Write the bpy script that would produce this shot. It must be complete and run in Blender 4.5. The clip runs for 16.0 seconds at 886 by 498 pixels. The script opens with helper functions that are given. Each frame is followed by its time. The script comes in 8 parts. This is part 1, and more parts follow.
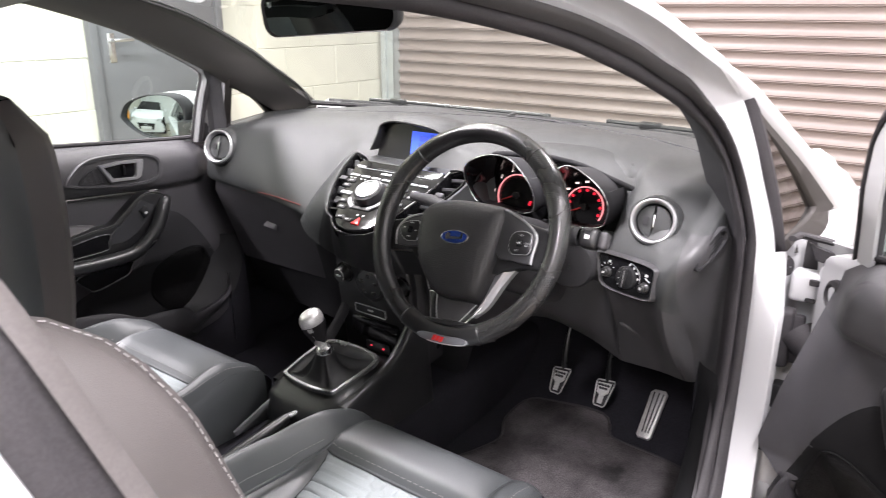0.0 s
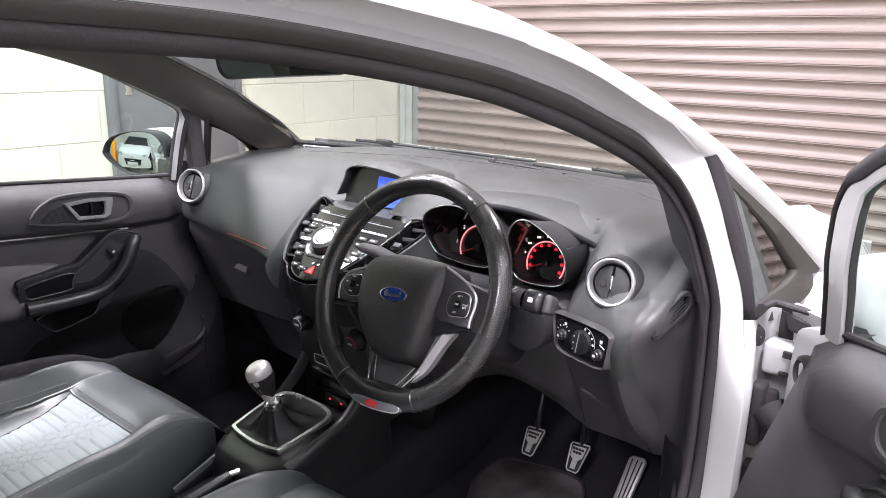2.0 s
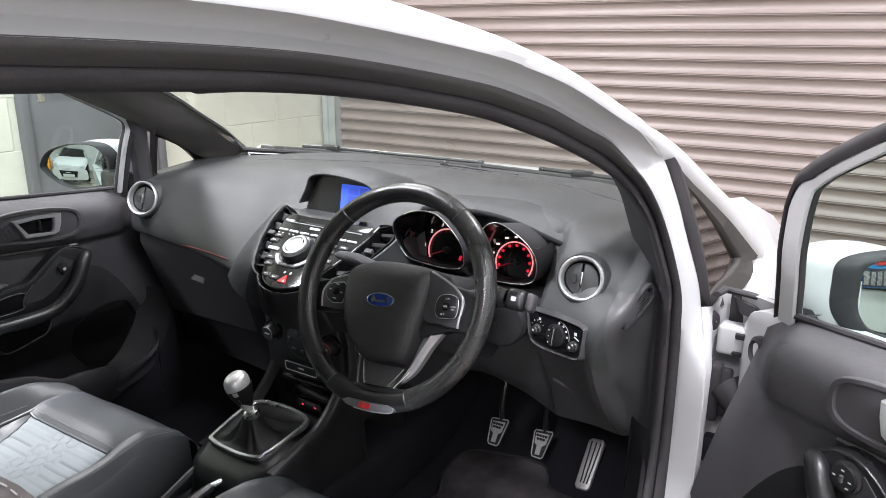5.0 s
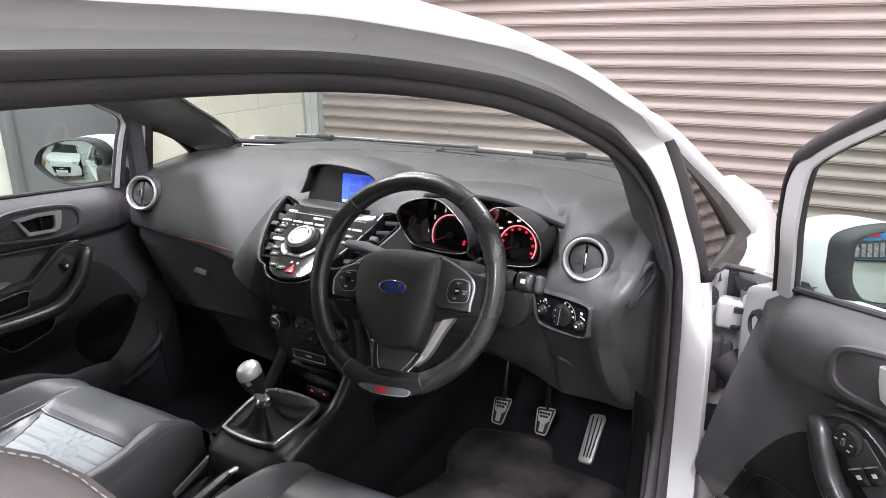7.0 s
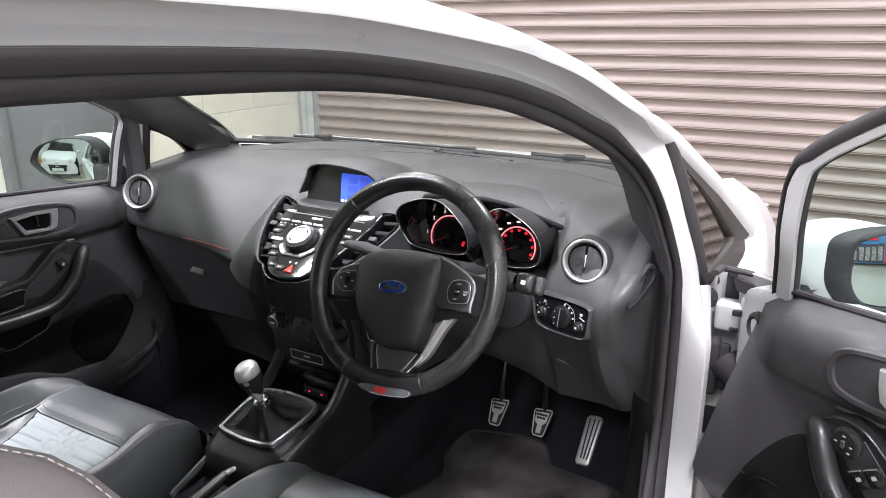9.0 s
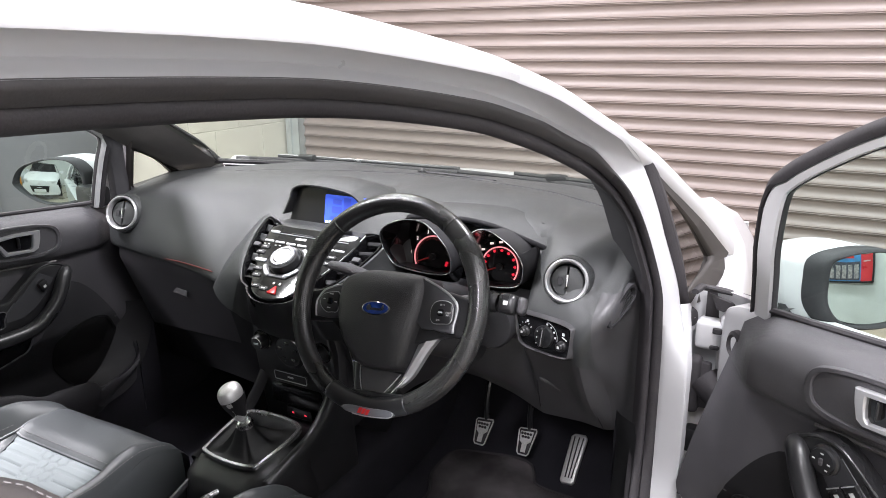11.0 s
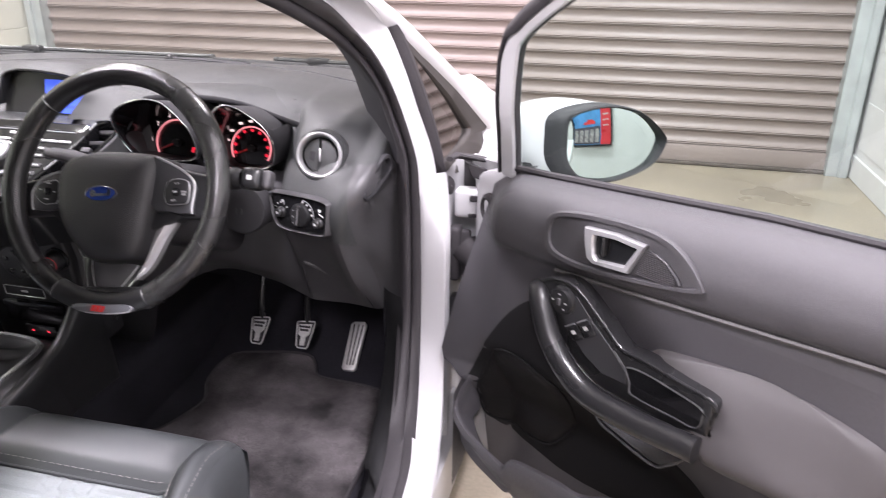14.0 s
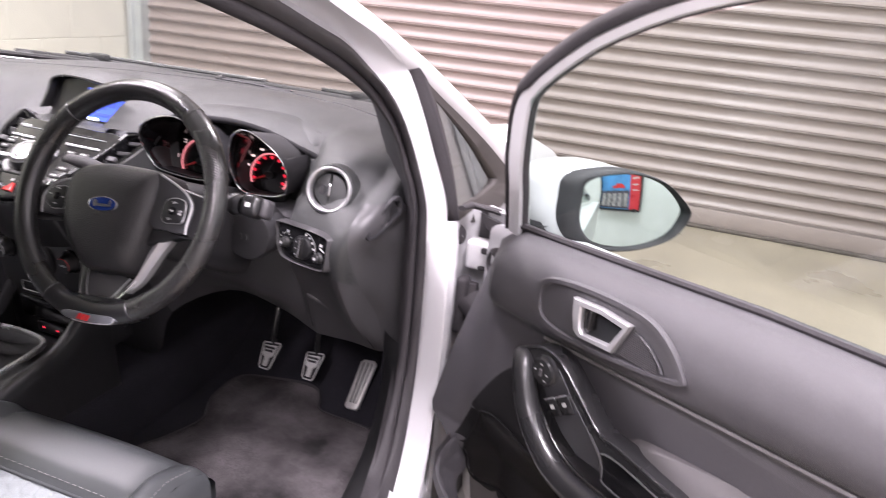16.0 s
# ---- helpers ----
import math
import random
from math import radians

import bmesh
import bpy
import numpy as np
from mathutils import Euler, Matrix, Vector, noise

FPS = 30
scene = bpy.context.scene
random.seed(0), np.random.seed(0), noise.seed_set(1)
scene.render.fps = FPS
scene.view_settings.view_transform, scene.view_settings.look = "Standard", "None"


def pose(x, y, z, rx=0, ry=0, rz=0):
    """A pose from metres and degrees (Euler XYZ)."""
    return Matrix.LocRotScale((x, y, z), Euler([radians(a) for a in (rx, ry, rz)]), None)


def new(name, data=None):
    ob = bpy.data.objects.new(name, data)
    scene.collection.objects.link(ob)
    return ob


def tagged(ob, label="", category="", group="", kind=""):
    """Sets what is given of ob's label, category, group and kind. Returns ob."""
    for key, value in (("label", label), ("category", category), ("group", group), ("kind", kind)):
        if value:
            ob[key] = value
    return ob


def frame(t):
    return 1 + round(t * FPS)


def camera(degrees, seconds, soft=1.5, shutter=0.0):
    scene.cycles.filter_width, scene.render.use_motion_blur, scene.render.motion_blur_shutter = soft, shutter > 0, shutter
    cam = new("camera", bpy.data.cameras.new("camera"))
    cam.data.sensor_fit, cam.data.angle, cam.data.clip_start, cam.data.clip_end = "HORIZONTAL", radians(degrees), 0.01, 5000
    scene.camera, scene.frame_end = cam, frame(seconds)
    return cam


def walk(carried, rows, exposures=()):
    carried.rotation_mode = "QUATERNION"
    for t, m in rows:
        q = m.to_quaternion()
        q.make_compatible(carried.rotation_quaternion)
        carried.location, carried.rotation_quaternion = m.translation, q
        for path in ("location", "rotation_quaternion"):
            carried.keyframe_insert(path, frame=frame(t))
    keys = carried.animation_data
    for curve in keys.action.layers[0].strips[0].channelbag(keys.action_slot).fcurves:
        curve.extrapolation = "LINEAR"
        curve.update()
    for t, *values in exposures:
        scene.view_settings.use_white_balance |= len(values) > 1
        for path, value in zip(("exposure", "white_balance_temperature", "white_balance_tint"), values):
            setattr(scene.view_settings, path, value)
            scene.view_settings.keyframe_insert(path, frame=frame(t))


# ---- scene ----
cam = camera(62.3, 16.0, soft=0.8, shutter=0.25)
METRES, EYE, TILT, LEAN, TURN = 0.84, 1.293, -18.21, -0.17, 36.84
ROWS = [
    (0.0, 0.0, 0.0, 0.0, 0.0, 0.0, -0.0),
    (0.5, 0.0444, 0.0129, 0.011, -4.5, 0.79, 1.46),
    (1.0, 0.078, 0.0253, 0.0232, -3.68, 1.62, 1.15),
    (1.5, 0.1289, 0.0719, 0.048, 0.03, 2.23, -0.47),
    (2.0, 0.172, 0.0948, 0.051, 2.41, 2.53, -1.64),
    (2.5, 0.1896, 0.1039, 0.0545, 3.62, 2.7, -1.92),
    (3.0, 0.2207, 0.1058, 0.0556, 3.74, 3.31, -1.78),
    (3.5, 0.2293, 0.0712, 0.0542, 3.2, 4.13, -1.34),
    (4.0, 0.1826, 0.0353, 0.0496, 1.49, 4.79, -0.69),
    (4.5, 0.1133, 0.0434, 0.0739, -2.16, 3.6, 0.26),
    (5.0, 0.0458, 0.0274, 0.0654, -3.99, 2.22, 1.1),
    (7.5, -0.0146, -0.011, 0.0736, -5.42, 0.84, 2.97),
    (8.0, -0.0174, -0.0164, 0.0732, -5.37, 1.04, 2.97),
    (8.5, -0.0203, -0.0107, 0.0822, -5.55, 1.11, 2.85),
    (9.0, -0.0243, -0.0038, 0.0718, -5.88, 0.92, 2.58),
    (11.5, -0.0176, -0.0164, 0.0792, -7.27, 2.36, 3.0),
    (12.0, -0.0132, -0.0019, 0.0699, -7.69, 2.07, 3.06),
    (12.5, -0.0072, -0.008, 0.0665, -8.64, 1.54, 3.34),
    (13.0, 0.0001, -0.0007, 0.0695, -11.05, 0.22, 4.13),
    (13.5, 0.0143, 0.0077, 0.0591, -15.22, -1.96, 5.4),
    (14.0, 0.0901, 0.0239, -0.0218, -22.23, -5.37, 6.6),
    (14.5, 0.1516, 0.0264, -0.057, -26.43, -7.38, 7.18),
    (15.0, 0.18, 0.0435, -0.0468, -29.1, -8.12, 6.73),
    (15.5, 0.1801, 0.0354, -0.0389, -27.36, -6.67, 4.87),
    (16.0, 0.2346, 0.0242, -0.0106, -16.45, -1.99, -0.01),
]
walk(cam, [(t, pose(1.041, -0.950, EYE, TILT, LEAN, TURN) @ pose(METRES * x, METRES * y, METRES * z, 90 + pitch, roll, yaw)) for t, x, y, z, yaw, pitch, roll in ROWS],
     exposures=[(0.0, 0.85, 6700, 13), (1.0, 0.83, 6550, 15), (2.0, 0.65, 6500, 13), (3.5, 0.49, 6480, 11), (4.5, 0.31, 6420, 8), (5.2, 0.35, 6450, 9), (7.5, 0.47, 6500, 11), (9.0, 0.43, 6480, 10), (12.5, 0.41, 6500, 10), (13.5, 0.59, 6500, 12), (14.0, 0.69, 6560, 19), (14.6, 0.73, 6680, 23), (16.0, 0.75, 6650, 23)])

# ---- world and lights: a closed workshop lit by rows of ceiling tubes ----
world = bpy.data.worlds.new("world")
scene.world = world
world.use_nodes = True
world.node_tree.nodes["Background"].inputs[0].default_value = (0.9, 0.95, 1.0, 1)
world.node_tree.nodes["Background"].inputs[1].default_value = 0.05
TUBE_POWER = 100.0


def tube_lamp(x, y, length, power, colour):
    light = bpy.data.lights.new("tube_light", "AREA")
    light.shape, light.size, light.size_y = "RECTANGLE", 0.22, length
    light.energy, light.color = power, colour
    ob = new("tube_light", light)
    ob.matrix_world = pose(x, y, 3.90, 0, 0, 0)
    return ob


TUBES = [(-1.9, 2.0, 0.9), (1.3, 2.0, 1.1), (-1.9, -0.9, 2.6), (1.75, -0.9, 1.85), (-1.9, -4.4, 1.1), (1.6, -4.4, 1.3)]
for tx, ty, power in TUBES:
    tube_lamp(tx, ty, 1.5, TUBE_POWER * power, (0.985, 0.965, 1.03))

# ---- materials ----
def mat(name, colour, rough=0.5, metal=0.0, vary=0.08, grain=0.0, grain_scale=400.0, bump=0.0, stain_scale=6.0,
        rough_vary=0.08, spec=0.5, coat=0.0, object_random=0.0):
    """A surface with broad stains, fine grain in the colour and a fine relief. Scales are per metre."""
    m = bpy.data.materials.new(name)
    m.use_nodes = True
    nt = m.node_tree
    n, link = nt.nodes, nt.links.new
    b = n["Principled BSDF"]
    b.inputs["Metallic"].default_value = metal
    b.inputs["Specular IOR Level"].default_value = spec
    b.inputs["Coat Weight"].default_value = coat
    b.inputs["Coat Roughness"].default_value = 0.05
    co = n.new("ShaderNodeTexCoord")
    stain = n.new("ShaderNodeTexNoise")
    stain.inputs["Scale"].default_value, stain.inputs["Detail"].default_value = stain_scale, 4.0
    fine = n.new("ShaderNodeTexNoise")
    fine.inputs["Scale"].default_value, fine.inputs["Detail"].default_value = grain_scale, 2.0
    link(co.outputs["Object"], stain.inputs["Vector"])
    link(co.outputs["Object"], fine.inputs["Vector"])
    ramp = n.new("ShaderNodeMapRange")
    ramp.inputs["From Min"].default_value, ramp.inputs["From Max"].default_value = 0.3, 0.7
    ramp.inputs["To Min"].default_value, ramp.inputs["To Max"].default_value = 1 - vary, 1 + vary
    link(stain.outputs["Fac"], ramp.inputs["Value"])
    grit = n.new("ShaderNodeMapRange")
    grit.inputs["From Min"].default_value, grit.inputs["From Max"].default_value = 0.3, 0.7
    grit.inputs["To Min"].default_value, grit.inputs["To Max"].default_value = 1 - grain, 1 + grain
    link(fine.outputs["Fac"], grit.inputs["Value"])
    mul = n.new("ShaderNodeMath")
    mul.operation = "MULTIPLY"
    link(ramp.outputs["Result"], mul.inputs[0])
    link(grit.outputs["Result"], mul.inputs[1])
    value = mul.outputs[0]
    if object_random:
        info = n.new("ShaderNodeObjectInfo")
        wide = n.new("ShaderNodeMapRange")
        wide.inputs["To Min"].default_value, wide.inputs["To Max"].default_value = 1 - object_random, 1 + object_random
        link(info.outputs["Random"], wide.inputs["Value"])
        more = n.new("ShaderNodeMath")
        more.operation = "MULTIPLY"
        link(value, more.inputs[0])
        link(wide.outputs["Result"], more.inputs[1])
        value = more.outputs[0]
    tint = n.new("ShaderNodeVectorMath")
    tint.operation = "SCALE"
    tint.inputs[0].default_value = colour
    link(value, tint.inputs["Scale"])
    link(tint.outputs["Vector"], b.inputs["Base Color"])
    rr = n.new("ShaderNodeMapRange")
    rr.inputs["From Min"].default_value, rr.inputs["From Max"].default_value = 0.3, 0.7
    rr.inputs["To Min"].default_value, rr.inputs["To Max"].default_value = max(0.02, rough - rough_vary), min(1, rough + rough_vary)
    link(stain.outputs["Fac"], rr.inputs["Value"])
    link(rr.outputs["Result"], b.inputs["Roughness"])
    if bump:
        bp = n.new("ShaderNodeBump")
        bp.inputs["Strength"].default_value, bp.inputs["Distance"].default_value = bump, 0.001
        link(fine.outputs["Fac"], bp.inputs["Height"])
        link(bp.outputs["Normal"], b.inputs["Normal"])
    return m


def cells(m, scale, strength, distance=0.0008, feature="DISTANCE_TO_EDGE", low=0.0, high=0.12, stretch=(1, 1, 1)):
    """Adds a relief of cells (leather grain, perforations, cloth) to a material."""
    nt = m.node_tree
    n, link = nt.nodes, nt.links.new
    co = n.new("ShaderNodeTexCoord")
    mp = n.new("ShaderNodeMapping")
    mp.inputs["Scale"].default_value = stretch
    vo = n.new("ShaderNodeTexVoronoi")
    vo.feature = feature
    vo.inputs["Scale"].default_value = scale
    link(co.outputs["Object"], mp.inputs["Vector"])
    link(mp.outputs["Vector"], vo.inputs["Vector"])
    mr = n.new("ShaderNodeMapRange")
    mr.inputs["From Min"].default_value, mr.inputs["From Max"].default_value = low, high
    link(vo.outputs["Distance"], mr.inputs["Value"])
    bp = n.new("ShaderNodeBump")
    bp.inputs["Strength"].default_value, bp.inputs["Distance"].default_value = strength, distance
    link(mr.outputs["Result"], bp.inputs["Height"])
    old = n["Principled BSDF"].inputs["Normal"]
    if old.is_linked:
        link(old.links[0].from_socket, bp.inputs["Normal"])
    link(bp.outputs["Normal"], old)
    return m


def dimples(m, pitch):
    """Adds staggered round holes to a material whose mesh carries its own lengths in metres as UV."""
    nt = m.node_tree
    n, link = nt.nodes, nt.links.new

    def op(kind, a, b=None):
        q = n.new("ShaderNodeMath")
        q.operation = kind
        for k, v in enumerate((a, b)):
            if v is None:
                continue
            if isinstance(v, (int, float)):
                q.inputs[k].default_value = v
            else:
                link(v, q.inputs[k])
        return q.outputs[0]
    uv, parts = n.new("ShaderNodeUVMap"), n.new("ShaderNodeSeparateXYZ")
    link(uv.outputs["UV"], parts.inputs[0])
    row = op("DIVIDE", parts.outputs["Y"], pitch * 0.87)
    shift = op("MULTIPLY", op("MODULO", op("FLOOR", row), 2.0), 0.5)
    x = op("SUBTRACT", op("FRACT", op("ADD", op("DIVIDE", parts.outputs["X"], pitch), shift)), 0.5)
    y = op("MULTIPLY", op("SUBTRACT", op("FRACT", row), 0.5), 0.87)
    dist = op("SQRT", op("ADD", op("MULTIPLY", x, x), op("MULTIPLY", y, y)))
    hole = n.new("ShaderNodeMapRange")
    hole.inputs["From Min"].default_value, hole.inputs["From Max"].default_value = 0.16, 0.30
    link(dist, hole.inputs["Value"])
    bp = n.new("ShaderNodeBump")
    bp.inputs["Strength"].default_value, bp.inputs["Distance"].default_value = 0.8, 0.0008
    link(hole.outputs["Result"], bp.inputs["Height"])
    b = n["Principled BSDF"]
    link(bp.outputs["Normal"], b.inputs["Normal"])
    dark = n.new("ShaderNodeMix")
    dark.data_type = "RGBA"
    dark.inputs["A"].default_value = (0.002, 0.002, 0.002, 1)
    link(hole.outputs["Result"], dark.inputs["Factor"])
    link(b.inputs["Base Color"].links[0].from_socket, dark.inputs["B"])
    link(dark.outputs["Result"], b.inputs["Base Color"])
    return m


def glass(name, tint, mix, top=0.85):
    """Clear sheet: mostly see-through with a sharp reflection that grows at grazing angles."""
    m = bpy.data.materials.new(name)
    m.use_nodes = True
    nt = m.node_tree
    n, link = nt.nodes, nt.links.new
    n.remove(n["Principled BSDF"])
    tr, gl, fr, mx = n.new("ShaderNodeBsdfTransparent"), n.new("ShaderNodeBsdfGlossy"), n.new("ShaderNodeLayerWeight"), n.new("ShaderNodeMixShader")
    tr.inputs["Color"].default_value = (*tint, 1)
    gl.inputs["Roughness"].default_value = 0.01
    power, span = n.new("ShaderNodeMath"), n.new("ShaderNodeMapRange")
    power.operation = "POWER"
    power.inputs[1].default_value = 5.0
    span.inputs["To Min"].default_value, span.inputs["To Max"].default_value = mix, top
    link(fr.outputs["Facing"], power.inputs[0])
    link(power.outputs[0], span.inputs["Value"])
    link(span.outputs["Result"], mx.inputs[0])
    link(tr.outputs[0], mx.inputs[1])
    link(gl.outputs[0], mx.inputs[2])
    link(mx.outputs[0], n["Material Output"].inputs["Surface"])
    return m


def glow(name, colour, strength):
    m = bpy.data.materials.new(name)
    m.use_nodes = True
    b = m.node_tree.nodes["Principled BSDF"]
    b.inputs["Base Color"].default_value = (*colour, 1)
    b.inputs["Emission Color"].default_value = (*colour, 1)
    b.inputs["Emission Strength"].default_value = strength
    return m


PAINT = mat("white_paint", (0.48, 0.48, 0.49), 0.32, vary=0.015, rough_vary=0.05, coat=0.3)
FLAP = mat("grey_rubber_flap", (0.038, 0.035, 0.036), 0.6, vary=0.1, grain=0.1, bump=0.15)
RUBBER = mat("black_rubber", (0.030, 0.0275, 0.030), 0.62, spec=0.35, vary=0.2, grain=0.2, bump=0.15)
DASH = cells(mat("soft_black_plastic", (0.0345, 0.0362, 0.0370), 0.42, vary=0.06, grain=0.06, spec=0.5), 850, 0.4, 0.0004, low=0.0, high=0.3)
TRIM = cells(mat("grained_black_plastic", (0.054, 0.0520, 0.0565), 0.45, vary=0.08, grain=0.08), 800, 0.55, 0.0005, low=0.0, high=0.3)
TRIM_MID = cells(mat("smooth_black_plastic", (0.049, 0.0468, 0.0515), 0.48, vary=0.1, grain=0.08), 800, 0.4, 0.0005, low=0.0, high=0.3)
# Darker than the matt plastic below, to put shade into low parts.
DARK_LOW = mat("darkened_black_plastic", (0.010, 0.0098, 0.0105), 0.7, spec=0.12, vary=0.15, grain=0.1, bump=0.2)
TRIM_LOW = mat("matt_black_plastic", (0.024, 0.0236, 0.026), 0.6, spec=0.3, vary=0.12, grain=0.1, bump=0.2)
PIANO = mat("gloss_black_plastic", (0.008, 0.008, 0.009), 0.10, vary=0.1, rough_vary=0.04)
SATIN = mat("satin_black_plastic", (0.015, 0.015, 0.016), 0.32, vary=0.1)
CARPET = mat("black_carpet", (0.022, 0.0213, 0.026), 0.95, vary=0.3, grain=0.5, grain_scale=700, bump=0.7, spec=0.1)
MATCLOTH = mat("worn_mat_carpet", (0.058, 0.053, 0.055), 0.95, vary=0.75, grain=0.5, grain_scale=600, bump=0.7, stain_scale=9, spec=0.1)
LEATHER = cells(mat("black_leather", (0.058, 0.063, 0.066), 0.40, spec=0.8, vary=0.08, rough_vary=0.05), 500, 0.2, 0.0004, low=0.0, high=0.25)
# The seat leather again, paler and browner: light on the backrest bolsters in its colour.
BOLSTER_LIT = cells(mat("lit_black_leather", (0.078, 0.070, 0.068), 0.48, spec=0.7, vary=0.1, rough_vary=0.08), 500, 0.25, 0.0004, low=0.0, high=0.25)
LEATHER_WHEEL = cells(mat("wheel_leather", (0.014, 0.0137, 0.0142), 0.26, spec=0.8, vary=0.1), 500, 0.25, 0.0004, low=0.0, high=0.25)
PERFORATED = dimples(mat("perforated_leather", (0.013, 0.0127, 0.013), 0.27, spec=0.8, vary=0.05), 0.0040)
CLOTH = mat("grey_seat_cloth", (0.26, 0.285, 0.29), 0.85, vary=0.08, grain=0.12, grain_scale=900, bump=0.25, spec=0.2)
STITCH = mat("grey_stitching", (0.27, 0.258, 0.256), 0.8, vary=0.1)
CHROME = mat("satin_metal", (0.75, 0.75, 0.76), 0.22, 1.0, vary=0.05)
SILVER = mat("silver_paint", (0.47, 0.47, 0.48), 0.36, 0.6, vary=0.04)
ALLOY = mat("brushed_alloy", (0.66, 0.65, 0.64), 0.40, 0.55, vary=0.12, grain=0.15)
RED = mat("red_print", (0.55, 0.02, 0.02), 0.5, vary=0.05)
WHITE_PRINT = mat("white_print", (0.50, 0.50, 0.50), 0.5, vary=0.02)
BLUE_BADGE = mat("blue_enamel", (0.01, 0.03, 0.16), 0.15, vary=0.05, coat=0.8)
SCREEN_BLUE = glow("blue_screen", (0.05, 0.11, 0.68), 0.65)
SCREEN_DARK = glow("blue_screen_block", (0.04, 0.07, 0.45), 0.7)
SCREEN_WHITE = glow("screen_text", (0.7, 0.8, 1.0), 1.0)
GLOW_RED = glow("red_backlight", (0.9, 0.03, 0.06), 0.9)
GLOW_WHITE = glow("white_backlight", (1.0, 0.8, 0.78), 0.7)
GLOW_CYAN = glow("cyan_display", (0.0, 0.35, 0.6), 0.35)
GLASS = glass("window_glass", (0.82, 0.88, 0.82), 0.05)
GLASS_QUARTER = glass("quarter_light_glass", (0.80, 0.84, 0.80), 0.03, 0.30)
GLASS_DOOR = glass("green_tinted_glass", (0.72, 0.82, 0.77), 0.06)
GLASS_DARK = glass("tinted_window_glass", (0.10, 0.10, 0.09), 0.42, 0.92)
MIRROR = mat("mirror_silver", (0.52, 0.58, 0.56), 0.02, 1.0, vary=0.0, rough_vary=0.0)
SHUTTER = mat("cream_shutter_steel", (0.243, 0.202, 0.186), 0.42, 0.0, vary=0.06, stain_scale=2.0, spec=0.5, object_random=0.03)
GALV = mat("galvanised_steel", (0.42, 0.45, 0.45), 0.45, 0.4, vary=0.12)
BLOCK = mat("painted_blockwork", (0.54, 0.53, 0.47), 0.75, vary=0.04, grain=0.03, grain_scale=160, bump=0.5)
WALLPAINT = mat("white_wall_paint", (0.57, 0.575, 0.57), 0.7, vary=0.04, grain=0.02, grain_scale=160, bump=0.4)
DOORGREY = mat("grey_door_paint", (0.13, 0.13, 0.14), 0.5, vary=0.05)
CONCRETE = mat("sealed_concrete", (0.265, 0.232, 0.178), 0.35, vary=0.22, grain=0.1, grain_scale=90, stain_scale=1.6, rough_vary=0.15)
CEIL = mat("ceiling_panel", (0.70, 0.70, 0.70), 0.8, vary=0.03)
ORANGE = mat("orange_paint", (0.85, 0.33, 0.02), 0.4, vary=0.05)
HEADLINER = mat("grey_headliner", (0.30, 0.29, 0.28), 0.9, vary=0.05, grain=0.1, grain_scale=700, bump=0.3)


# ---- mesh helpers ----
V = Vector


def catmull(pts, per=6, closed=False):
    """A smooth line through the points, per steps between neighbours."""
    pts = [V(p) for p in pts]
    n, out = len(pts), []
    for i in range(n if closed else n - 1):
        p0 = pts[(i - 1) % n] if closed or i > 0 else pts[0] * 2 - pts[1]
        p1, p2 = pts[i], pts[(i + 1) % n]
        p3 = pts[(i + 2) % n] if closed or i + 2 < n else p2 * 2 - p1
        for k in range(per):
            t = k / per
            out.append(0.5 * (2 * p1 + (p2 - p0) * t + (2 * p0 - 5 * p1 + 4 * p2 - p3) * t * t + (3 * p1 - p0 - 3 * p2 + p3) * t ** 3))
    if not closed:
        out.append(pts[-1])
    return out


def finish(bm, angle=32):
    bmesh.ops.recalc_face_normals(bm, faces=bm.faces)
    for f in bm.faces:
        f.smooth = True
    lim = math.radians(angle)
    for e in bm.edges:
        e.smooth = not (len(e.link_faces) == 2 and e.calc_face_angle(0) > lim)
    return bm


def part(name, bm, material, parent=None, label="", m=None, angle=32):
    """Links a bmesh as one mesh object, under a thing or part if one is given."""
    if m is not None:
        bm.transform(m)
    finish(bm, angle)
    me = bpy.data.meshes.new(name)
    bm.to_mesh(me)
    bm.free()
    me.materials.append(material)
    ob = new(name, me)
    ob.parent = parent
    if label:
        ob["label"] = label
    return ob


def thing(name, label, category, group="", kind=""):
    return tagged(new(name), label, category, group, kind)


def joined(*bms):
    out = bmesh.new()
    for b in bms:
        me = bpy.data.meshes.new("tmp")
        b.to_mesh(me)
        b.free()
        out.from_mesh(me)
        bpy.data.meshes.remove(me)
    return out


def moved(bm, m):
    bm.transform(m)
    return bm


def rbox(sx, sy, sz, bevel=0.003, seg=2, m=None):
    bm = bmesh.new()
    bmesh.ops.create_cube(bm, size=1)
    bm.transform(Matrix.Diagonal((sx, sy, sz, 1)))
    if bevel:
        bmesh.ops.bevel(bm, geom=bm.edges[:], offset=min(bevel, 0.45 * min(sx, sy, sz)), segments=seg, affect="EDGES", profile=0.5)
    if m is not None:
        bm.transform(m)
    return bm


def loft(rows, close_v=False, close_u=False, cap=False):
    """Quads between rows of points. close_v joins each row's ends, close_u the last row to the first."""
    bm = bmesh.new()
    vs = [[bm.verts.new(p) for p in r] for r in rows]
    n = len(rows[0])
    for i in range(len(rows) if close_u else len(rows) - 1):
        a, b = vs[i], vs[(i + 1) % len(rows)]
        for j in range(n if close_v else n - 1):
            k = (j + 1) % n
            bm.faces.new((a[j], a[k], b[k], b[j]))
    if cap and close_v:
        bm.faces.new(vs[0])
        bm.faces.new(vs[-1])
    bmesh.ops.remove_doubles(bm, verts=bm.verts, dist=1e-5)
    return bm


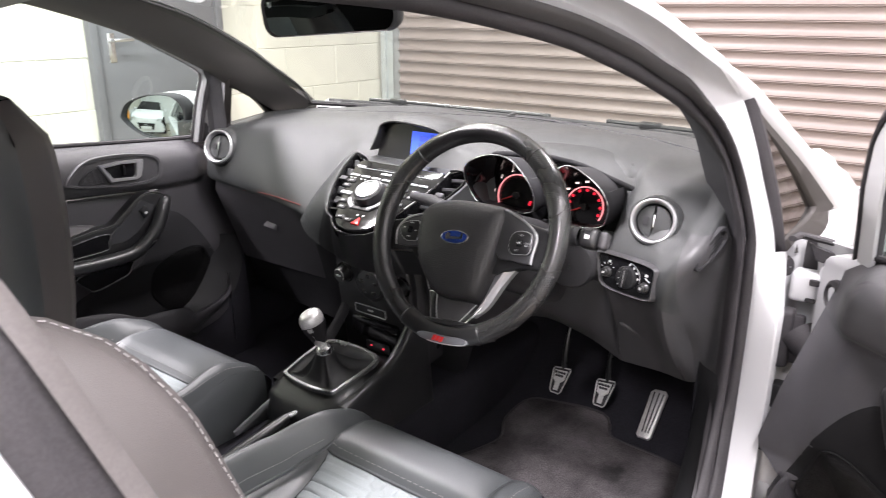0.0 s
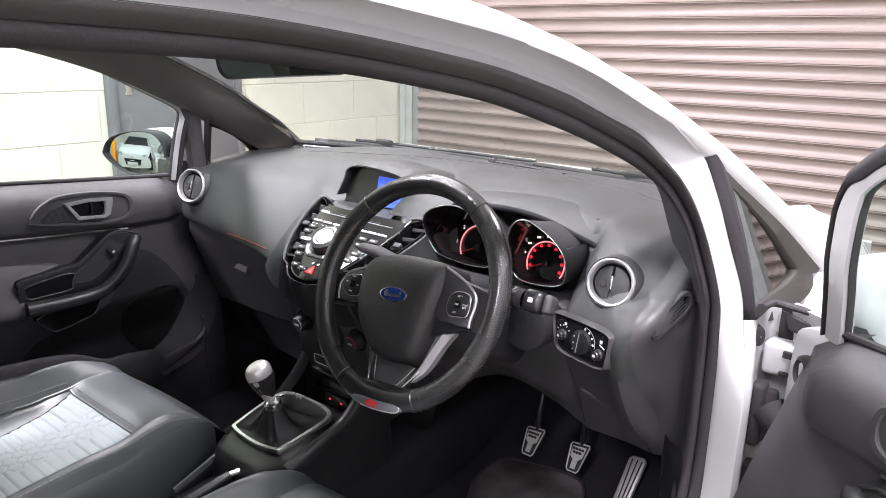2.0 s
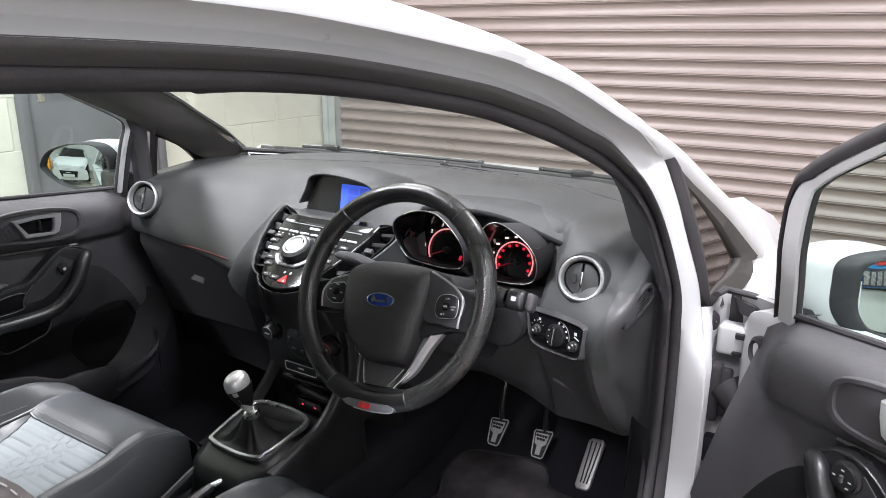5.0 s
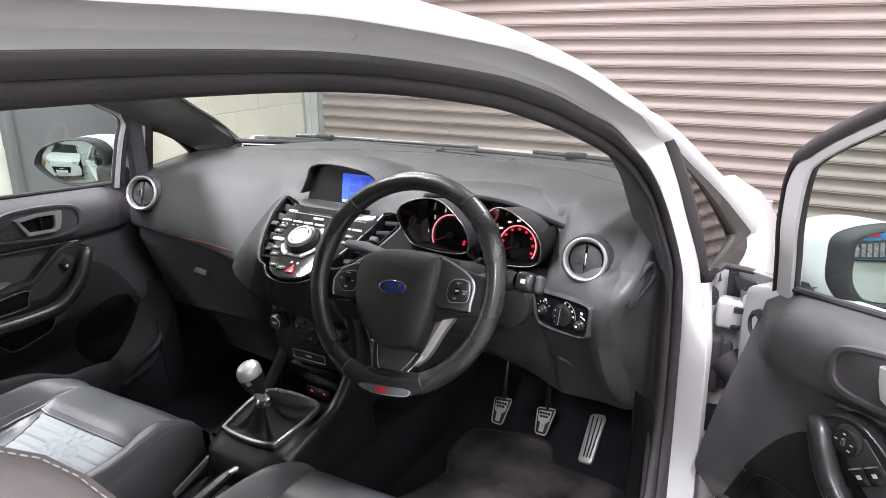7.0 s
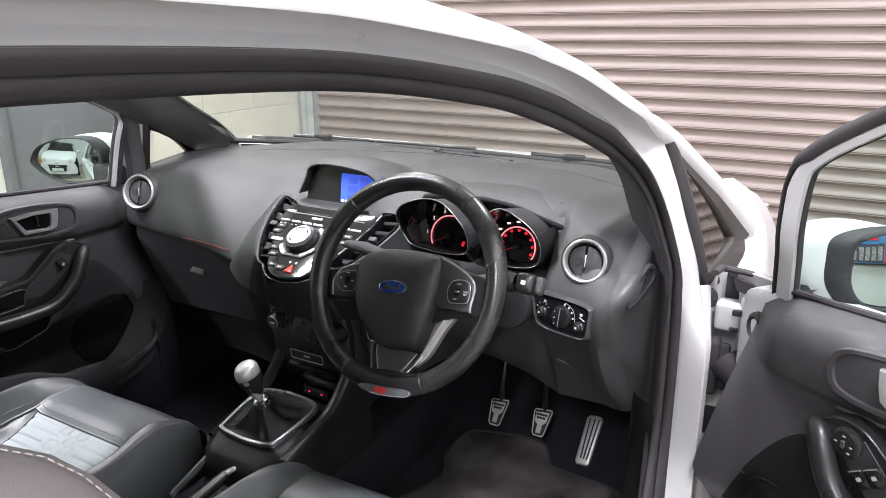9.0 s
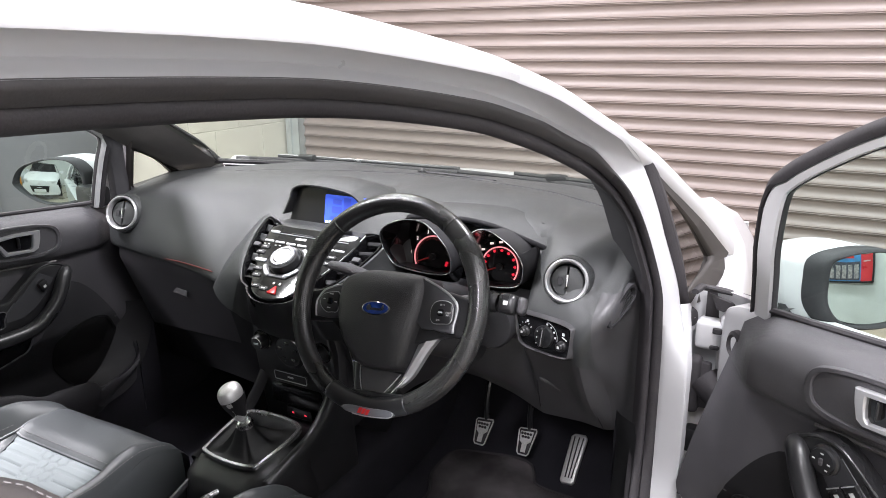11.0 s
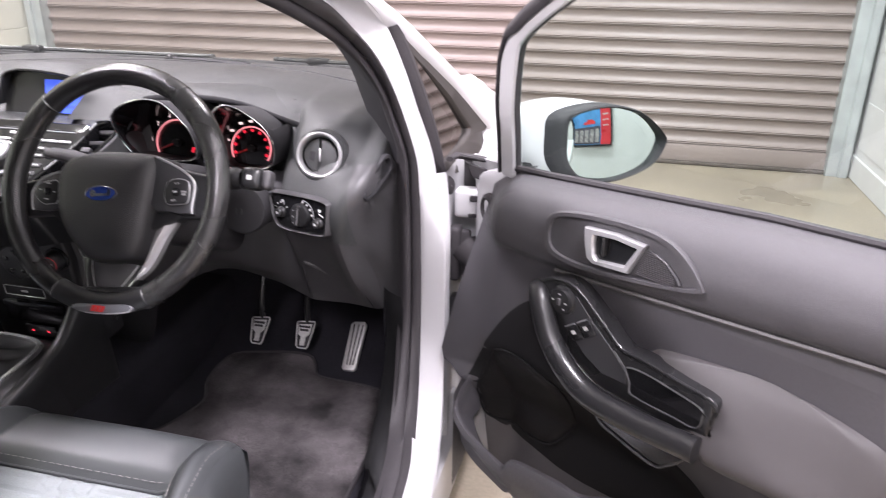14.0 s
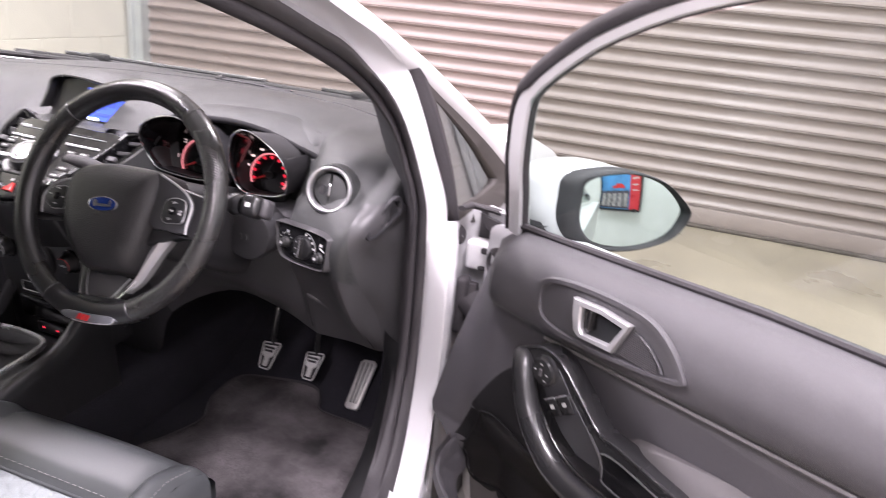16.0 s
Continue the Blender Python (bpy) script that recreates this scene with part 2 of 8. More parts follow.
def thick(bm, t):
    """Gives a sheet a thickness on the far side of its normals."""
    bmesh.ops.recalc_face_normals(bm, faces=bm.faces)
    bmesh.ops.solidify(bm, geom=bm.faces[:] + bm.edges[:] + bm.verts[:], thickness=t)
    return bm


def tube(path, r, n=8, closed=False, flat=1.0, up=(0, 0, 1), cap=True):
    """A round or flattened bar along a line; r may be a number or one for each point."""
    path = [V(p) for p in path]
    rows, k = [], len(path)
    for i, p in enumerate(path):
        a = path[(i - 1) % k] if closed or i else p
        b = path[(i + 1) % k] if closed or i + 1 < k else p
        d = (b - a).normalized()
        s = d.cross(V(up))
        s = s.normalized() if s.length > 1e-4 else d.orthogonal().normalized()
        u = s.cross(d)
        rr = r[i] if isinstance(r, (list, tuple)) else r
        rows.append([p + s * (rr * math.cos(2 * math.pi * j / n)) + u * (rr * flat * math.sin(2 * math.pi * j / n)) for j in range(n)])
    return loft(rows, close_v=True, close_u=closed, cap=cap and not closed)


def lathe(profile, n=32):
    """Turns (radius, height) points round the z axis."""
    return loft([[V((r * math.cos(2 * math.pi * j / n), r * math.sin(2 * math.pi * j / n), z)) for j in range(n)] for r, z in profile], close_v=True)


def plate(outline, depth, bevel=0.002, seg=2, m=None):
    """A plate of the outline (x, y), its face at z = 0 and its body below it, with rounded rims."""
    bm = bmesh.new()
    f = bm.faces.new([bm.verts.new((p[0], p[1], 0)) for p in outline])
    if f.normal.z < 0:
        f.normal_flip()
    bm.normal_update()
    if f.normal.z < 0:
        f.normal_flip()
    r = bmesh.ops.extrude_face_region(bm, geom=[f])
    top = [g for g in r["geom"] if isinstance(g, bmesh.types.BMFace)][0]
    bmesh.ops.translate(bm, verts=list({v for v in f.verts}), vec=(0, 0, -depth))
    if bevel:
        bmesh.ops.bevel(bm, geom=list(top.edges), offset=bevel, segments=seg, affect="EDGES", profile=0.5)
    if m is not None:
        bm.transform(m)
    return bm


def rrect(w, h, r, n=5):
    out = []
    for cx, cy, a0 in ((w / 2 - r, h / 2 - r, 0), (-w / 2 + r, h / 2 - r, 90), (-w / 2 + r, -h / 2 + r, 180), (w / 2 - r, -h / 2 + r, 270)):
        for k in range(n + 1):
            a = radians(a0 + 90 * k / n)
            out.append((cx + r * math.cos(a), cy + r * math.sin(a)))
    return out


def ellipse(w, h, n=32):
    return [(w / 2 * math.cos(2 * math.pi * k / n), h / 2 * math.sin(2 * math.pi * k / n)) for k in range(n)]


def ring_plate(outer, inner, depth, m=None):
    """A flat frame between two outlines with as many points each."""
    k = len(outer)
    rows = [[V((*p, -depth)) for p in outer], [V((*p, -depth * 0.25)) for p in outer],
            [V((o[0] * 0.85 + i[0] * 0.15, o[1] * 0.85 + i[1] * 0.15, 0)) for o, i in zip(outer, inner)],
            [V((o[0] * 0.15 + i[0] * 0.85, o[1] * 0.15 + i[1] * 0.85, 0)) for o, i in zip(outer, inner)],
            [V((*p, -depth * 0.25)) for p in inner], [V((*p, -depth)) for p in inner]]
    bm = loft(rows, close_v=True)
    if m is not None:
        bm.transform(m)
    return bm


def basis(origin, x, normal):
    """A pose whose z is the normal and whose x lies along x."""
    z = V(normal).normalized()
    x = V(x)
    x = (x - z * x.dot(z)).normalized()
    y = z.cross(x)
    return Matrix(((x.x, y.x, z.x, origin[0]), (x.y, y.y, z.y, origin[1]), (x.z, y.z, z.z, origin[2]), (0, 0, 0, 1)))


def words(text, size, material, parent, m, name="lettering", depth=0.0003):
    cu = bpy.data.curves.new(name, "FONT")
    cu.body, cu.size, cu.extrude, cu.align_x, cu.align_y = text, size, depth, "CENTER", "CENTER"
    ob = bpy.data.objects.new("tmp", cu)
    scene.collection.objects.link(ob)
    me = bpy.data.meshes.new_from_object(ob)
    bpy.data.objects.remove(ob)
    me.name = name
    me.materials.clear()
    me.materials.append(material)
    me.transform(m)
    out = new(name, me)
    out.parent = parent
    return out


# ---- the workshop ----
XL, XR, YF, YB, ZC = -3.30, 2.52, 3.98, -8.0, 4.0


def slab(name, x0, x1, y0, y1, z0, z1, material, bevel=0.0):
    return tagged(part(name, rbox(x1 - x0, y1 - y0, z1 - z0, bevel, 1, pose((x0 + x1) / 2, (y0 + y1) / 2, (z0 + z1) / 2)), material), kind="structure")


floor = slab("floor", XL - 0.3, XR + 0.3, YB - 0.3, YF + 0.6, -0.2, 0.0, CONCRETE)
ceiling = slab("ceiling", XL - 0.3, XR + 0.3, YB - 0.3, YF + 0.6, ZC, ZC + 0.1, CEIL)
wall_north = slab("wall_north", XL - 0.3, XR + 0.3, YF + 0.25, YF + 0.45, 0.0, ZC, BLOCK)
wall_lintel = slab("wall_lintel", XL, XR, YF - 0.12, YF + 0.25, 3.3, ZC, BLOCK)
wall_south = slab("wall_south", XL - 0.3, XR + 0.3, YB - 0.2, YB, 0.0, ZC, WALLPAINT)
DOOR_Y0, DOOR_Y1 = 1.36, 2.30
wall_west = slab("wall_west", XL - 0.25, XL - 0.003, YB, YF + 0.25, 0.0, ZC, BLOCK)
RD_Y0, RD_Y1 = 1.02, 2.12
wall_east = slab("wall_east", XR + 0.003, XR + 0.25, RD_Y1, YF + 0.25, 0.0, ZC, WALLPAINT)
wall_east_back = slab("wall_east_back", XR + 0.012, XR + 0.25, YB, RD_Y0, 0.0, ZC, WALLPAINT)
wall_east_head = slab("wall_east_head", XR + 0.012, XR + 0.25, RD_Y0, RD_Y1, 2.15, ZC, WALLPAINT)

# roller shutter: curved steel laths that hang in two guides
roller_shutter = thing("roller_shutter", "cream corrugated steel roller shutter, closed, between galvanised guides", "roller shutter", kind="structure")
PITCH = 0.0905
LATH = [(-0.004, 0.0905), (0.004, 0.0885), (0.011, 0.080), (0.0165, 0.068), (0.019, 0.056), (0.0175, 0.044), (0.013, 0.033), (0.005, 0.0235), (-0.001, 0.0185), (-0.0045, 0.0165),
        (-0.0042, 0.0148), (0.0015, 0.0138), (0.0020, 0.0105), (-0.0045, 0.0092), (-0.0062, 0.0068), (-0.0045, 0.0044), (0.0020, 0.0034), (-0.0010, 0.0)]
SX0, SX1 = XL + 0.13, XR - 0.13
lath_bm = loft([[V((x, dy, z)) for dy, z in LATH] for x in (SX0, -1.3, 0.6, SX1)])
lath0 = part("lath", lath_bm, SHUTTER, roller_shutter, angle=50)
lath0.location = (0, YF + 0.03, 0.13)
for k in range(1, 36):
    o = lath0.copy()
    scene.collection.objects.link(o)
    o.location.z = 0.13 + PITCH * k
part("bottom_rail", rbox(SX1 - SX0, 0.03, 0.105, 0.004, 2, pose((SX0 + SX1) / 2, YF + 0.02, 0.077)), SHUTTER, roller_shutter, "plain steel bottom rail")
part("rubber_strip", rbox(SX1 - SX0, 0.05, 0.025, 0.008, 2, pose((SX0 + SX1) / 2, YF + 0.01, 0.0135)), mat("dusty_rubber", (0.09, 0.075, 0.065), 0.8, vary=0.3, grain=0.2), roller_shutter, "dusty rubber floor seal")
for gx, s in ((XL + 0.085, 1), (XR - 0.085, -1)):
    g = joined(rbox(0.13, 0.012, 3.3, 0.002, 1, pose(gx, YF - 0.035, 1.65)), rbox(0.012, 0.09, 3.3, 0.002, 1, pose(gx + 0.059 * s, YF + 0.005, 1.65)),
               rbox(0.012, 0.10, 3.3, 0.002, 1, pose(gx - 0.059 * s, YF + 0.005, 1.65)), rbox(0.05, 0.03, 3.3, 0.004, 1, pose(gx - 0.03 * s, YF - 0.05, 1.65)))
    part("guide_rail", g, GALV, roller_shutter, "grey galvanised guide channel")


def grey_door(name, x, y0, y1, s, label):
    """A painted flush door with its frame on a side wall; s points into the room."""
    d = thing(name, label, "door", kind="structure")
    h, yc = 2.08, (y0 + y1) / 2
    part("door_leaf", rbox(0.045, y1 - y0 - 0.10, h - 0.05, 0.003, 2, pose(x + 0.012 * s, yc, h / 2 - 0.02)), DOORGREY, d)
    for yy in (y0 + 0.025, y1 - 0.025):
        part("door_jamb", rbox(0.09, 0.05, h, 0.004, 2, pose(x + 0.01 * s, yy, h / 2)), DOORGREY, d)
    part("door_head", rbox(0.09, y1 - y0 - 0.10, 0.05, 0.004, 2, pose(x + 0.01 * s, yc, h - 0.025)), DOORGREY, d)
    return d


door_1 = grey_door("door_1", XL, DOOR_Y0, DOOR_Y1, 1, "dark grey flush door with a silver lever handle, closed")
hb = pose(XL + 0.036, DOOR_Y0 + 0.135, 1.06)
part("door_handle", joined(rbox(0.006, 0.045, 0.17, 0.004, 2), rbox(0.05, 0.02, 0.02, 0.006, 2, pose(0.025, 0, 0.045)), rbox(0.018, 0.13, 0.02, 0.006, 2, pose(0.05, 0.055, 0.045))), CHROME, door_1, "silver lever on a long plate", m=hb)


def courses(wall, x, s, y0, y1, z1, length, height, z_off, y_off, material, skip=None):
    """Blocks of one side wall, laid in half bond, 12 mm proud of their mortar."""
    bm = rbox(0.016, length - 0.004, height - 0.004, 0.003, 1)
    me = None
    r = random.Random(5)
    row = 0
    z = z_off
    while z < z1:
        y = y_off + (length / 2 if row % 2 else 0)
        while y < y1:
            if y > y0 and not (skip and skip[0] - 0.02 < y < skip[1] + 0.02 and z < 2.2):
                if me is None:
                    me = part("block", bm, material, wall)
                    o = me
                else:
                    o = me.copy()
                    scene.collection.objects.link(o)
                o.location = (x - 0.0062 * s + r.uniform(-0.0008, 0.0008), y, z)
            y += length
        z += height
        row += 1


# passage seen past the east door frame
east_door = thing("door_2", "dark grey door frame standing open in the white wall", "door frame", kind="structure")
for yy in (RD_Y0 + 0.03, RD_Y1 - 0.03):
    part("door_jamb", joined(rbox(0.16, 0.06, 2.1, 0.004, 2, pose(XR + 0.04, yy, 1.05)), rbox(0.03, 0.09, 2.1, 0.003, 1, pose(XR - 0.02, yy, 1.05))), DOORGREY, east_door)
part("door_head", rbox(0.16, RD_Y1 - RD_Y0, 0.06, 0.004, 2, pose(XR + 0.04, (RD_Y0 + RD_Y1) / 2, 2.12)), DOORGREY, east_door)
BROWN = mat("varnished_wood", (0.16, 0.075, 0.04), 0.45, vary=0.25, grain=0.15, stain_scale=3)
passage = slab("wall_passage", XR + 1.3, XR + 1.4, -0.5, 3.5, 0, 2.6, BROWN)
slab("wall_passage_end", XR + 0.25, XR + 1.3, 3.4, 3.5, 0, 2.6, BROWN)
slab("wall_passage_near", XR + 0.25, XR + 1.3, -0.5, -0.4, 0, 2.6, BROWN)
slab("passage_ceiling", XR + 0.25, XR + 1.4, -0.5, 3.5, 2.6, 2.7, CEIL)
slab("passage_floor", XR + 0.25, XR + 1.4, -0.5, 3.5, -0.1, 0.002, BROWN)
baseboard = slab("baseboard", XR - 0.012, XR + 0.012, RD_Y1 + 0.001, YF + 0.1, 0.0, 0.14, WALLPAINT, 0.004)

# ceiling tubes
for tx, ty, _ in TUBES:
    lamp = thing("ceiling_light", "white fluorescent batten light on the ceiling", "ceiling light", "ceiling lights")
    part("housing", rbox(0.14, 1.56, 0.06, 0.008, 2, pose(tx, ty, 3.965)), CEIL, lamp)
    part("diffuser", rbox(0.10, 1.50, 0.03, 0.012, 2, pose(tx, ty, 3.921)), glow("tube_glow", (1.0, 0.97, 0.93), 6.0), lamp)

courses(wall_west, XL, 1, 0.35, YF - 0.05, 2.4, 0.52, 0.300, 0.255, 0.02, BLOCK, (DOOR_Y0, DOOR_Y1))
courses(wall_east, XR, -1, RD_Y1 + 0.22, YF - 0.1, 2.4, 0.52, 0.285, 0.33, 2.10, WALLPAINT)

# poster on the east wall and a parked car further back
poster = thing("poster", "framed red and blue poster on the white wall", "poster")
PM = basis((XR - 0.004, -0.43, 1.05), (0, -1, 0), (-1, 0, 0))
part("frame", ring_plate(rrect(0.60, 0.50, 0.01), rrect(0.56, 0.46, 0.008), 0.02, PM @ pose(0, 0, 0.02)), SATIN, poster, "dark frame")
part("sheet", plate(rrect(0.57, 0.47, 0.004), 0.004, 0, 1, PM @ pose(0, 0, 0.006)), mat("blue_poster_print", (0.05, 0.22, 0.48), 0.35, vary=0.25, stain_scale=9), poster, "blue printed sheet")
part("red_panel", plate(rrect(0.14, 0.46, 0.002), 0.002, 0, 1, PM @ pose(-0.21, 0, 0.009)), mat("red_poster_print", (0.55, 0.03, 0.04), 0.35), poster, "red printed column")
part("dark_panel", plate(rrect(0.40, 0.20, 0.002), 0.002, 0, 1, PM @ pose(0.075, -0.12, 0.009)), mat("dark_poster_print", (0.05, 0.05, 0.07), 0.35, vary=0.5, stain_scale=20), poster, "dark picture panel")
for k in range(4):
    part("text_bar", plate(rrect(0.08, 0.012, 0.002), 0.001, 0, 1, PM @ pose(-0.21, 0.16 - 0.06 * k, 0.0105)), WHITE_PRINT, poster, "white text bar")
for k in range(5):
    part("table_column", plate(rrect(0.055, 0.15, 0.002), 0.001, 0, 1, PM @ pose(0.235 - 0.080 * k, -0.125, 0.0115)), mat("grey_table_print", (0.30, 0.27, 0.27), 0.4, vary=0.5, stain_scale=40), poster, "pale printed table column")
part("red_picture", plate([(-0.09, -0.02), (0.09, -0.02), (0.085, 0.005), (0.045, 0.012), (0.02, 0.035), (-0.04, 0.035), (-0.085, 0.008)], 0.001, 0, 1, PM @ pose(0.03, 0.03, 0.0105)), RED, poster, "red car printed on the poster")
part("title_bar", plate(rrect(0.20, 0.03, 0.003), 0.001, 0, 1, PM @ pose(0.12, 0.17, 0.0105)), WHITE_PRINT, poster, "white title bar")


def parked_car(x, y):
    c = thing("parked_car", "white hatchback parked nose forward behind", "car")
    prof = [(0.0, 0.45, 0.62), (0.06, 0.70, 0.74), (0.25, 0.80, 0.80), (0.55, 0.90, 0.84), (0.95, 0.98, 0.85), (1.10, 1.02, 0.84)]
    rows = []
    for d, z, w in prof:
        rows.append([V((x + u * w, y - d + 0.10 * (1 - u * u) * (1 if d < 0.1 else 0), z - 0.06 * u ** 4)) for u in np.linspace(-1, 1, 13)])
    part("bonnet", loft(rows), PAINT, c)
    part("windscreen", loft([[V((x + u * w, yy, zz)) for u in np.linspace(-1, 1, 9)] for yy, zz, w in ((y - 1.08, 1.02, 0.72), (y - 1.45, 1.28, 0.62), (y - 1.75, 1.42, 0.56))]), PIANO, c, "dark windscreen")
    part("roof", loft([[V((x + u * 0.60, yy, zz + 0.03 * (1 - u * u))) for u in np.linspace(-1, 1, 9)] for yy, zz in ((y - 1.72, 1.42), (y - 2.4, 1.45), (y - 3.3, 1.38))]), PAINT, c)
    for s in (-1, 1):
        part("side_panel", loft([[V((x + s * w, y - d, z)) for d in np.linspace(0.15, 3.7, 8)] for w, z in ((0.80, 0.25), (0.86, 0.5), (0.86, 0.75), (0.84, 0.96))]), PAINT, c)
        part("side_glass", loft([[V((x + s * w, y - d, z)) for d in (1.2 + (z - 0.96) * 1.2, 2.2, 3.3)] for w, z in ((0.82, 0.96), (0.64, 1.40))]), PIANO, c)
        part("headlamp", rbox(0.26, 0.16, 0.15, 0.05, 3, pose(x + s * 0.60, y - 0.10, 0.66, 0, 0, -s * 24)), SILVER, c, "clear headlamp")
        w = part("wheel", lathe([(0.20, -0.1), (0.30, -0.09), (0.305, 0.0), (0.30, 0.09), (0.20, 0.1)], 28), RUBBER, c, "black tyre", m=basis((x + s * 0.74, y - 0.75, 0.305), (0, 1, 0), (s, 0, 0)))
        part("rear_wheel", lathe([(0.20, -0.1), (0.30, -0.09), (0.305, 0.0), (0.30, 0.09), (0.20, 0.1)], 28), RUBBER, c, "black tyre", m=basis((x + s * 0.74, y - 3.2, 0.305), (0, 1, 0), (s, 0, 0)))
        part("door_mirror", rbox(0.20, 0.10, 0.14, 0.04, 3, pose(x + s * 0.94, y - 1.35, 1.0)), PAINT, c)
    part("bumper", loft([[V((x + u * w, y - 0.03 + 0.12 * (1 - u * u), z)) for u in np.linspace(-1, 1, 11)] for z, w in ((0.20, 0.76), (0.30, 0.80), (0.45, 0.80), (0.56, 0.76))]), PAINT, c)
    part("grille", plate([(-0.42, 0.10), (0.42, 0.10), (0.34, -0.12), (-0.34, -0.12)], 0.02, 0.01, 2, basis((x, y + 0.095, 0.42), (-1, 0, 0), (0, 1, 0))), PIANO, c, "black grille")
    part("number_plate", plate(rrect(0.50, 0.10, 0.01), 0.01, 0.002, 1, basis((x, y + 0.13, 0.36), (-1, 0, 0), (0, 1, 0))), WHITE_PRINT, c, "plain white number plate")
    part("badge", plate(ellipse(0.14, 0.06), 0.01, 0.002, 1, basis((x, y + 0.11, 0.60), (-1, 0, 0), (0, 1, 0))), SILVER, c)
    return c


parked_car(-1.85, -3.35)
post = thing("lift_post", "orange steel lift post with a dark top", "lift post")
part("column", rbox(0.22, 0.22, 1.5, 0.02, 2, pose(-2.98, -3.7, 0.75)), ORANGE, post)
part("head", rbox(0.24, 0.24, 0.35, 0.02, 2, pose(-2.98, -3.7, 1.675)), SATIN, post, "dark motor box")
part("foot", rbox(0.45, 0.40, 0.02, 0.004, 1, pose(-2.98, -3.7, 0.010)), ORANGE, post)


# ---- the white hatchback ----
car = thing("car", "white three-door hatchback with its driver door wide open", "car")


def side_x(z):
    """Half width of the body side at height z."""
    return float(np.interp(z, (0.3, 0.95, 1.147, 1.40, 1.6), (0.80, 0.80, 0.742, 0.60, 0.45)))


# the door aperture: outer paint edge, outer and inner edge of the seal, station by station
RING = [
    ((0.612, -1.30, 1.372), (0.575, -1.30, 1.335), (0.555, -1.30, 1.315)),
    ((0.618, -0.80, 1.370), (0.583, -0.80, 1.328), (0.560, -0.80, 1.308)),
    ((0.622, -0.512, 1.361), (0.590, -0.50, 1.320), (0.565, -0.50, 1.298)),
    ((0.629, -0.371, 1.349), (0.597, -0.33, 1.305), (0.575, -0.32, 1.283)),
    ((0.643, -0.177, 1.324), (0.615, -0.14, 1.275), (0.592, -0.13, 1.252)),
    ((0.652, -0.088, 1.307), (0.628, -0.035, 1.255), (0.607, -0.03, 1.226)),
    ((0.668, 0.011, 1.280), (0.650, 0.070, 1.222), (0.628, 0.085, 1.188)),
    ((0.692, 0.117, 1.236), (0.671, 0.144, 1.196), (0.648, 0.175, 1.150)),
    ((0.712, 0.205, 1.197), (0.690, 0.205, 1.153), (0.663, 0.228, 1.120)),
    ((0.7175, 0.284, 1.150), (0.704, 0.240, 1.122), (0.676, 0.258, 1.092)),
    ((0.735, 0.314, 1.085), (0.722, 0.266, 1.075), (0.695, 0.281, 1.050)),
    ((0.749, 0.338, 1.020), (0.741, 0.285, 1.012), (0.710, 0.292, 1.000)),
    ((0.770, 0.364, 0.936), (0.759, 0.300, 0.935), (0.727, 0.300, 0.940)),
    ((0.786, 0.345, 0.880), (0.763, 0.303, 0.880), (0.729, 0.301, 0.880)),
    ((0.812, 0.300, 0.800), (0.764, 0.310, 0.800), (0.730, 0.302, 0.800)),
    ((0.815, 0.290, 0.650), (0.764, 0.312, 0.650), (0.730, 0.300, 0.650)),
    ((0.818, 0.275, 0.550), (0.768, 0.290, 0.550), (0.734, 0.262, 0.548)),
    ((0.830, 0.210, 0.430), (0.784, 0.205, 0.445), (0.750, 0.172, 0.458)),
    ((0.845, 0.050, 0.375), (0.812, 0.040, 0.412), (0.776, 0.000, 0.430)),
    ((0.850, -0.400, 0.365), (0.824, -0.400, 0.408), (0.788, -0.400, 0.427)),
    ((0.850, -0.860, 0.365), (0.824, -0.860, 0.408), (0.788, -0.860, 0.427)),
]
EDGE_W, EDGE_O, EDGE_S = ([p for p in catmull([r[k] for r in RING], 6)] for k in range(3))
aperture, flap, seal, inner_lip = [], [], [], []
for i, (w, o, s) in enumerate(zip(EDGE_W, EDGE_O, EDGE_S)):
    k = float(np.interp(i, (0, 34, 42), (0, 0, 1)))       # 0 along the roof, 1 down the pillar
    f1 = (w + (s - w) * 0.47).lerp(o, k)
    f2 = (w + (s - w) * 0.72).lerp(o + (s - o) * 0.5, k)
    d = f1 - w
    nrm = V((0.35, -0.75, -0.45)).normalized()
    k2 = float(np.interp(i, (45, 56), (0, 1)))
    under = V((-0.020, 0.006, 0.002)) * (1 - k2)
    bulge = V((0.85, -0.45, 0.25)) * (0.006 * k2)
    aperture.append([w, w + d * 0.05 + under * 0.5 + bulge * 0.4, w + d * 0.18 + under * 1.35 + bulge * 0.9, w + d * 0.40 + under * 1.5 + bulge, w + d * 0.62 + under * 1.35 + bulge * 0.9, w + d * 0.85 + under * 0.8 + bulge * 0.5, f1 - nrm * 0.002, f1 + (f2 - f1) * 0.2 - nrm * 0.012])
    e = f2 - f1
    flap.append([f1 - nrm * 0.004, f1 + e * 0.03 + nrm * 0.003, f1 + e * 0.2 + nrm * 0.005, f1 + e * 0.6 + nrm * 0.005, f1 + e * 0.95 + nrm * 0.002, f2 - nrm * 0.006])
    e = s - f2
    seal.append([f2 - nrm * 0.008, f2 + e * 0.05 - nrm * 0.001, f2 + e * 0.15 + nrm * 0.007, f2 + e * 0.45 + nrm * 0.011, f2 + e * 0.8 + nrm * 0.008, s, s - nrm * 0.02 + e.normalized() * 0.004])
    inner_lip.append([s - nrm * 0.012, s + V((-0.03, 0.030, 0.014)), s + V((-0.075, 0.075, 0.03))])
part("body_side", loft(aperture), PAINT, car, "white painted door aperture", angle=50)
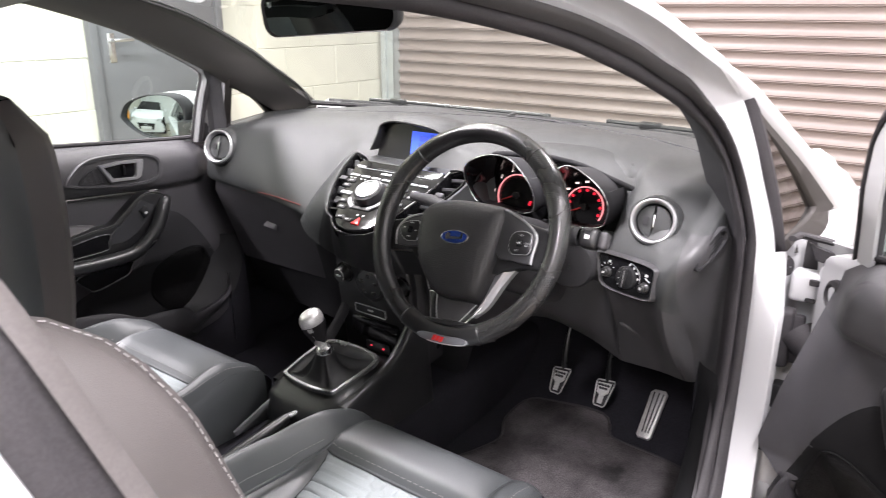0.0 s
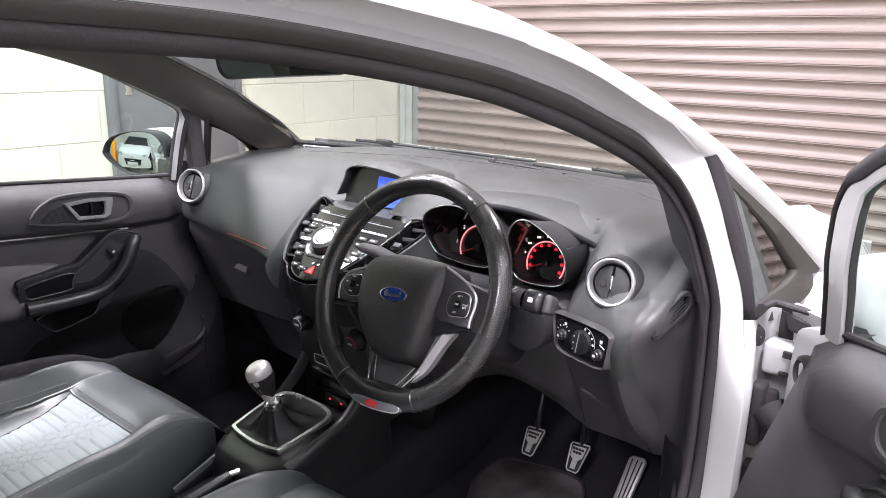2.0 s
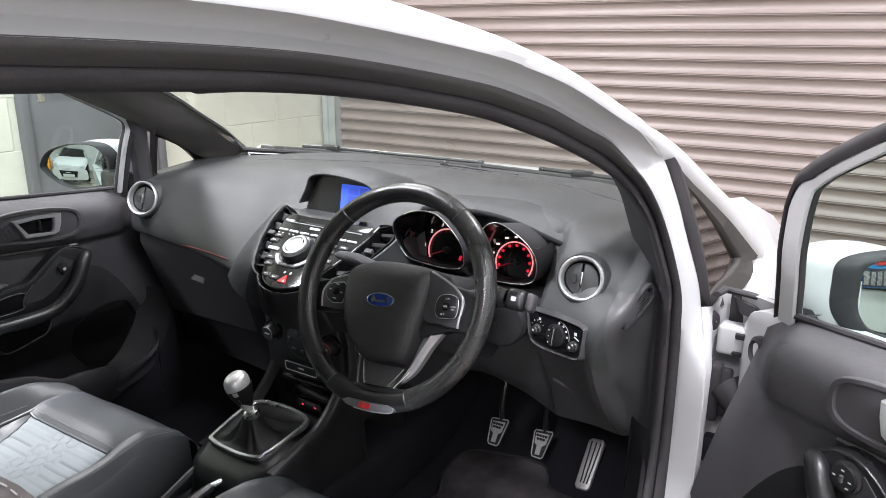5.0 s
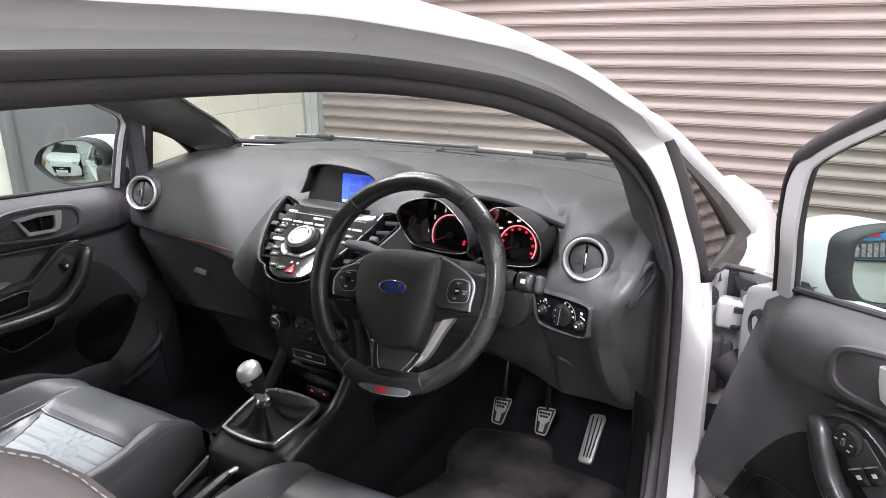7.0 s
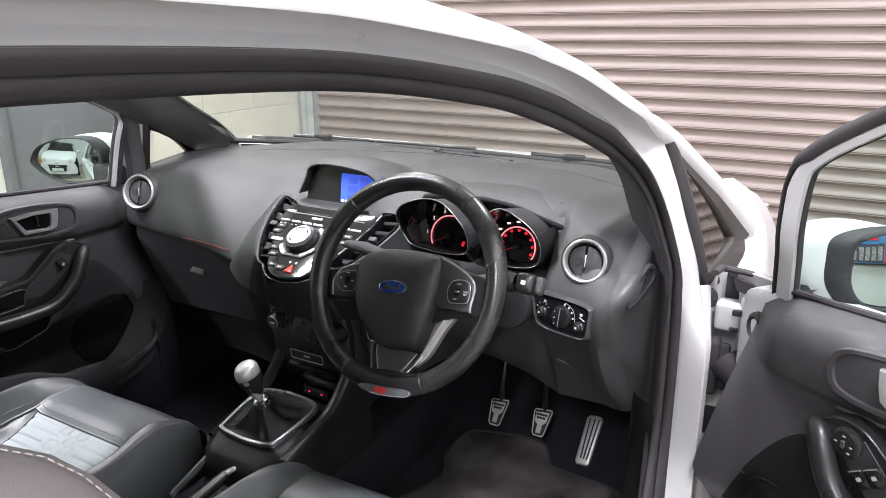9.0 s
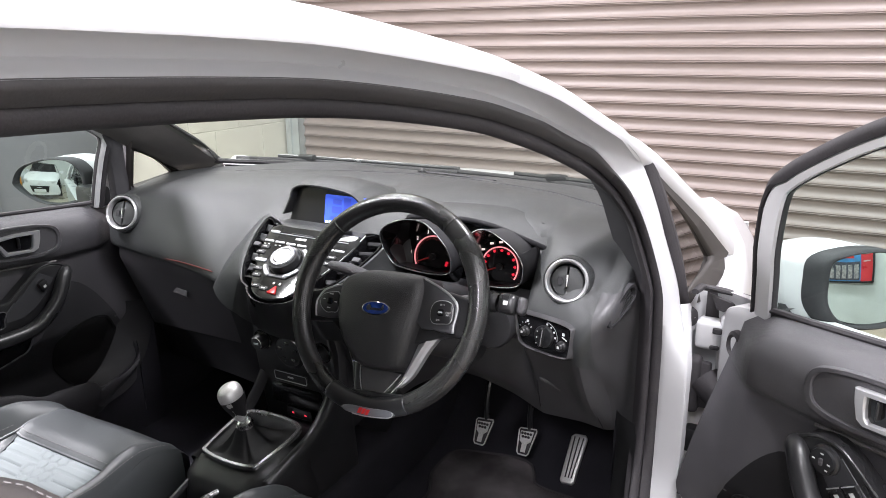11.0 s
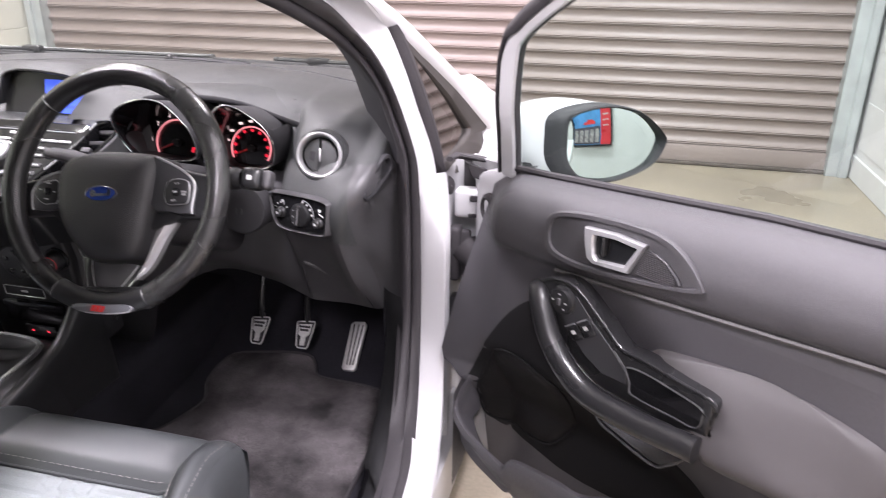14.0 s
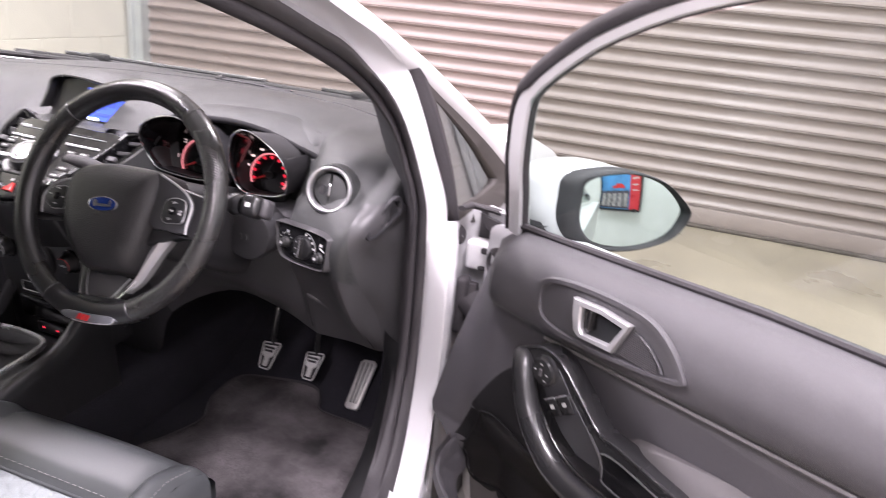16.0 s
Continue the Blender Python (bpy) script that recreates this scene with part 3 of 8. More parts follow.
part("seal_flap", loft(flap[:49]), FLAP, car, "grey rubber seal flap", angle=60)
part("seal_flap", loft(flap[48:]), RUBBER, car, "black rubber seal flap", angle=60)
part("door_seal", loft(seal), RUBBER, car, "black rubber door seal", angle=60)
part("pillar_trim", loft(inner_lip[:76]), TRIM_LOW, car)

# roof skin from the aperture edge over the crown, mirrored to the other side
roof_rows = []
NR = 6 * 7 + 1
for i in range(0, NR, 2):
    w = EDGE_W[i]
    up = float(np.interp(w.y, (-0.5, -0.1, 0.2), (0.034, 0.024, 0.018)))
    y = w.y + 0.02
    crown = w.z + 0.052 - 0.028 * float(np.clip((w.y + 0.6) / 0.55, 0, 1))
    r = [w, w + V((0.002, 0.004, 0.008)), w + V((-0.006, 0.014, up * 0.75)), w + V((-0.022, 0.022, up)), w + V((-0.065, 0.03, up * 1.08))]
    lim = V((0.30, min(w.y + 0.05, 0.02), crown))
    mid = V((0.0, min(w.y + 0.05, 0.05), crown + 0.008))
    if w.y < -0.05:
        r += [lim, mid]
        r += [V((-p.x, p.y, p.z)) for p in reversed(r[:-1])]
        roof_rows.append(r)
roof = part("roof", thick(loft(roof_rows), 0.003), PAINT, car, angle=45)
part("headliner", loft([[V((0.56, -1.3, 1.33)), V((0.3, -1.3, 1.37)), V((-0.3, -1.3, 1.37)), V((-0.56, -1.3, 1.33))],
                        [V((0.57, -0.5, 1.32)), V((0.3, -0.5, 1.375)), V((-0.3, -0.5, 1.375)), V((-0.57, -0.5, 1.32))],
                        [V((0.58, -0.25, 1.29)), V((0.3, -0.12, 1.355)), V((-0.3, -0.12, 1.355)), V((-0.58, -0.25, 1.29))]]), HEADLINER, car)

# windscreen pillars, outside: white from the aperture edge to the windscreen, then down to the wing
E_OUT = catmull([(0.490, -0.200, 1.366), (0.540, -0.060, 1.340), (0.600, 0.180, 1.284), (0.645, 0.389, 1.200), (0.668, 0.511, 1.132), (0.682, 0.605, 1.078), (0.705, 0.700, 1.012)], 8)


def e_out(y):
    """Point of the windscreen's side edge at y."""
    ys = [q.y for q in E_OUT]
    return V([float(np.interp(y, ys, [q[k] for q in E_OUT])) for k in range(3)])


rail = []
for i in range(29, 47):
    w = EDGE_W[i]
    f = float(np.interp(i, (34, 46), (0, 1)))
    b = w + V((-0.018 + 0.008 * f, 0.022 - 0.014 * f, float(np.interp(w.y, (-0.5, -0.1, 0.2), (0.032, 0.022, 0.020)))))
    rail.append([w + V((0, 0, -0.001)), w + V((0.003, 0.004, 0.008)), w.lerp(b, 0.6) + V((0.005, 0, 0.005)), b, b + V((-0.03, 0.03, 0.004)), e_out(w.y * 1.25 + 0.06)])
PIL = [((0.7135, 0.215, 1.193), (0.7035, 0.222, 1.2135)), ((0.7160, 0.252, 1.1735), (0.7105, 0.250, 1.2035)), ((0.7215, 0.294, 1.154), (0.717, 0.280, 1.191)), ((0.745, 0.382, 1.107), (0.731, 0.345, 1.160)), ((0.764, 0.474, 1.056), (0.756, 0.474, 1.091)),
       ((0.781, 0.560, 1.003), (0.774, 0.566, 1.042)), ((0.811, 0.688, 0.917), (0.790, 0.645, 0.994)), ((0.826, 0.760, 0.868), (0.806, 0.760, 0.930))]
post_rows = []
for a, b in list(zip(*(catmull([p[k] for p in PIL], 5) for k in range(2)))):
    d = b - a
    nrm = V((0.8, -0.1, 0.6))
    post_rows.append([a + V((-0.004, -0.001, -0.004)), a + d * 0.06 + nrm * 0.002, a + d * 0.55 + nrm * 0.006, b, b + V((-0.03, 0.03, 0.002)), e_out(0.295 + 0.753 * (b.y - 0.222))])
for s in (1, -1):
    part("windscreen_pillar", loft([[V((q.x * s, q.y, q.z + (0.024 if s < 0 and i > 18 and j < 3 else 0))) for j, q in enumerate(r)] for i, r in enumerate(rail + post_rows)]), PAINT, car, angle=60)


# ---- dashboard ----
def mirrored_x(bm):
    bm.transform(Matrix.Diagonal((-1, 1, 1, 1)))
    return bm


# cross sections (y, z) from the windscreen down to the knees, at stations across the car
DASH_X = [
    (-0.775, ((0.57, 0.985), (0.48, 0.972), (0.40, 0.955), (0.36, 0.925), (0.345, 0.870), (0.350, 0.840), (0.40, 0.72), (0.46, 0.45))),
    (-0.70, ((0.63, 0.993), (0.48, 0.985), (0.36, 0.968), (0.295, 0.938), (0.272, 0.850), (0.300, 0.828), (0.36, 0.72), (0.44, 0.45))),
    (-0.60, ((0.70, 0.998), (0.52, 1.000), (0.34, 0.993), (0.268, 0.955), (0.245, 0.850), (0.280, 0.826), (0.34, 0.71), (0.43, 0.45))),
    (-0.45, ((0.77, 1.008), (0.56, 1.010), (0.375, 1.000), (0.290, 0.935), (0.240, 0.838), (0.280, 0.815), (0.33, 0.70), (0.42, 0.45))),
    (-0.30, ((0.82, 1.010), (0.60, 1.015), (0.415, 1.000), (0.315, 0.930), (0.235, 0.822), (0.265, 0.798), (0.31, 0.69), (0.40, 0.45))),
    (-0.20, ((0.84, 1.002), (0.62, 1.020), (0.440, 1.005), (0.335, 0.955), (0.225, 0.815), (0.240, 0.775), (0.28, 0.68), (0.38, 0.45))),
    (-0.13, ((0.85, 1.000), (0.64, 1.020), (0.460, 1.005), (0.345, 0.955), (0.200, 0.820), (0.205, 0.765), (0.24, 0.68), (0.36, 0.45))),
    (0.00, ((0.86, 0.998), (0.66, 1.022), (0.480, 1.010), (0.350, 0.950), (0.180, 0.830), (0.195, 0.765), (0.23, 0.68), (0.36, 0.45))),
    (0.12, ((0.85, 1.000), (0.65, 1.024), (0.470, 1.018), (0.352, 0.985), (0.212, 0.825), (0.205, 0.770), (0.24, 0.68), (0.36, 0.45))),
    (0.19, ((0.84, 1.002), (0.64, 1.026), (0.450, 1.022), (0.345, 0.992), (0.260, 0.850), (0.235, 0.800), (0.25, 0.70), (0.33, 0.58))),
    (0.30, ((0.82, 1.004), (0.62, 1.026), (0.450, 1.030), (0.380, 1.000), (0.345, 0.860), (0.300, 0.815), (0.31, 0.705), (0.38, 0.64))),
    (0.42, ((0.78, 1.010), (0.60, 1.022), (0.430, 1.022), (0.375, 0.990), (0.345, 0.860), (0.305, 0.815), (0.32, 0.695), (0.38, 0.63))),
    (0.500, ((0.75, 1.008), (0.57, 1.016), (0.400, 1.010), (0.345, 0.980), (0.340, 0.880), (0.325, 0.815), (0.330, 0.700), (0.38, 0.600))),
    (0.520, ((0.74, 1.008), (0.56, 1.015), (0.395, 1.008), (0.335, 0.968), (0.268, 0.890), (0.244, 0.818), (0.316, 0.700), (0.37, 0.600))),
    (0.545, ((0.73, 1.008), (0.55, 1.014), (0.382, 1.008), (0.308, 0.968), (0.244, 0.885), (0.236, 0.818), (0.310, 0.700), (0.37, 0.600))),
    (0.600, ((0.69, 1.005), (0.52, 1.010), (0.360, 1.000), (0.285, 0.965), (0.227, 0.885), (0.217, 0.818), (0.300, 0.695), (0.375, 0.598))),
    (0.645, ((0.65, 1.002), (0.50, 1.006), (0.365, 0.994), (0.300, 0.958), (0.207, 0.885), (0.201, 0.815), (0.272, 0.700), (0.385, 0.588))),
    (0.665, ((0.63, 1.000), (0.48, 1.003), (0.368, 0.990), (0.318, 0.958), (0.204, 0.892), (0.235, 0.800), (0.335, 0.690), (0.390, 0.590))),
    (0.685, ((0.61, 0.998), (0.47, 1.000), (0.375, 0.985), (0.318, 0.956), (0.212, 0.895), (0.300, 0.800), (0.360, 0.690), (0.395, 0.600))),
    (0.698, ((0.60, 0.995), (0.465, 0.996), (0.382, 0.982), (0.322, 0.954), (0.245, 0.900), (0.335, 0.820), (0.375, 0.700), (0.395, 0.600))),
    (0.708, ((0.59, 0.990), (0.465, 0.990), (0.390, 0.977), (0.345, 0.950), (0.335, 0.890), (0.352, 0.820), (0.378, 0.700), (0.395, 0.600))),
    (0.731, ((0.57, 0.985), (0.47, 0.985), (0.410, 0.972), (0.365, 0.945), (0.352, 0.890), (0.362, 0.820), (0.385, 0.700), (0.400, 0.600))),
]
dashboard = thing("dashboard", "moulded soft black dashboard under the windscreen", "dashboard")
cols = [catmull([V((x, y, z)) for y, z in sec], 6) for x, sec in DASH_X]
rows = [catmull([c[j] for c in cols], 4) for j in range(len(cols[0]))]
split = 6 * 4 + 4
END_C, END_R = 4 * 17, 21           # where the end panel begins: the ridge beside the door, under the dash top
LOW_C = 4 * 13                      # from here to the ridge the soft pad reaches down round the light switch
part("upper_pad", joined(loft([r[:LOW_C + 1] for r in rows[:split + 1]]), loft([r[LOW_C:END_C + 1] for r in rows[:32]]), loft([r[END_C:] for r in rows[:END_R + 1]])), DASH, dashboard, angle=60)
part("lower_pad", loft([r[:37] for r in rows[split:]]), TRIM_LOW, dashboard, angle=60)
KNEE = mat("knee_panel_plastic", (0.046, 0.0450, 0.0478), 0.5, vary=0.08, grain=0.08, bump=0.2)
part("knee_panel", joined(loft([r[36:LOW_C + 1] for r in rows[split:]]), loft([r[LOW_C:65] for r in rows[31:]])), KNEE, dashboard, angle=60)
END_PLASTIC = mat("end_panel_plastic", (0.058, 0.0568, 0.060), 0.5, vary=0.08, grain=0.08, bump=0.2)
part("end_panel", joined(loft([r[64:END_C + 1] for r in rows[31:]]), loft([r[END_C:] for r in rows[END_R:]])), END_PLASTIC, dashboard, angle=60)


def dash_point(x, row):
    """A place on the dashboard skin at x, on a fine row of its sections."""
    xs = [s[0] for s in DASH_X]
    k = max(0, min(len(xs) - 2, int(np.searchsorted(xs, x)) - 1))
    f = (x - xs[k]) / (xs[k + 1] - xs[k])
    return cols[k][int(row)].lerp(cols[k + 1][int(row)], f)


part("panel_gap", tube([dash_point(x, r) + V((0, -0.0004, 0)) for x, r in ((0.655, 31), (0.653, 33), (0.650, 36), (0.647, 39), (0.645, 42))], 0.0014, 6), RUBBER, dashboard, "dark gap beside the end panel")
part("panel_gap", tube([dash_point(x, r) + V((0, -0.0004, 0)) for x, r in ((0.525, 36), (0.519, 38), (0.513, 41))], 0.0012, 6), RUBBER, dashboard, "dark slit in the knee panel")
part("lid_pull", plate(ellipse(0.070, 0.014, 24), 0.006, 0.003, 3, basis(dash_point(0.565, 36.0) + V((0, -0.001, 0)), (0.86, 0.1, -0.5), (0.05, -0.90, -0.42))), END_PLASTIC, dashboard, "moulded finger pull")
# red lit line above the glovebox, the glovebox lid and its latch
line = catmull([(-0.530, 0.2605, 0.828), (-0.470, 0.2440, 0.838), (-0.408, 0.2390, 0.840), (-0.350, 0.2385, 0.837), (-0.319, 0.2385, 0.834), (-0.285, 0.2360, 0.832)], 4)
part("ambient_strip", tube(line, 0.0014, 6), mat("red_light_strip", (0.19, 0.016, 0.013), 0.4), dashboard, "dim red trim line")
lid_rows = []
for k in range(9):
    t = k / 8
    lid_rows.append([V((x, float(np.interp(t, (0, 0.08, 0.55, 1), (0.276, 0.270, 0.316, 0.360))) + 0.015 * (x + 0.45) * t, 0.845 - 0.245 * t)) for x in np.linspace(-0.655, -0.235, 12)])
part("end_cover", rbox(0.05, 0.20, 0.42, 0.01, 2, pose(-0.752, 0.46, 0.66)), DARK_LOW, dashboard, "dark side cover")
glovebox = part("glovebox_lid", thick(loft(lid_rows), 0.012), TRIM_MID, dashboard)
latch_ = part("latch", plate(rrect(0.074, 0.030, 0.010), 0.006, 0.002, 2, basis((-0.474, 0.2870, 0.756), (1, 0, -0.10), (0, -0.93, -0.36))), PIANO, glovebox, "dark latch recess")
part("latch_lip", plate([(-0.024, -0.008), (0.026, -0.008), (0.020, 0.008), (-0.016, 0.008)], 0.004, 0.0015, 2, basis((-0.464, 0.2865, 0.737), (1, 0, -0.10), (0.1, -0.88, 0.45))), TRIM, latch_, "grey latch lip")


def round_vent(x, y, z, s, face):
    """A round eyeball vent: bright ring, dark cup, two slatted half discs and a small bright tab."""
    m = basis((x, y, z), (1, 0, 0.0), face) @ Matrix.Scale(0.77 if s > 0 else 0.86, 4)
    v = new("round_vent")
    v.parent = dashboard
    part("surround", lathe([(0.062, -0.035), (0.0575, -0.002), (0.055, 0.002), (0.052, 0.001)], 48), DASH, v, m=m)
    part("ring", lathe([(0.0525, -0.002), (0.0515, 0.006), (0.0485, 0.009), (0.0450, 0.006), (0.0415, -0.006), (0.0405, -0.016)], 56), SILVER, v, "satin silver vent ring", m=m)
    part("cup", lathe([(0.0408, -0.006), (0.0400, -0.020), (0.0001, -0.030)], 40), SATIN, v, m=m)
    r = 0.0385
    for sx in (-1, 1):
        arc = [(sx * (0.003 + 0.5 * 0) + 0, 0)]
        pts = [(sx * 0.0025, math.sqrt(r * r - 0.0025 ** 2) * 0.90)] + [(sx * (0.0025 + (r - 0.0025) * math.sin(a)), r * math.cos(a) * 0.90) for a in np.linspace(0.12, math.pi - 0.12, 14)] + [(sx * 0.0025, -math.sqrt(r * r - 0.0025 ** 2) * 0.90)]
        part("vent_flap", plate(pts, 0.006, 0.0015, 2, m @ Matrix.Translation((0, 0, -0.002)) @ Matrix.Rotation(radians(6 * sx), 4, "Y")), DASH, v)
    part("tab", moved(rbox(0.0055, 0.030, 0.008, 0.0025, 2), m @ pose(0.001, 0, 0.001)), CHROME, v, "bright vent tab")
    part("thumb_pad", plate(rrect(0.012, 0.020, 0.003), 0.002, 0.0008, 1, m @ pose(-0.016, -0.002, 0.0006)), TRIM_LOW, v)
    return v


round_vent(0.600, 0.250, 0.942, 1, (0.12, -0.94, 0.28))
round_vent(-0.600, 0.246, 0.940, -1, (0.26, -0.92, 0.30))

# ---- instrument binnacle ----
binnacle = thing("instrument_cluster", "black twin-dial instrument cluster with red lit rings behind the steering wheel", "instrument cluster")
LIP = catmull([(0.222, 0.312, 1.006), (0.232, 0.311, 1.012), (0.270, 0.314, 1.016), (0.350, 0.322, 1.018), (0.410, 0.331, 1.010), (0.450, 0.335, 0.999), (0.488, 0.336, 0.987), (0.520, 0.336, 0.978), (0.528, 0.337, 0.974)], 5)
part("hood", loft([[p + V((0, 0.16, float(np.interp(p.x, (0.22, 0.35, 0.53), (0.000, -0.004, 0.018))))), p + V((0, 0.08, float(np.interp(p.x, (0.22, 0.35, 0.53), (0.010, 0.010, 0.024))))), p + V((0, 0.03, float(np.interp(p.x, (0.22, 0.35, 0.53), (0.009, 0.009, 0.016))))), p + V((0, 0.006, 0.004)), p + V((0, -0.001, 0.001))] for p in LIP]), DASH, binnacle, "soft black visor over the dials", angle=60)
part("hood_lip", loft([[p + V((0, -0.001, 0.001)), p + V((0, -0.004, -0.003)), p + V((0, -0.002, -0.010)), p + V((0, 0.006, -0.013)), p + V((0, 0.06, -0.016))] for p in LIP]), TRIM_LOW, binnacle, "dark underside of the visor", angle=60)
# flank between the display pod and the dials
FLANK = [((0.066, 0.290, 0.963), (0.085, 0.302, 0.990), (0.106, 0.316, 1.016), (0.122, 0.350, 1.026)),
         ((0.125, 0.290, 0.966), (0.135, 0.304, 0.988), (0.150, 0.322, 1.008), (0.165, 0.352, 1.018)),
         ((0.178, 0.282, 0.964), (0.190, 0.298, 0.986), (0.208, 0.314, 1.004), (0.220, 0.350, 1.016)),
         ((0.190, 0.272, 0.925), (0.205, 0.285, 0.955), (0.226, 0.313, 1.003), (0.240, 0.350, 1.012))]
FLANK = [catmull(r, 4) for r in FLANK]
part("flank", loft([catmull(c, 4) for c in zip(*FLANK)]), DASH, binnacle, "soft black slope beside the dials", angle=60)
part("back_panel", plate([(-0.170, -0.075), (0.150, -0.075), (0.150, 0.02), (0.14, 0.075), (-0.12, 0.085), (-0.165, 0.03)], 0.01, 0.002, 1, basis((0.362, 0.366, 0.935), (1, 0, 0), (0, -0.97, 0.22))), PIANO, binnacle)
BEZEL_L = [(0.195, 0.975), (0.205, 0.993), (0.226, 1.007), (0.255, 1.018), (0.283, 1.022), (0.305, 1.019), (0.321, 1.008), (0.337, 0.988), (0.349, 0.968), (0.354, 0.945), (0.350, 0.920), (0.335, 0.908), (0.300, 0.904), (0.265, 0.905), (0.231, 0.909), (0.216, 0.914), (0.207, 0.926), (0.198, 0.948)]
BEZEL_R = [(0.391, 0.950), (0.396, 0.980), (0.411, 1.008), (0.432, 1.020), (0.449, 1.018), (0.465, 1.010), (0.486, 0.995), (0.500, 0.979), (0.508, 0.960), (0.508, 0.938), (0.500, 0.915), (0.484, 0.904), (0.455, 0.899), (0.415, 0.898), (0.399, 0.908), (0.393, 0.928)]
SCALE_PINK = glow("pink_scale", (1.0, 0.33, 0.36), 0.62)
STUD_RED = glow("red_stud_light", (0.85, 0.02, 0.05), 0.55)


def dial(bezel, cx, cz, r, needle, a_end, studs, outer_mat, label):
    """One dial: a bezel that leans over its face, a dark tube, lit scale, ticks, numerals and a needle."""
    d = new("dial")
    d.parent = binnacle
    d["label"] = label
    rim = [V((q.x, 0.262 - 0.30 * (q.y - 0.945), q.y)) for q in catmull([V((x, z, 0)) for x, z in bezel], 4, True)]
    mid = sum(rim, V((0, 0, 0))) / len(rim)
    face = V((cx, 0.322, cz))
    m = basis(face, (1, 0, 0), (0, -0.97, 0.22))

    def ring(f, back, g=0.0):
        return [mid + (p - mid) * f + (face + V((0, -0.03, 0)) - mid) * g + V((0, back, 0)) for p in rim]
    floor_ring = [V((face.x + (p.x - mid.x) * 0.90, 0.321 + 0.22 * (face.z + (p.z - mid.z) * 0.88 - cz), face.z + (p.z - mid.z) * 0.88)) for p in rim]
    part("tunnel", loft([rim, ring(0.985, 0.001), ring(0.965, 0.006), [a.lerp(b, 0.5) for a, b in zip(ring(0.965, 0.006), floor_ring)], floor_ring], close_v=True), PIANO, d, "gloss black dial tube", angle=50)
    def shed(f, back):
        """The cowl behind the bezel: it widens to the sides and below, and runs level under the visor."""
        return [V((mid.x + (p.x - mid.x) * f, p.y + back, mid.z + (p.z - mid.z) * (f if p.z < mid.z else 1.0) - (0.20 * back if p.z > mid.z + 0.02 else 0.0))) for p in rim]
    part("cowl", loft([rim, shed(1.022, 0.002), shed(1.035, 0.020), shed(1.055, 0.055), shed(1.09, 0.105)], close_v=True), outer_mat, d, "dark outer cowl", angle=60)
    part("bright_edge", tube(ring(1.008, -0.0008), 0.0013, 6, True), CHROME, d, "thin chrome bezel line")
    bm = bmesh.new()
    bm.faces.new([bm.verts.new(p + V((0, 0.001, 0))) for p in floor_ring])
    part("face", bm, PIANO, d)
    a0, a1 = radians(208), radians(a_end)
    arcs = np.linspace(a0, a1, 44)
    part("scale_ring", loft([[V((q * math.cos(a), q * math.sin(a), h)) for q, h in ((r * 0.965, 0.0035), (r * 0.97, 0.0050), (r * 1.03, 0.0050), (r * 1.035, 0.0035))] for a in arcs]), SCALE_PINK, d, "lit pink scale line", m=m)
    ticks = [moved(rbox(r * (0.20 if k % 4 == 0 else 0.12), 0.0007, 0.0006, 0), m @ pose(r * 0.91 * math.cos(a), r * 0.91 * math.sin(a), 0.0045, 0, 0, math.degrees(a))) for k, a in enumerate(np.linspace(a0, a1, 33))]
    tagged(part("tick_marks", joined(*ticks), mat("dim_red_ticks", (0.45, 0.02, 0.03), 0.4), d, "red tick marks"), kind="stuff")
    for a in studs:
        q = radians(a)
        part("red_stud", moved(lathe([(0.0030, 0.003), (0.0028, 0.0055), (0.0001, 0.0060)], 10), m @ pose(r * 0.84 * math.cos(q), r * 0.84 * math.sin(q), 0)), STUD_RED, d, "red lit stud")
    part("needle", tube([V((-r * 0.08, 0, 0)), V((r * 0.80, 0, 0))], [0.0022, 0.0009], 6), RED, d, "red needle", m=m @ pose(0, 0, 0.010, 0, 0, needle))
    part("needle_hub", lathe([(r * 0.17, 0.002), (r * 0.16, 0.011), (0.0001, 0.013)], 20), SATIN, d, m=m)
    return d, m


rev, rev_m = dial(BEZEL_L, 0.281, 0.925, 0.043, 203, 62, (-14, -22), TRIM_LOW, "rev counter dial, lit red")
for k, a in enumerate((212, 176, 140, 108)):
    words(str(k), 0.0105, GLOW_WHITE, rev, rev_m @ pose(0.0525 * math.cos(radians(a)), 0.0525 * math.sin(radians(a)), 0.005), "numeral")
speedo, speed_m = dial(BEZEL_R, 0.435, 0.925, 0.0395, 203, -32, (196, 170, 145, 116, 88, 60, 32, 6, -20), TRIM_LOW, "speedometer dial, lit red")
for a in (214, 190, 166, 142, 116, 92):
    part("numeral", moved(rbox(0.0075, 0.0040, 0.0006, 0), speed_m @ pose(0.0495 * math.cos(radians(a)), 0.0495 * math.sin(radians(a)), 0.005, 0, 0, 10)), GLOW_WHITE, speedo, "small lit numeral")
part("centre_display", plate(rrect(0.013, 0.014, 0.002), 0.002, 0, 1, basis((0.376, 0.345, 0.975), (1, 0, 0), (0, -0.97, 0.22))), GLOW_CYAN, binnacle, "small cyan display")
part("lower_trim", loft([[V((x, 0.270 + dy, z)) for x in np.linspace(0.2, 0.515, 8)] for dy, z in ((0.06, 0.884), (0.02, 0.880), (-0.005, 0.872), (-0.01, 0.850), (0.0, 0.80))]), TRIM, binnacle)

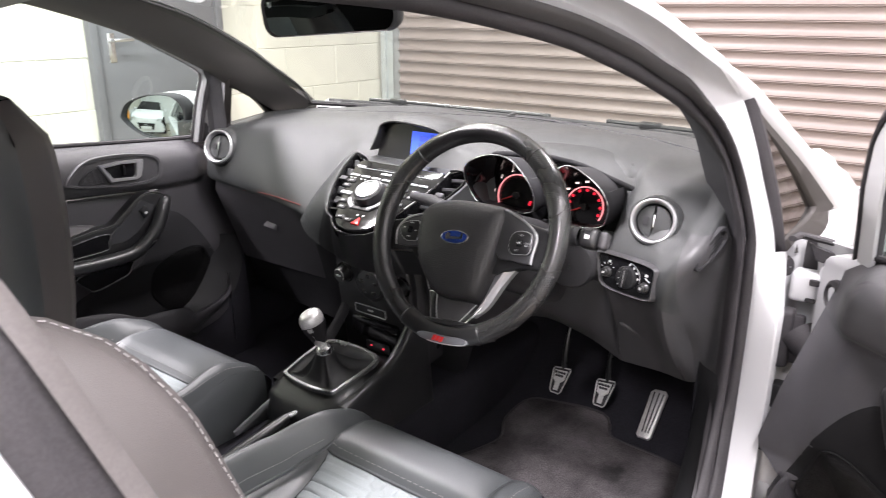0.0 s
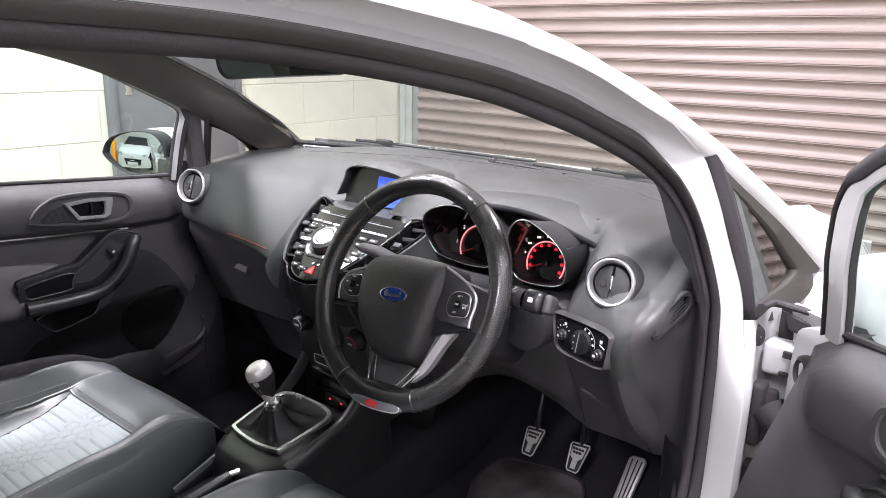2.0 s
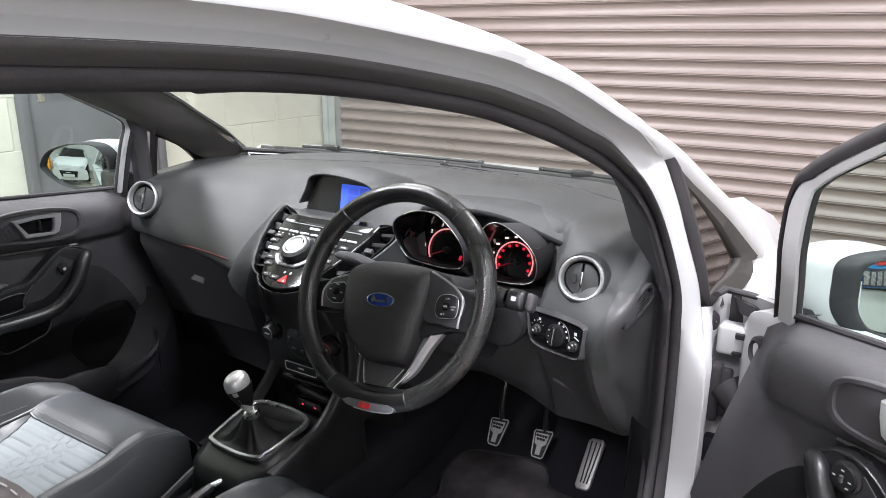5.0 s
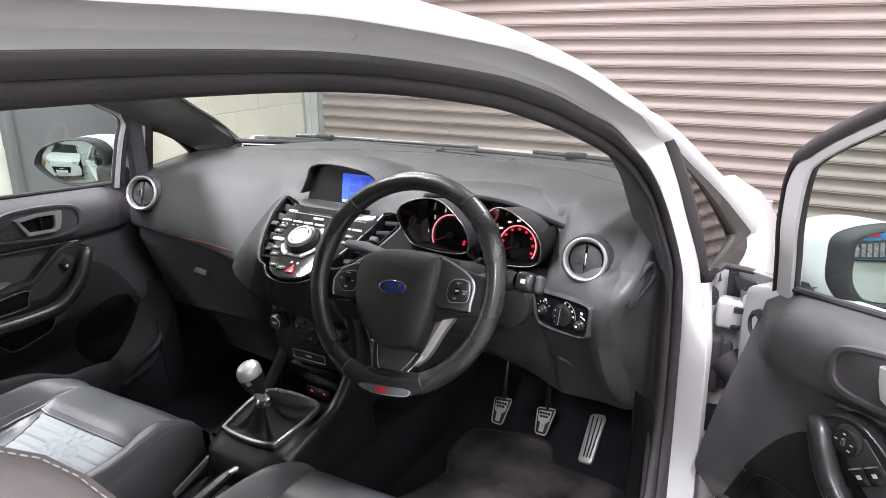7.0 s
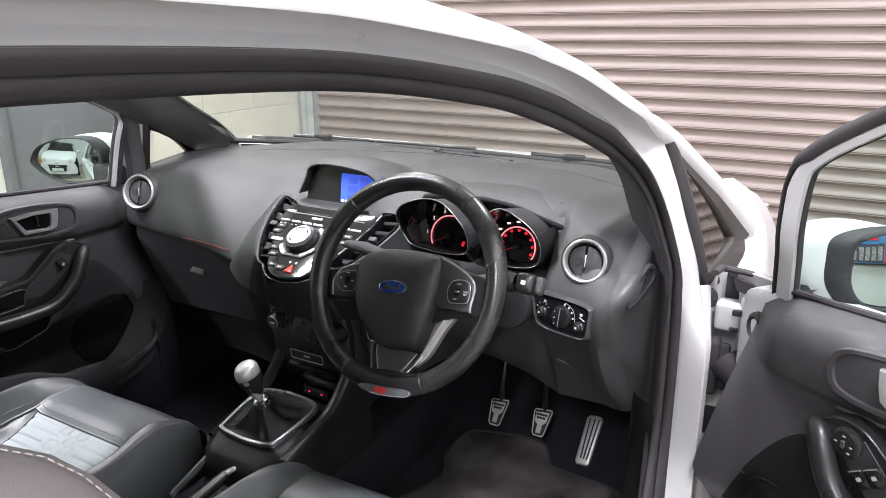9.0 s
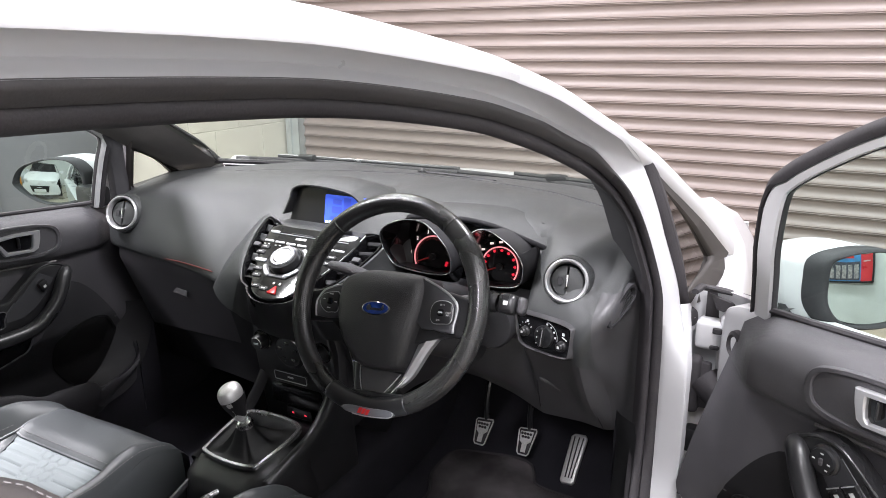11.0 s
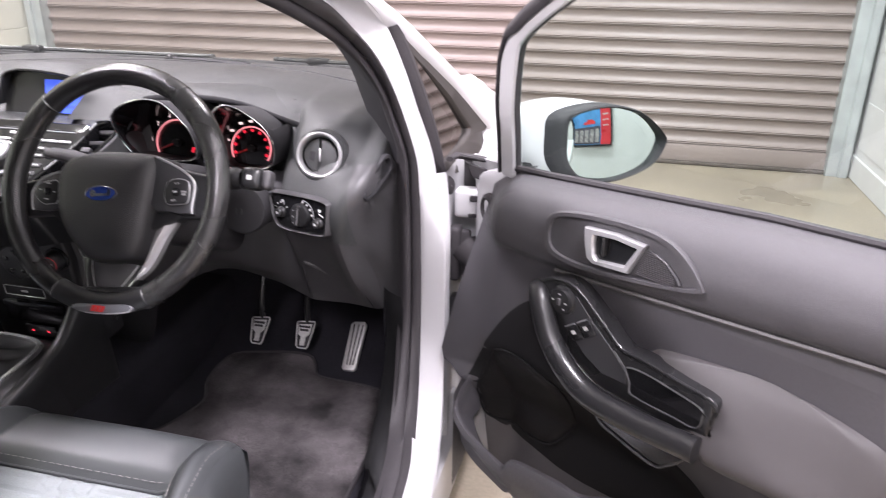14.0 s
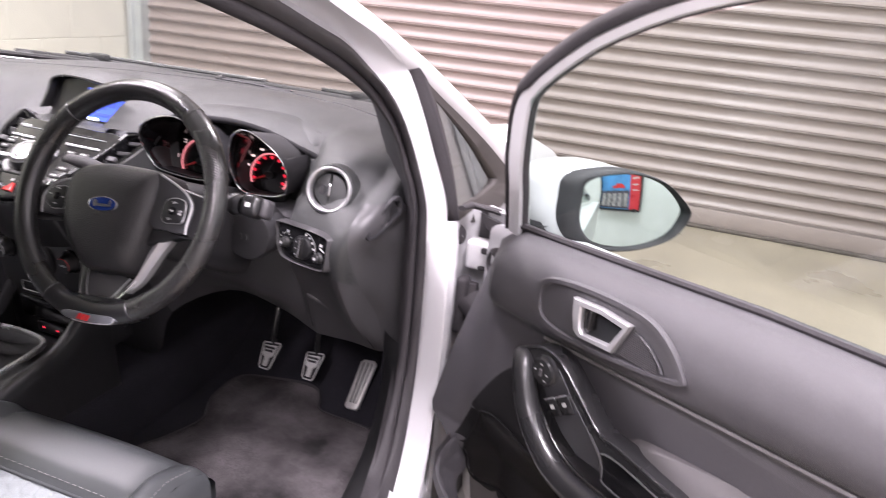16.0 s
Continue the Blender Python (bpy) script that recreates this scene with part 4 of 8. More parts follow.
# ---- centre stack ----
stack = thing("centre_stack", "gloss black centre stack with radio keys, round dial and heater knobs", "radio")
RN = V((0, -0.50, 0.866))
RM = basis((0.013, 0.1236, 0.859), (1, 0, 0), RN)       # u across, v up the slope
half = ((0.122, 0.178), (0.112, 0.115), (0.088, 0.058), (0.062, 0.005), (0.036, -0.018), (0.0, -0.026))
panel = catmull([(-u, v, 0) for u, v in half] + [(u, v, 0) for u, v in reversed(half[:-1])] + [(0.06, 0.182, 0), (0.0, 0.183, 0), (-0.06, 0.182, 0)], 4, True)
panel = [(q.x, q.y) for q in panel]
part("fascia", plate(panel, 0.035, 0.004, 3, RM @ pose(0, 0, 0.012)), PIANO, stack, "gloss black radio fascia")
dial_m = RM @ pose(-0.016, 0.078, 0.013)
knob = part("rotary_dial", lathe([(0.036, 0.0), (0.036, 0.008), (0.033, 0.016), (0.028, 0.018)], 40), SATIN, stack, "black rotary control", m=dial_m)
part("dial_ring", lathe([(0.0275, 0.017), (0.0265, 0.021), (0.022, 0.022), (0.0205, 0.019)], 40), SILVER, knob, "silver dial ring", m=dial_m)
part("dial_button", lathe([(0.020, 0.016), (0.019, 0.021), (0.012, 0.0225), (0.008, 0.0220), (0.0001, 0.0235)], 32), CHROME, knob, "silver centre button", m=dial_m)
octo = [(0.048, 0.022), (0.030, 0.042), (-0.030, 0.042), (-0.048, 0.022), (-0.048, -0.024), (-0.028, -0.046), (0.028, -0.046), (0.048, -0.024)]
octo = [(a[0] + (b[0] - a[0]) * k / 4, a[1] + (b[1] - a[1]) * k / 4) for a, b in zip(octo, octo[1:] + octo[:1]) for k in range(4)]
inner_o = [(x * 0.038 / math.hypot(x, y), y * 0.038 / math.hypot(x, y)) for x, y in octo]
part("dial_collar", ring_plate(octo, inner_o, 0.004, dial_m @ pose(0, 0, 0.002)), SATIN, knob, "black octagonal collar")
for a in (135, 225, 318, 40):
    c = [(0.052 * math.cos(radians(a + k)), 0.050 * math.sin(radians(a + k))) for k in (-22, -8, 8, 22)] + [(0.043 * math.cos(radians(a + k)), 0.041 * math.sin(radians(a + k))) for k in (22, 8, -8, -22)]
    part("collar_pad", plate(c, 0.003, 0.0008, 1, dial_m @ pose(0, 0, 0.0032)), mat("grey_silver_collar", (0.34, 0.34, 0.35), 0.35, 0.5), knob, "silver collar pad")
for k in range(4):
    part("preset_key", plate(rrect(0.025, 0.006, 0.002), 0.003, 0.001, 1, RM @ pose(-0.101 + 0.031 * k, 0.131 - 0.0006 * k, 0.0145)), SILVER, stack, "silver preset key")
    for j in (-0.006, 0.006):
        part("key_mark", plate(rrect(0.005, 0.0022, 0.0008), 0.001, 0, 1, RM @ pose(-0.101 + 0.031 * k + j, 0.121 - 0.0006 * k, 0.0130)), WHITE_PRINT, stack, "white key mark")
for k in range(3):
    part("preset_key", plate(rrect(0.025, 0.006, 0.002), 0.003, 0.001, 1, RM @ pose(0.036 + 0.028 * k, 0.131, 0.0145)), SILVER, stack, "silver preset key")
part("disc_slot", plate(rrect(0.124, 0.004, 0.001), 0.003, 0.001, 1, RM @ pose(0.004, 0.160, 0.0142)), SATIN, stack, "dark disc slot")
part("slot_line", tube([RM @ V((u, 0.1565, 0.0125)) for u in (-0.112, 0.10)], 0.0011, 6), SILVER, stack, "thin silver slot edge")
part("slot_key", plate(rrect(0.026, 0.006, 0.002), 0.002, 0.001, 1, RM @ pose(-0.104, 0.160, 0.0145)), SILVER, stack, "silver eject key")
for (u, v) in ((-0.098, 0.112), (-0.100, 0.096), (-0.074, 0.050), (-0.064, 0.032), (-0.046, 0.004), (-0.022, 0.000)):
    part("side_key", plate(rrect(0.022, 0.011, 0.003), 0.003, 0.001, 1, RM @ pose(u, v, 0.0145)), SATIN, stack)
    part("key_mark", plate(rrect(0.009, 0.0025, 0.001), 0.001, 0, 1, RM @ pose(u, v, 0.0152)), WHITE_PRINT, stack, "white key mark")
part("side_key", plate(rrect(0.032, 0.009, 0.0042), 0.003, 0.001, 2, RM @ pose(-0.084, 0.074, 0.0145)), SILVER, stack, "silver source key")
for (u, v) in ((0.055, 0.110), (0.085, 0.110), (0.060, 0.092), (0.086, 0.092), (0.070, 0.068), (0.066, 0.048), (0.055, 0.028)):
    part("side_key", plate(rrect(0.022, 0.010, 0.003), 0.003, 0.001, 1, RM @ pose(u, v, 0.0145)), SATIN, stack)
    part("key_mark", plate(rrect(0.012, 0.0025, 0.001), 0.001, 0, 1, RM @ pose(u, v, 0.0152)), WHITE_PRINT, stack, "white key mark")
for u in (-0.006, 0.010):
    part("key_mark", plate(ellipse(0.005, 0.007, 8), 0.001, 0, 1, RM @ pose(u, 0.018, 0.0132)), WHITE_PRINT, stack, "white key mark")
part("maker_plate", plate(rrect(0.028, 0.006, 0.001), 0.001, 0, 1, RM @ pose(-0.022, 0.147, 0.0132)), WHITE_PRINT, stack, "small white maker mark")
part("hazard_button", plate([(-0.011, -0.009), (0.011, -0.009), (0.0, 0.012)], 0.004, 0.0012, 2, RM @ pose(0.006, -0.001, 0.0160)), mat("hazard_red", (0.75, 0.03, 0.03), 0.35), stack, "red hazard triangle button")
# the dashboard rises to a lip round the radio and its outlets
lip_line = ((0.120, 0.196), (0.150, 0.203), (0.176, 0.206), (0.182, 0.196), (0.180, 0.155), (0.162, 0.101), (0.134, 0.050), (0.106, 0.018), (0.072, 0.004), (0.066, -0.006), (0.040, -0.025), (0.0, -0.032))
lip_left = ((0.120, 0.196), (0.142, 0.204), (0.158, 0.209), (0.167, 0.198), (0.164, 0.155), (0.147, 0.099), (0.122, 0.048), (0.096, 0.014), (0.072, 0.002), (0.066, -0.006), (0.040, -0.025), (0.0, -0.032))
lip_line = catmull([(-u, v, 0) for u, v in lip_left] + [(u, v, 0) for u, v in reversed(lip_line[:-1])], 5)
skirt = []
for q in lip_line:
    c = V((0, 0.10, 0))
    out = (q - c).normalized()
    reach = 0.30 if q.x > 0.02 and q.y > 0.02 else 1.0
    low = reach * float(np.interp(q.y, (-0.042, 0.02, 0.08), (0.15, 0.5, 1.0)))
    skirt.append([RM @ (q + V((0, 0, h)) + V((out.x, out.y * low, 0)) * o) for o, h in ((-0.005, -0.02), (-0.004, 0.002), (-0.002, 0.0075), (0.004, 0.0080), (0.024 * low, -0.002), (0.060 * low, -0.026), (0.110 * low, -0.062), (0.150 * low, -0.100))])
foot = [i for i, q in enumerate(lip_line) if q.y < 0.030]
part("stack_surround", loft(skirt[:foot[0] + 1]), DASH, stack, "soft black lip beside the radio", angle=60)
part("stack_surround", loft(skirt[foot[-1]:]), DASH, stack, "soft black lip beside the radio", angle=60)
part("stack_skirt", loft(skirt[foot[0]:foot[-1] + 1]), SATIN, stack, "black skirt under the radio", angle=60)


def slat_vent(s):
    """A leaning outlet beside the radio, with stepped blades in a black frame."""
    v = new("centre_vent")
    v.parent = stack
    m = RM @ Matrix.Translation((0, 0, -0.006))
    outer = [(s * u, w) for u, w in ((0.178, 0.202), (0.150, 0.199), (0.127, 0.188), (0.120, 0.146), (0.108, 0.104), (0.090, 0.062), (0.070, 0.022), (0.104, 0.022), (0.134, 0.054), (0.160, 0.102), (0.177, 0.156))]
    if s < 0:      # the outlet on the passenger side is the narrower one
        outer = [(-u, w) for u, w in ((0.159, 0.204), (0.142, 0.199), (0.127, 0.188), (0.120, 0.146), (0.108, 0.104), (0.090, 0.062), (0.070, 0.022), (0.092, 0.020), (0.117, 0.052), (0.141, 0.100), (0.157, 0.156))]
    cu, cv = s * (0.136 if s > 0 else 0.122), 0.118
    inner = [(cu + (u - cu) * 0.86, cv + (w - cv) * 0.93) for u, w in outer]
    part("vent_frame", ring_plate(outer, inner, 0.03, m @ pose(0, 0, 0.016)), PIANO, v)
    part("vent_back", plate(inner, 0.004, 0, 1, m @ pose(0, 0, -0.014)), PIANO, v)
    for k in range(5):
        w = 0.180 - 0.030 * k
        lo_, hi_ = (float(np.interp(w, (0.03, 0.06, 0.104, 0.146, 0.188), c)) for c in ((0.085, 0.094, 0.112, 0.124, 0.131), (0.108, 0.132, 0.155, 0.170, 0.174) if s > 0 else (0.098, 0.117, 0.138, 0.152, 0.155)))
        part("slat", rbox(hi_ - lo_ - 0.003, 0.017 if s < 0 else 0.008, 0.008 if s < 0 else 0.006, 0.0014, 1, m @ pose(s * (lo_ + hi_) / 2, w, 0.002, 32, 0, s * 6)), TRIM_LOW if s > 0 else DASH, v)
    part("tab", rbox(0.018, 0.012, 0.008, 0.002, 2, m @ pose(s * (0.140 if s > 0 else 0.132), 0.120, 0.012)), TRIM, v)
    if s > 0:
        part("bright_edge", tube([m @ V((outer[k][0] * 0.985, outer[k][1], 0.0165)) for k in (2, 3, 4, 5)], 0.0012, 6), SILVER, v, "thin bright trim edge")
    part("vent_pad", plate(rrect(0.014, 0.010, 0.002), 0.003, 0.001, 1, m @ pose(s * (0.112 if s > 0 else 0.102), 0.052, 0.010)), TRIM_LOW, v)
    return v


slat_vent(-1)
slat_vent(1)
# display pod on top of the stack
pod = thing("display_pod", "hooded black display pod with a lit blue screen on the dashboard", "display")
lip = catmull([(-0.122, 0.318, 0.975), (-0.106, 0.326, 1.012), (-0.097, 0.329, 1.035), (-0.066, 0.327, 1.046), (-0.021, 0.325, 1.048), (0.040, 0.325, 1.043), (0.070, 0.326, 1.036), (0.090, 0.328, 1.022), (0.104, 0.330, 1.000)], 6)
prow, pin = [], []
for p in lip:
    c = V((-0.003, 0, 0.985))
    away = V((p.x - c.x, 0, p.z - c.z)).normalized()
    side = abs(away.x) > 0.75
    prow.append([p + V((0, 0.22, -0.034)) + away * 0.004, p + V((0, 0.12, -0.008)) + away * 0.010, p + V((0, 0.04, 0.003)) + away * 0.008, p + V((0, 0.008, 0)) + away * 0.004, p + V((0, -0.001, 0)) + away * 0.001])
    pin.append([p + V((0, -0.001, 0)) + away * 0.001, p - away * 0.0025 + V((0, -0.0015, 0)), p - away * 0.005 + V((0, 0.003, 0)), V((p.x * 0.93, 0.345, 0.985 + (p.z - 0.985) * 0.93))])
part("hood", loft(prow), DASH, pod, "soft black display hood", angle=50)
part("hood_lining", loft(pin), SATIN, pod, "dark inside of the hood", angle=50)
part("shelf", loft([[V((x * k, y, z)) for x in (-0.128, -0.06, 0.0, 0.066)] for k, y, z in ((0.9, 0.345, 0.960), (0.96, 0.322, 0.960), (1.0, 0.306, 0.957), (1.03, 0.296, 0.952), (1.05, 0.290, 0.944))]), DASH, pod)
SM = basis((0.0, 0.337, 0.995), (1, 0, 0), (0.0, -0.985, 0.17))
part("screen_surround", plate([(-0.115, -0.040), (0.105, -0.040), (0.092, 0.036), (0.04, 0.050), (-0.08, 0.050), (-0.100, 0.036)], 0.004, 0, 1, SM @ pose(0, 0, -0.003)), SATIN, pod)
scr = part("screen", plate(rrect(0.118, 0.064, 0.003), 0.002, 0, 1, SM @ pose(0.046, 0.001, 0)), SCREEN_BLUE, pod, "lit blue screen")
for u, v, w, h in ((0.022, 0.018, 0.024, 0.012), (0.022, 0.0, 0.028, 0.014), (0.050, 0.014, 0.020, 0.030), (0.078, -0.004, 0.024, 0.020), (0.03, -0.018, 0.05, 0.006)):
    part("screen_block", plate(rrect(w, h, 0.001), 0.001, 0, 1, SM @ pose(u, v, 0.0008)), SCREEN_DARK, scr)
for k in range(3):
    part("screen_text", plate(rrect(0.007, 0.006, 0.0005), 0.0005, 0, 1, SM @ pose(-0.006 + 0.010 * k, -0.029, 0.0008)), SCREEN_WHITE, scr)

part("dash_groove", tube([dash_point(x, 5) + V((0, 0, 0.0005)) for x in np.linspace(-0.52, 0.62, 40)], 0.0022, 6, flat=0.5), TRIM_LOW, dashboard, "groove along the dash top")
# dash-top sensor and a long demister slot
part("light_sensor", joined(lathe([(0.010, 0), (0.009, 0.006), (0.004, 0.010), (0.0001, 0.011)], 16), moved(lathe([(0.016, 0), (0.015, 0.004), (0.0001, 0.005)], 20), pose(0, 0, 0))), SATIN, dashboard, m=pose(-0.01, 0.770, 1.0135))
part("demister_slot", tube([V((0.02 + 0.22 * t, 0.74 - 0.04 * t * t, 1.0195)) for t in np.linspace(0, 1, 8)], 0.008, 6, flat=0.3), TRIM_LOW, dashboard)

# heater controls, slot, seat-heater keys and the face that carries them
CF = basis((0.0, 0.183, 0.665), (1, 0, 0), (0, -0.985, -0.12))
face = [(-0.105, 0.115), (-0.112, 0.05), (-0.110, -0.06), (-0.106, -0.16), (0.106, -0.16), (0.110, -0.06), (0.112, 0.05), (0.105, 0.115)]
part("console_face", plate(face, 0.10, 0.008, 3, CF @ pose(0, 0, 0.0)), SATIN, stack, "satin black heater panel")


def turn_knob(x, z, r, parent, mark):
    m = CF @ pose(x, z, 0.0)
    k = part("heater_knob", lathe([(r * 1.12, 0.0), (r * 1.10, 0.003), (r, 0.004), (r * 0.92, 0.020), (r * 0.80, 0.023), (0.0001, 0.023)], 30), SATIN, parent, "black heater knob", m=m)
    part("knob_rim", lathe([(r * 1.30, -0.001), (r * 1.30, 0.002), (r * 1.15, 0.0035)], 30), PIANO, k, "gloss black rim", m=m)
    part("knob_mark", rbox(r * 0.7, r * 0.22, 0.001, 0, 1, m @ pose(0, 0, 0.0235)), GALV, k)
    part("knob_scale", tube([m @ V((r * 0.78 * math.cos(a), r * 0.78 * math.sin(a), 0.0228)) for a in np.linspace(-0.6, 2.2, 14)], 0.0009, 5), mark, k)


turn_knob(-0.078, 0.056, 0.0185, stack, WHITE_PRINT)
turn_knob(0.089, 0.058, 0.0185, stack, RED)
m0 = CF @ pose(0, 0.045, 0.0)
hub = part("heater_knob", lathe([(0.042, 0), (0.041, 0.004), (0.036, 0.006), (0.034, 0.010), (0.0001, 0.011)], 36), SATIN, stack, "round heater key pad", m=m0)
part("knob_rim", lathe([(0.0435, 0), (0.043, 0.005), (0.040, 0.006)], 36), SATIN, hub, "thin black rim", m=m0)
for a in range(5):
    part("heater_key", plate(rrect(0.011, 0.008, 0.002), 0.003, 0.001, 1, m0 @ pose(0.022 * math.cos(a * 1.2566 + 0.3), 0.022 * math.sin(a * 1.2566 + 0.3), 0.0125)), PIANO, hub)
part("ashtray_slot", plate(rrect(0.090, 0.020, 0.003), 0.004, 0.001, 1, CF @ pose(-0.010, -0.025, 0.003)), TRIM_LOW, stack)
part("slot_edge", tube([CF @ V((p[0] - 0.010, p[1] - 0.025, 0.005)) for p in rrect(0.091, 0.021, 0.003, 2)], 0.0009, 5, True), SILVER, stack, "thin bright outline")
part("slot_mark", plate(rrect(0.016, 0.004, 0.001), 0.001, 0, 1, CF @ pose(-0.010, -0.025, 0.0052)), WHITE_PRINT, stack, "small white mark")
part("cubby", rbox(0.140, 0.05, 0.02, 0.008, 2, CF @ pose(0, -0.072, 0.0005)), PIANO, stack, "dark open cubby")
sw = part("seat_heater_switch", plate(rrect(0.072, 0.026, 0.005), 0.008, 0.002, 2, CF @ pose(0.006, -0.112, 0.012)), PIANO, stack, "twin seat heater keys with red lights")
for u in (-0.018, 0.018):
    part("switch_light", plate([(-0.003, -0.002), (0.003, -0.002), (0.002, 0.0015), (-0.001, 0.0028), (-0.003, 0.0005)], 0.0006, 0, 1, CF @ pose(0.006 + u, -0.112, 0.0128)), GLOW_RED, sw, "red seat symbol")


# ---- gear lever and tunnel console ----
console = thing("centre_console", "black centre console with gear lever, leather gaiter and handbrake", "console")
crow = []
for y, zt, w, zb in ((0.24, 0.515, 0.085, 0.30), (0.17, 0.535, 0.095, 0.30), (0.135, 0.556, 0.106, 0.30), (0.05, 0.548, 0.116, 0.30), (-0.01, 0.535, 0.112, 0.30), (-0.055, 0.520, 0.095, 0.30), (-0.075, 0.490, 0.075, 0.30), (-0.085, 0.45, 0.065, 0.30)):
    crow.append([V((-w - 0.015, y, zb)), V((-w - 0.006, y, zt - 0.06)), V((-w, y, zt - 0.018)), V((-w * 0.88, y, zt - 0.002)), V((-w * 0.5, y, zt)), V((w * 0.5, y, zt)), V((w * 0.88, y, zt - 0.002)), V((w, y, zt - 0.018)), V((w + 0.006, y, zt - 0.06)), V((w + 0.015, y, zb))])
part("console_body", loft([catmull(r, 2) for r in crow]), SATIN, console, angle=50)
GM = basis((-0.006, 0.048, 0.549), (1, 0, 0), (0, -0.2, 0.98))
g_out = [(p[0], p[1]) for p in catmull([V((q[0], q[1], 0)) for q in ((-0.092, -0.055), (-0.080, -0.078), (0.0, -0.086), (0.062, -0.078), (0.080, -0.058), (0.092, 0.045), (0.078, 0.085), (0.0, 0.095), (-0.078, 0.085), (-0.097, 0.045))], 4, True)]
g_out = [(x * 0.90, y * 0.90) for x, y in g_out]
g_in = [(x * 0.89, y * 0.89) for x, y in g_out]
part("gaiter_frame", ring_plate(g_out, g_in, 0.010, GM @ pose(0, 0, 0.010)), CHROME, console, "satin chrome gaiter frame")
KN = V((0.0, 0.002, 0.664))
COL = V((0.004, 0.022, 0.606))
grow = []
for k in range(9):
    t = k / 8
    ring = []
    for i, (x, y) in enumerate(g_in):
        base = GM @ V((x * 0.99, y * 0.99, 0.004))
        a = 2 * math.pi * i / len(g_in)
        top = COL + V((0.017 * math.cos(math.atan2(y, x)), 0.017 * math.sin(math.atan2(y, x)), 0))
        s = t ** 0.62
        fold = 0.006 * math.sin(5 * a + 1.2) * math.sin(math.pi * t) + 0.004 * math.sin(9 * a) * math.sin(math.pi * t)
        p = base.lerp(top, s)
        p.z = base.z + (top.z - base.z) * t ** 1.9 + fold
        ring.append(p)
    grow.append(ring)
part("gaiter", loft(grow, close_v=True), mat("black_gaiter_leather", (0.009, 0.009, 0.010), 0.5, vary=0.2, grain=0.2, bump=0.2), console, "black leather gaiter", angle=70)
ax = (KN - COL).normalized()
LM = basis(COL, (1, 0, 0), ax)
lever = new("gear_lever")
lever.parent = console
part("collar", lathe([(0.0175, -0.004), (0.0185, 0.002), (0.017, 0.010), (0.012, 0.014), (0.009, 0.015)], 28), CHROME, lever, "chrome collar ring", m=LM)
part("shaft", lathe([(0.009, 0.012), (0.0085, 0.045)], 20), SILVER, lever, m=LM)
KH = (KN - COL).length
kprof = [(r * 0.9, z) for r, z in [(0.0095, KH - 0.044), (0.013, KH - 0.038), (0.017, KH - 0.022), (0.0235, KH + 0.002), (0.0265, KH + 0.018), (0.0255, KH + 0.031), (0.018, KH + 0.040), (0.0001, KH + 0.043)]]
kb = lathe([(p.x, p.y) for p in catmull([V((r, z, 0)) for r, z in kprof], 3)], 32)
kb.transform(Matrix.Diagonal((0.92, 1.12, 1, 1)))
part("knob", kb, ALLOY, lever, "brushed alloy gear knob", m=LM)
part("knob_grip", loft([[V((r * 0.965 * math.cos(a), r * 1.165 * math.sin(a), z)) for a in np.linspace(-1.3, 1.3, 12)] for r, z in ((0.0115, KH - 0.036), (0.0162, KH - 0.020), (0.0218, KH + 0.002), (0.0245, KH + 0.018))]), SATIN, lever, "black leather grip", m=LM @ pose(0, 0, 0, 0, 0, -20))
tops = []
for gx in (-0.010, 0.0, 0.010):
    tops += [rbox(0.0012, 0.020, 0.0006, 0, 1, pose(gx, -0.008, 0)), rbox(0.003, 0.004, 0.0006, 0, 1, pose(gx, 0.005, 0)), rbox(0.003, 0.004, 0.0006, 0, 1, pose(gx, -0.021, 0))]
tops.append(rbox(0.020, 0.0012, 0.0006, 0, 1, pose(0, -0.008, 0)))
part("shift_pattern", joined(*tops), RED, lever, "red shift pattern", m=LM @ pose(0, -0.009, KH + 0.0360, 24, 0, 0) @ Matrix.Scale(0.72, 4))
# cheeks that sweep from the stack down to the tunnel
for s in (-1, 1):
    cheek = catmull([V((0, 0.186, 0.800)), V((0, 0.192, 0.750)), V((0, 0.197, 0.700)), V((0, 0.196, 0.655)), V((0, 0.160, 0.606)), V((0, 0.110, 0.568)), V((0, 0.040, 0.548)), V((0, -0.030, 0.530))], 5)
    # The left cheek is a darker copy of the right, with shade in its colour.
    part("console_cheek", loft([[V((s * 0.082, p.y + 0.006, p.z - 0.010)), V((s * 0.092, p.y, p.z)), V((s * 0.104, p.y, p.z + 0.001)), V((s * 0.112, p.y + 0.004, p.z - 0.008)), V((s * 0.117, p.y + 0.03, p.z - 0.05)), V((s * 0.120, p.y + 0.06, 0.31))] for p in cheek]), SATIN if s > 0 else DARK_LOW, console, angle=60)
# rear tunnel, handbrake and cup recess
trow = []
for y, zt, w in ((-0.07, 0.470, 0.080), (-0.13, 0.440, 0.080), (-0.35, 0.425, 0.082), (-0.60, 0.44, 0.085), (-0.9, 0.46, 0.085)):
    trow.append([V((-w - 0.02, y, 0.30)), V((-w, y, zt - 0.02)), V((-w + 0.012, y, zt)), V((w - 0.012, y, zt)), V((w, y, zt - 0.02)), V((w + 0.02, y, 0.30))])
part("tunnel_cover", loft(trow), SATIN, console)
part("tunnel_carpet", rbox(0.26, 1.5, 0.20, 0.04, 3, pose(0, 0.15, 0.34)), CARPET, car)
hb0, hb1 = V((-0.006, -0.40, 0.440)), V((0.0, -0.088, 0.497))
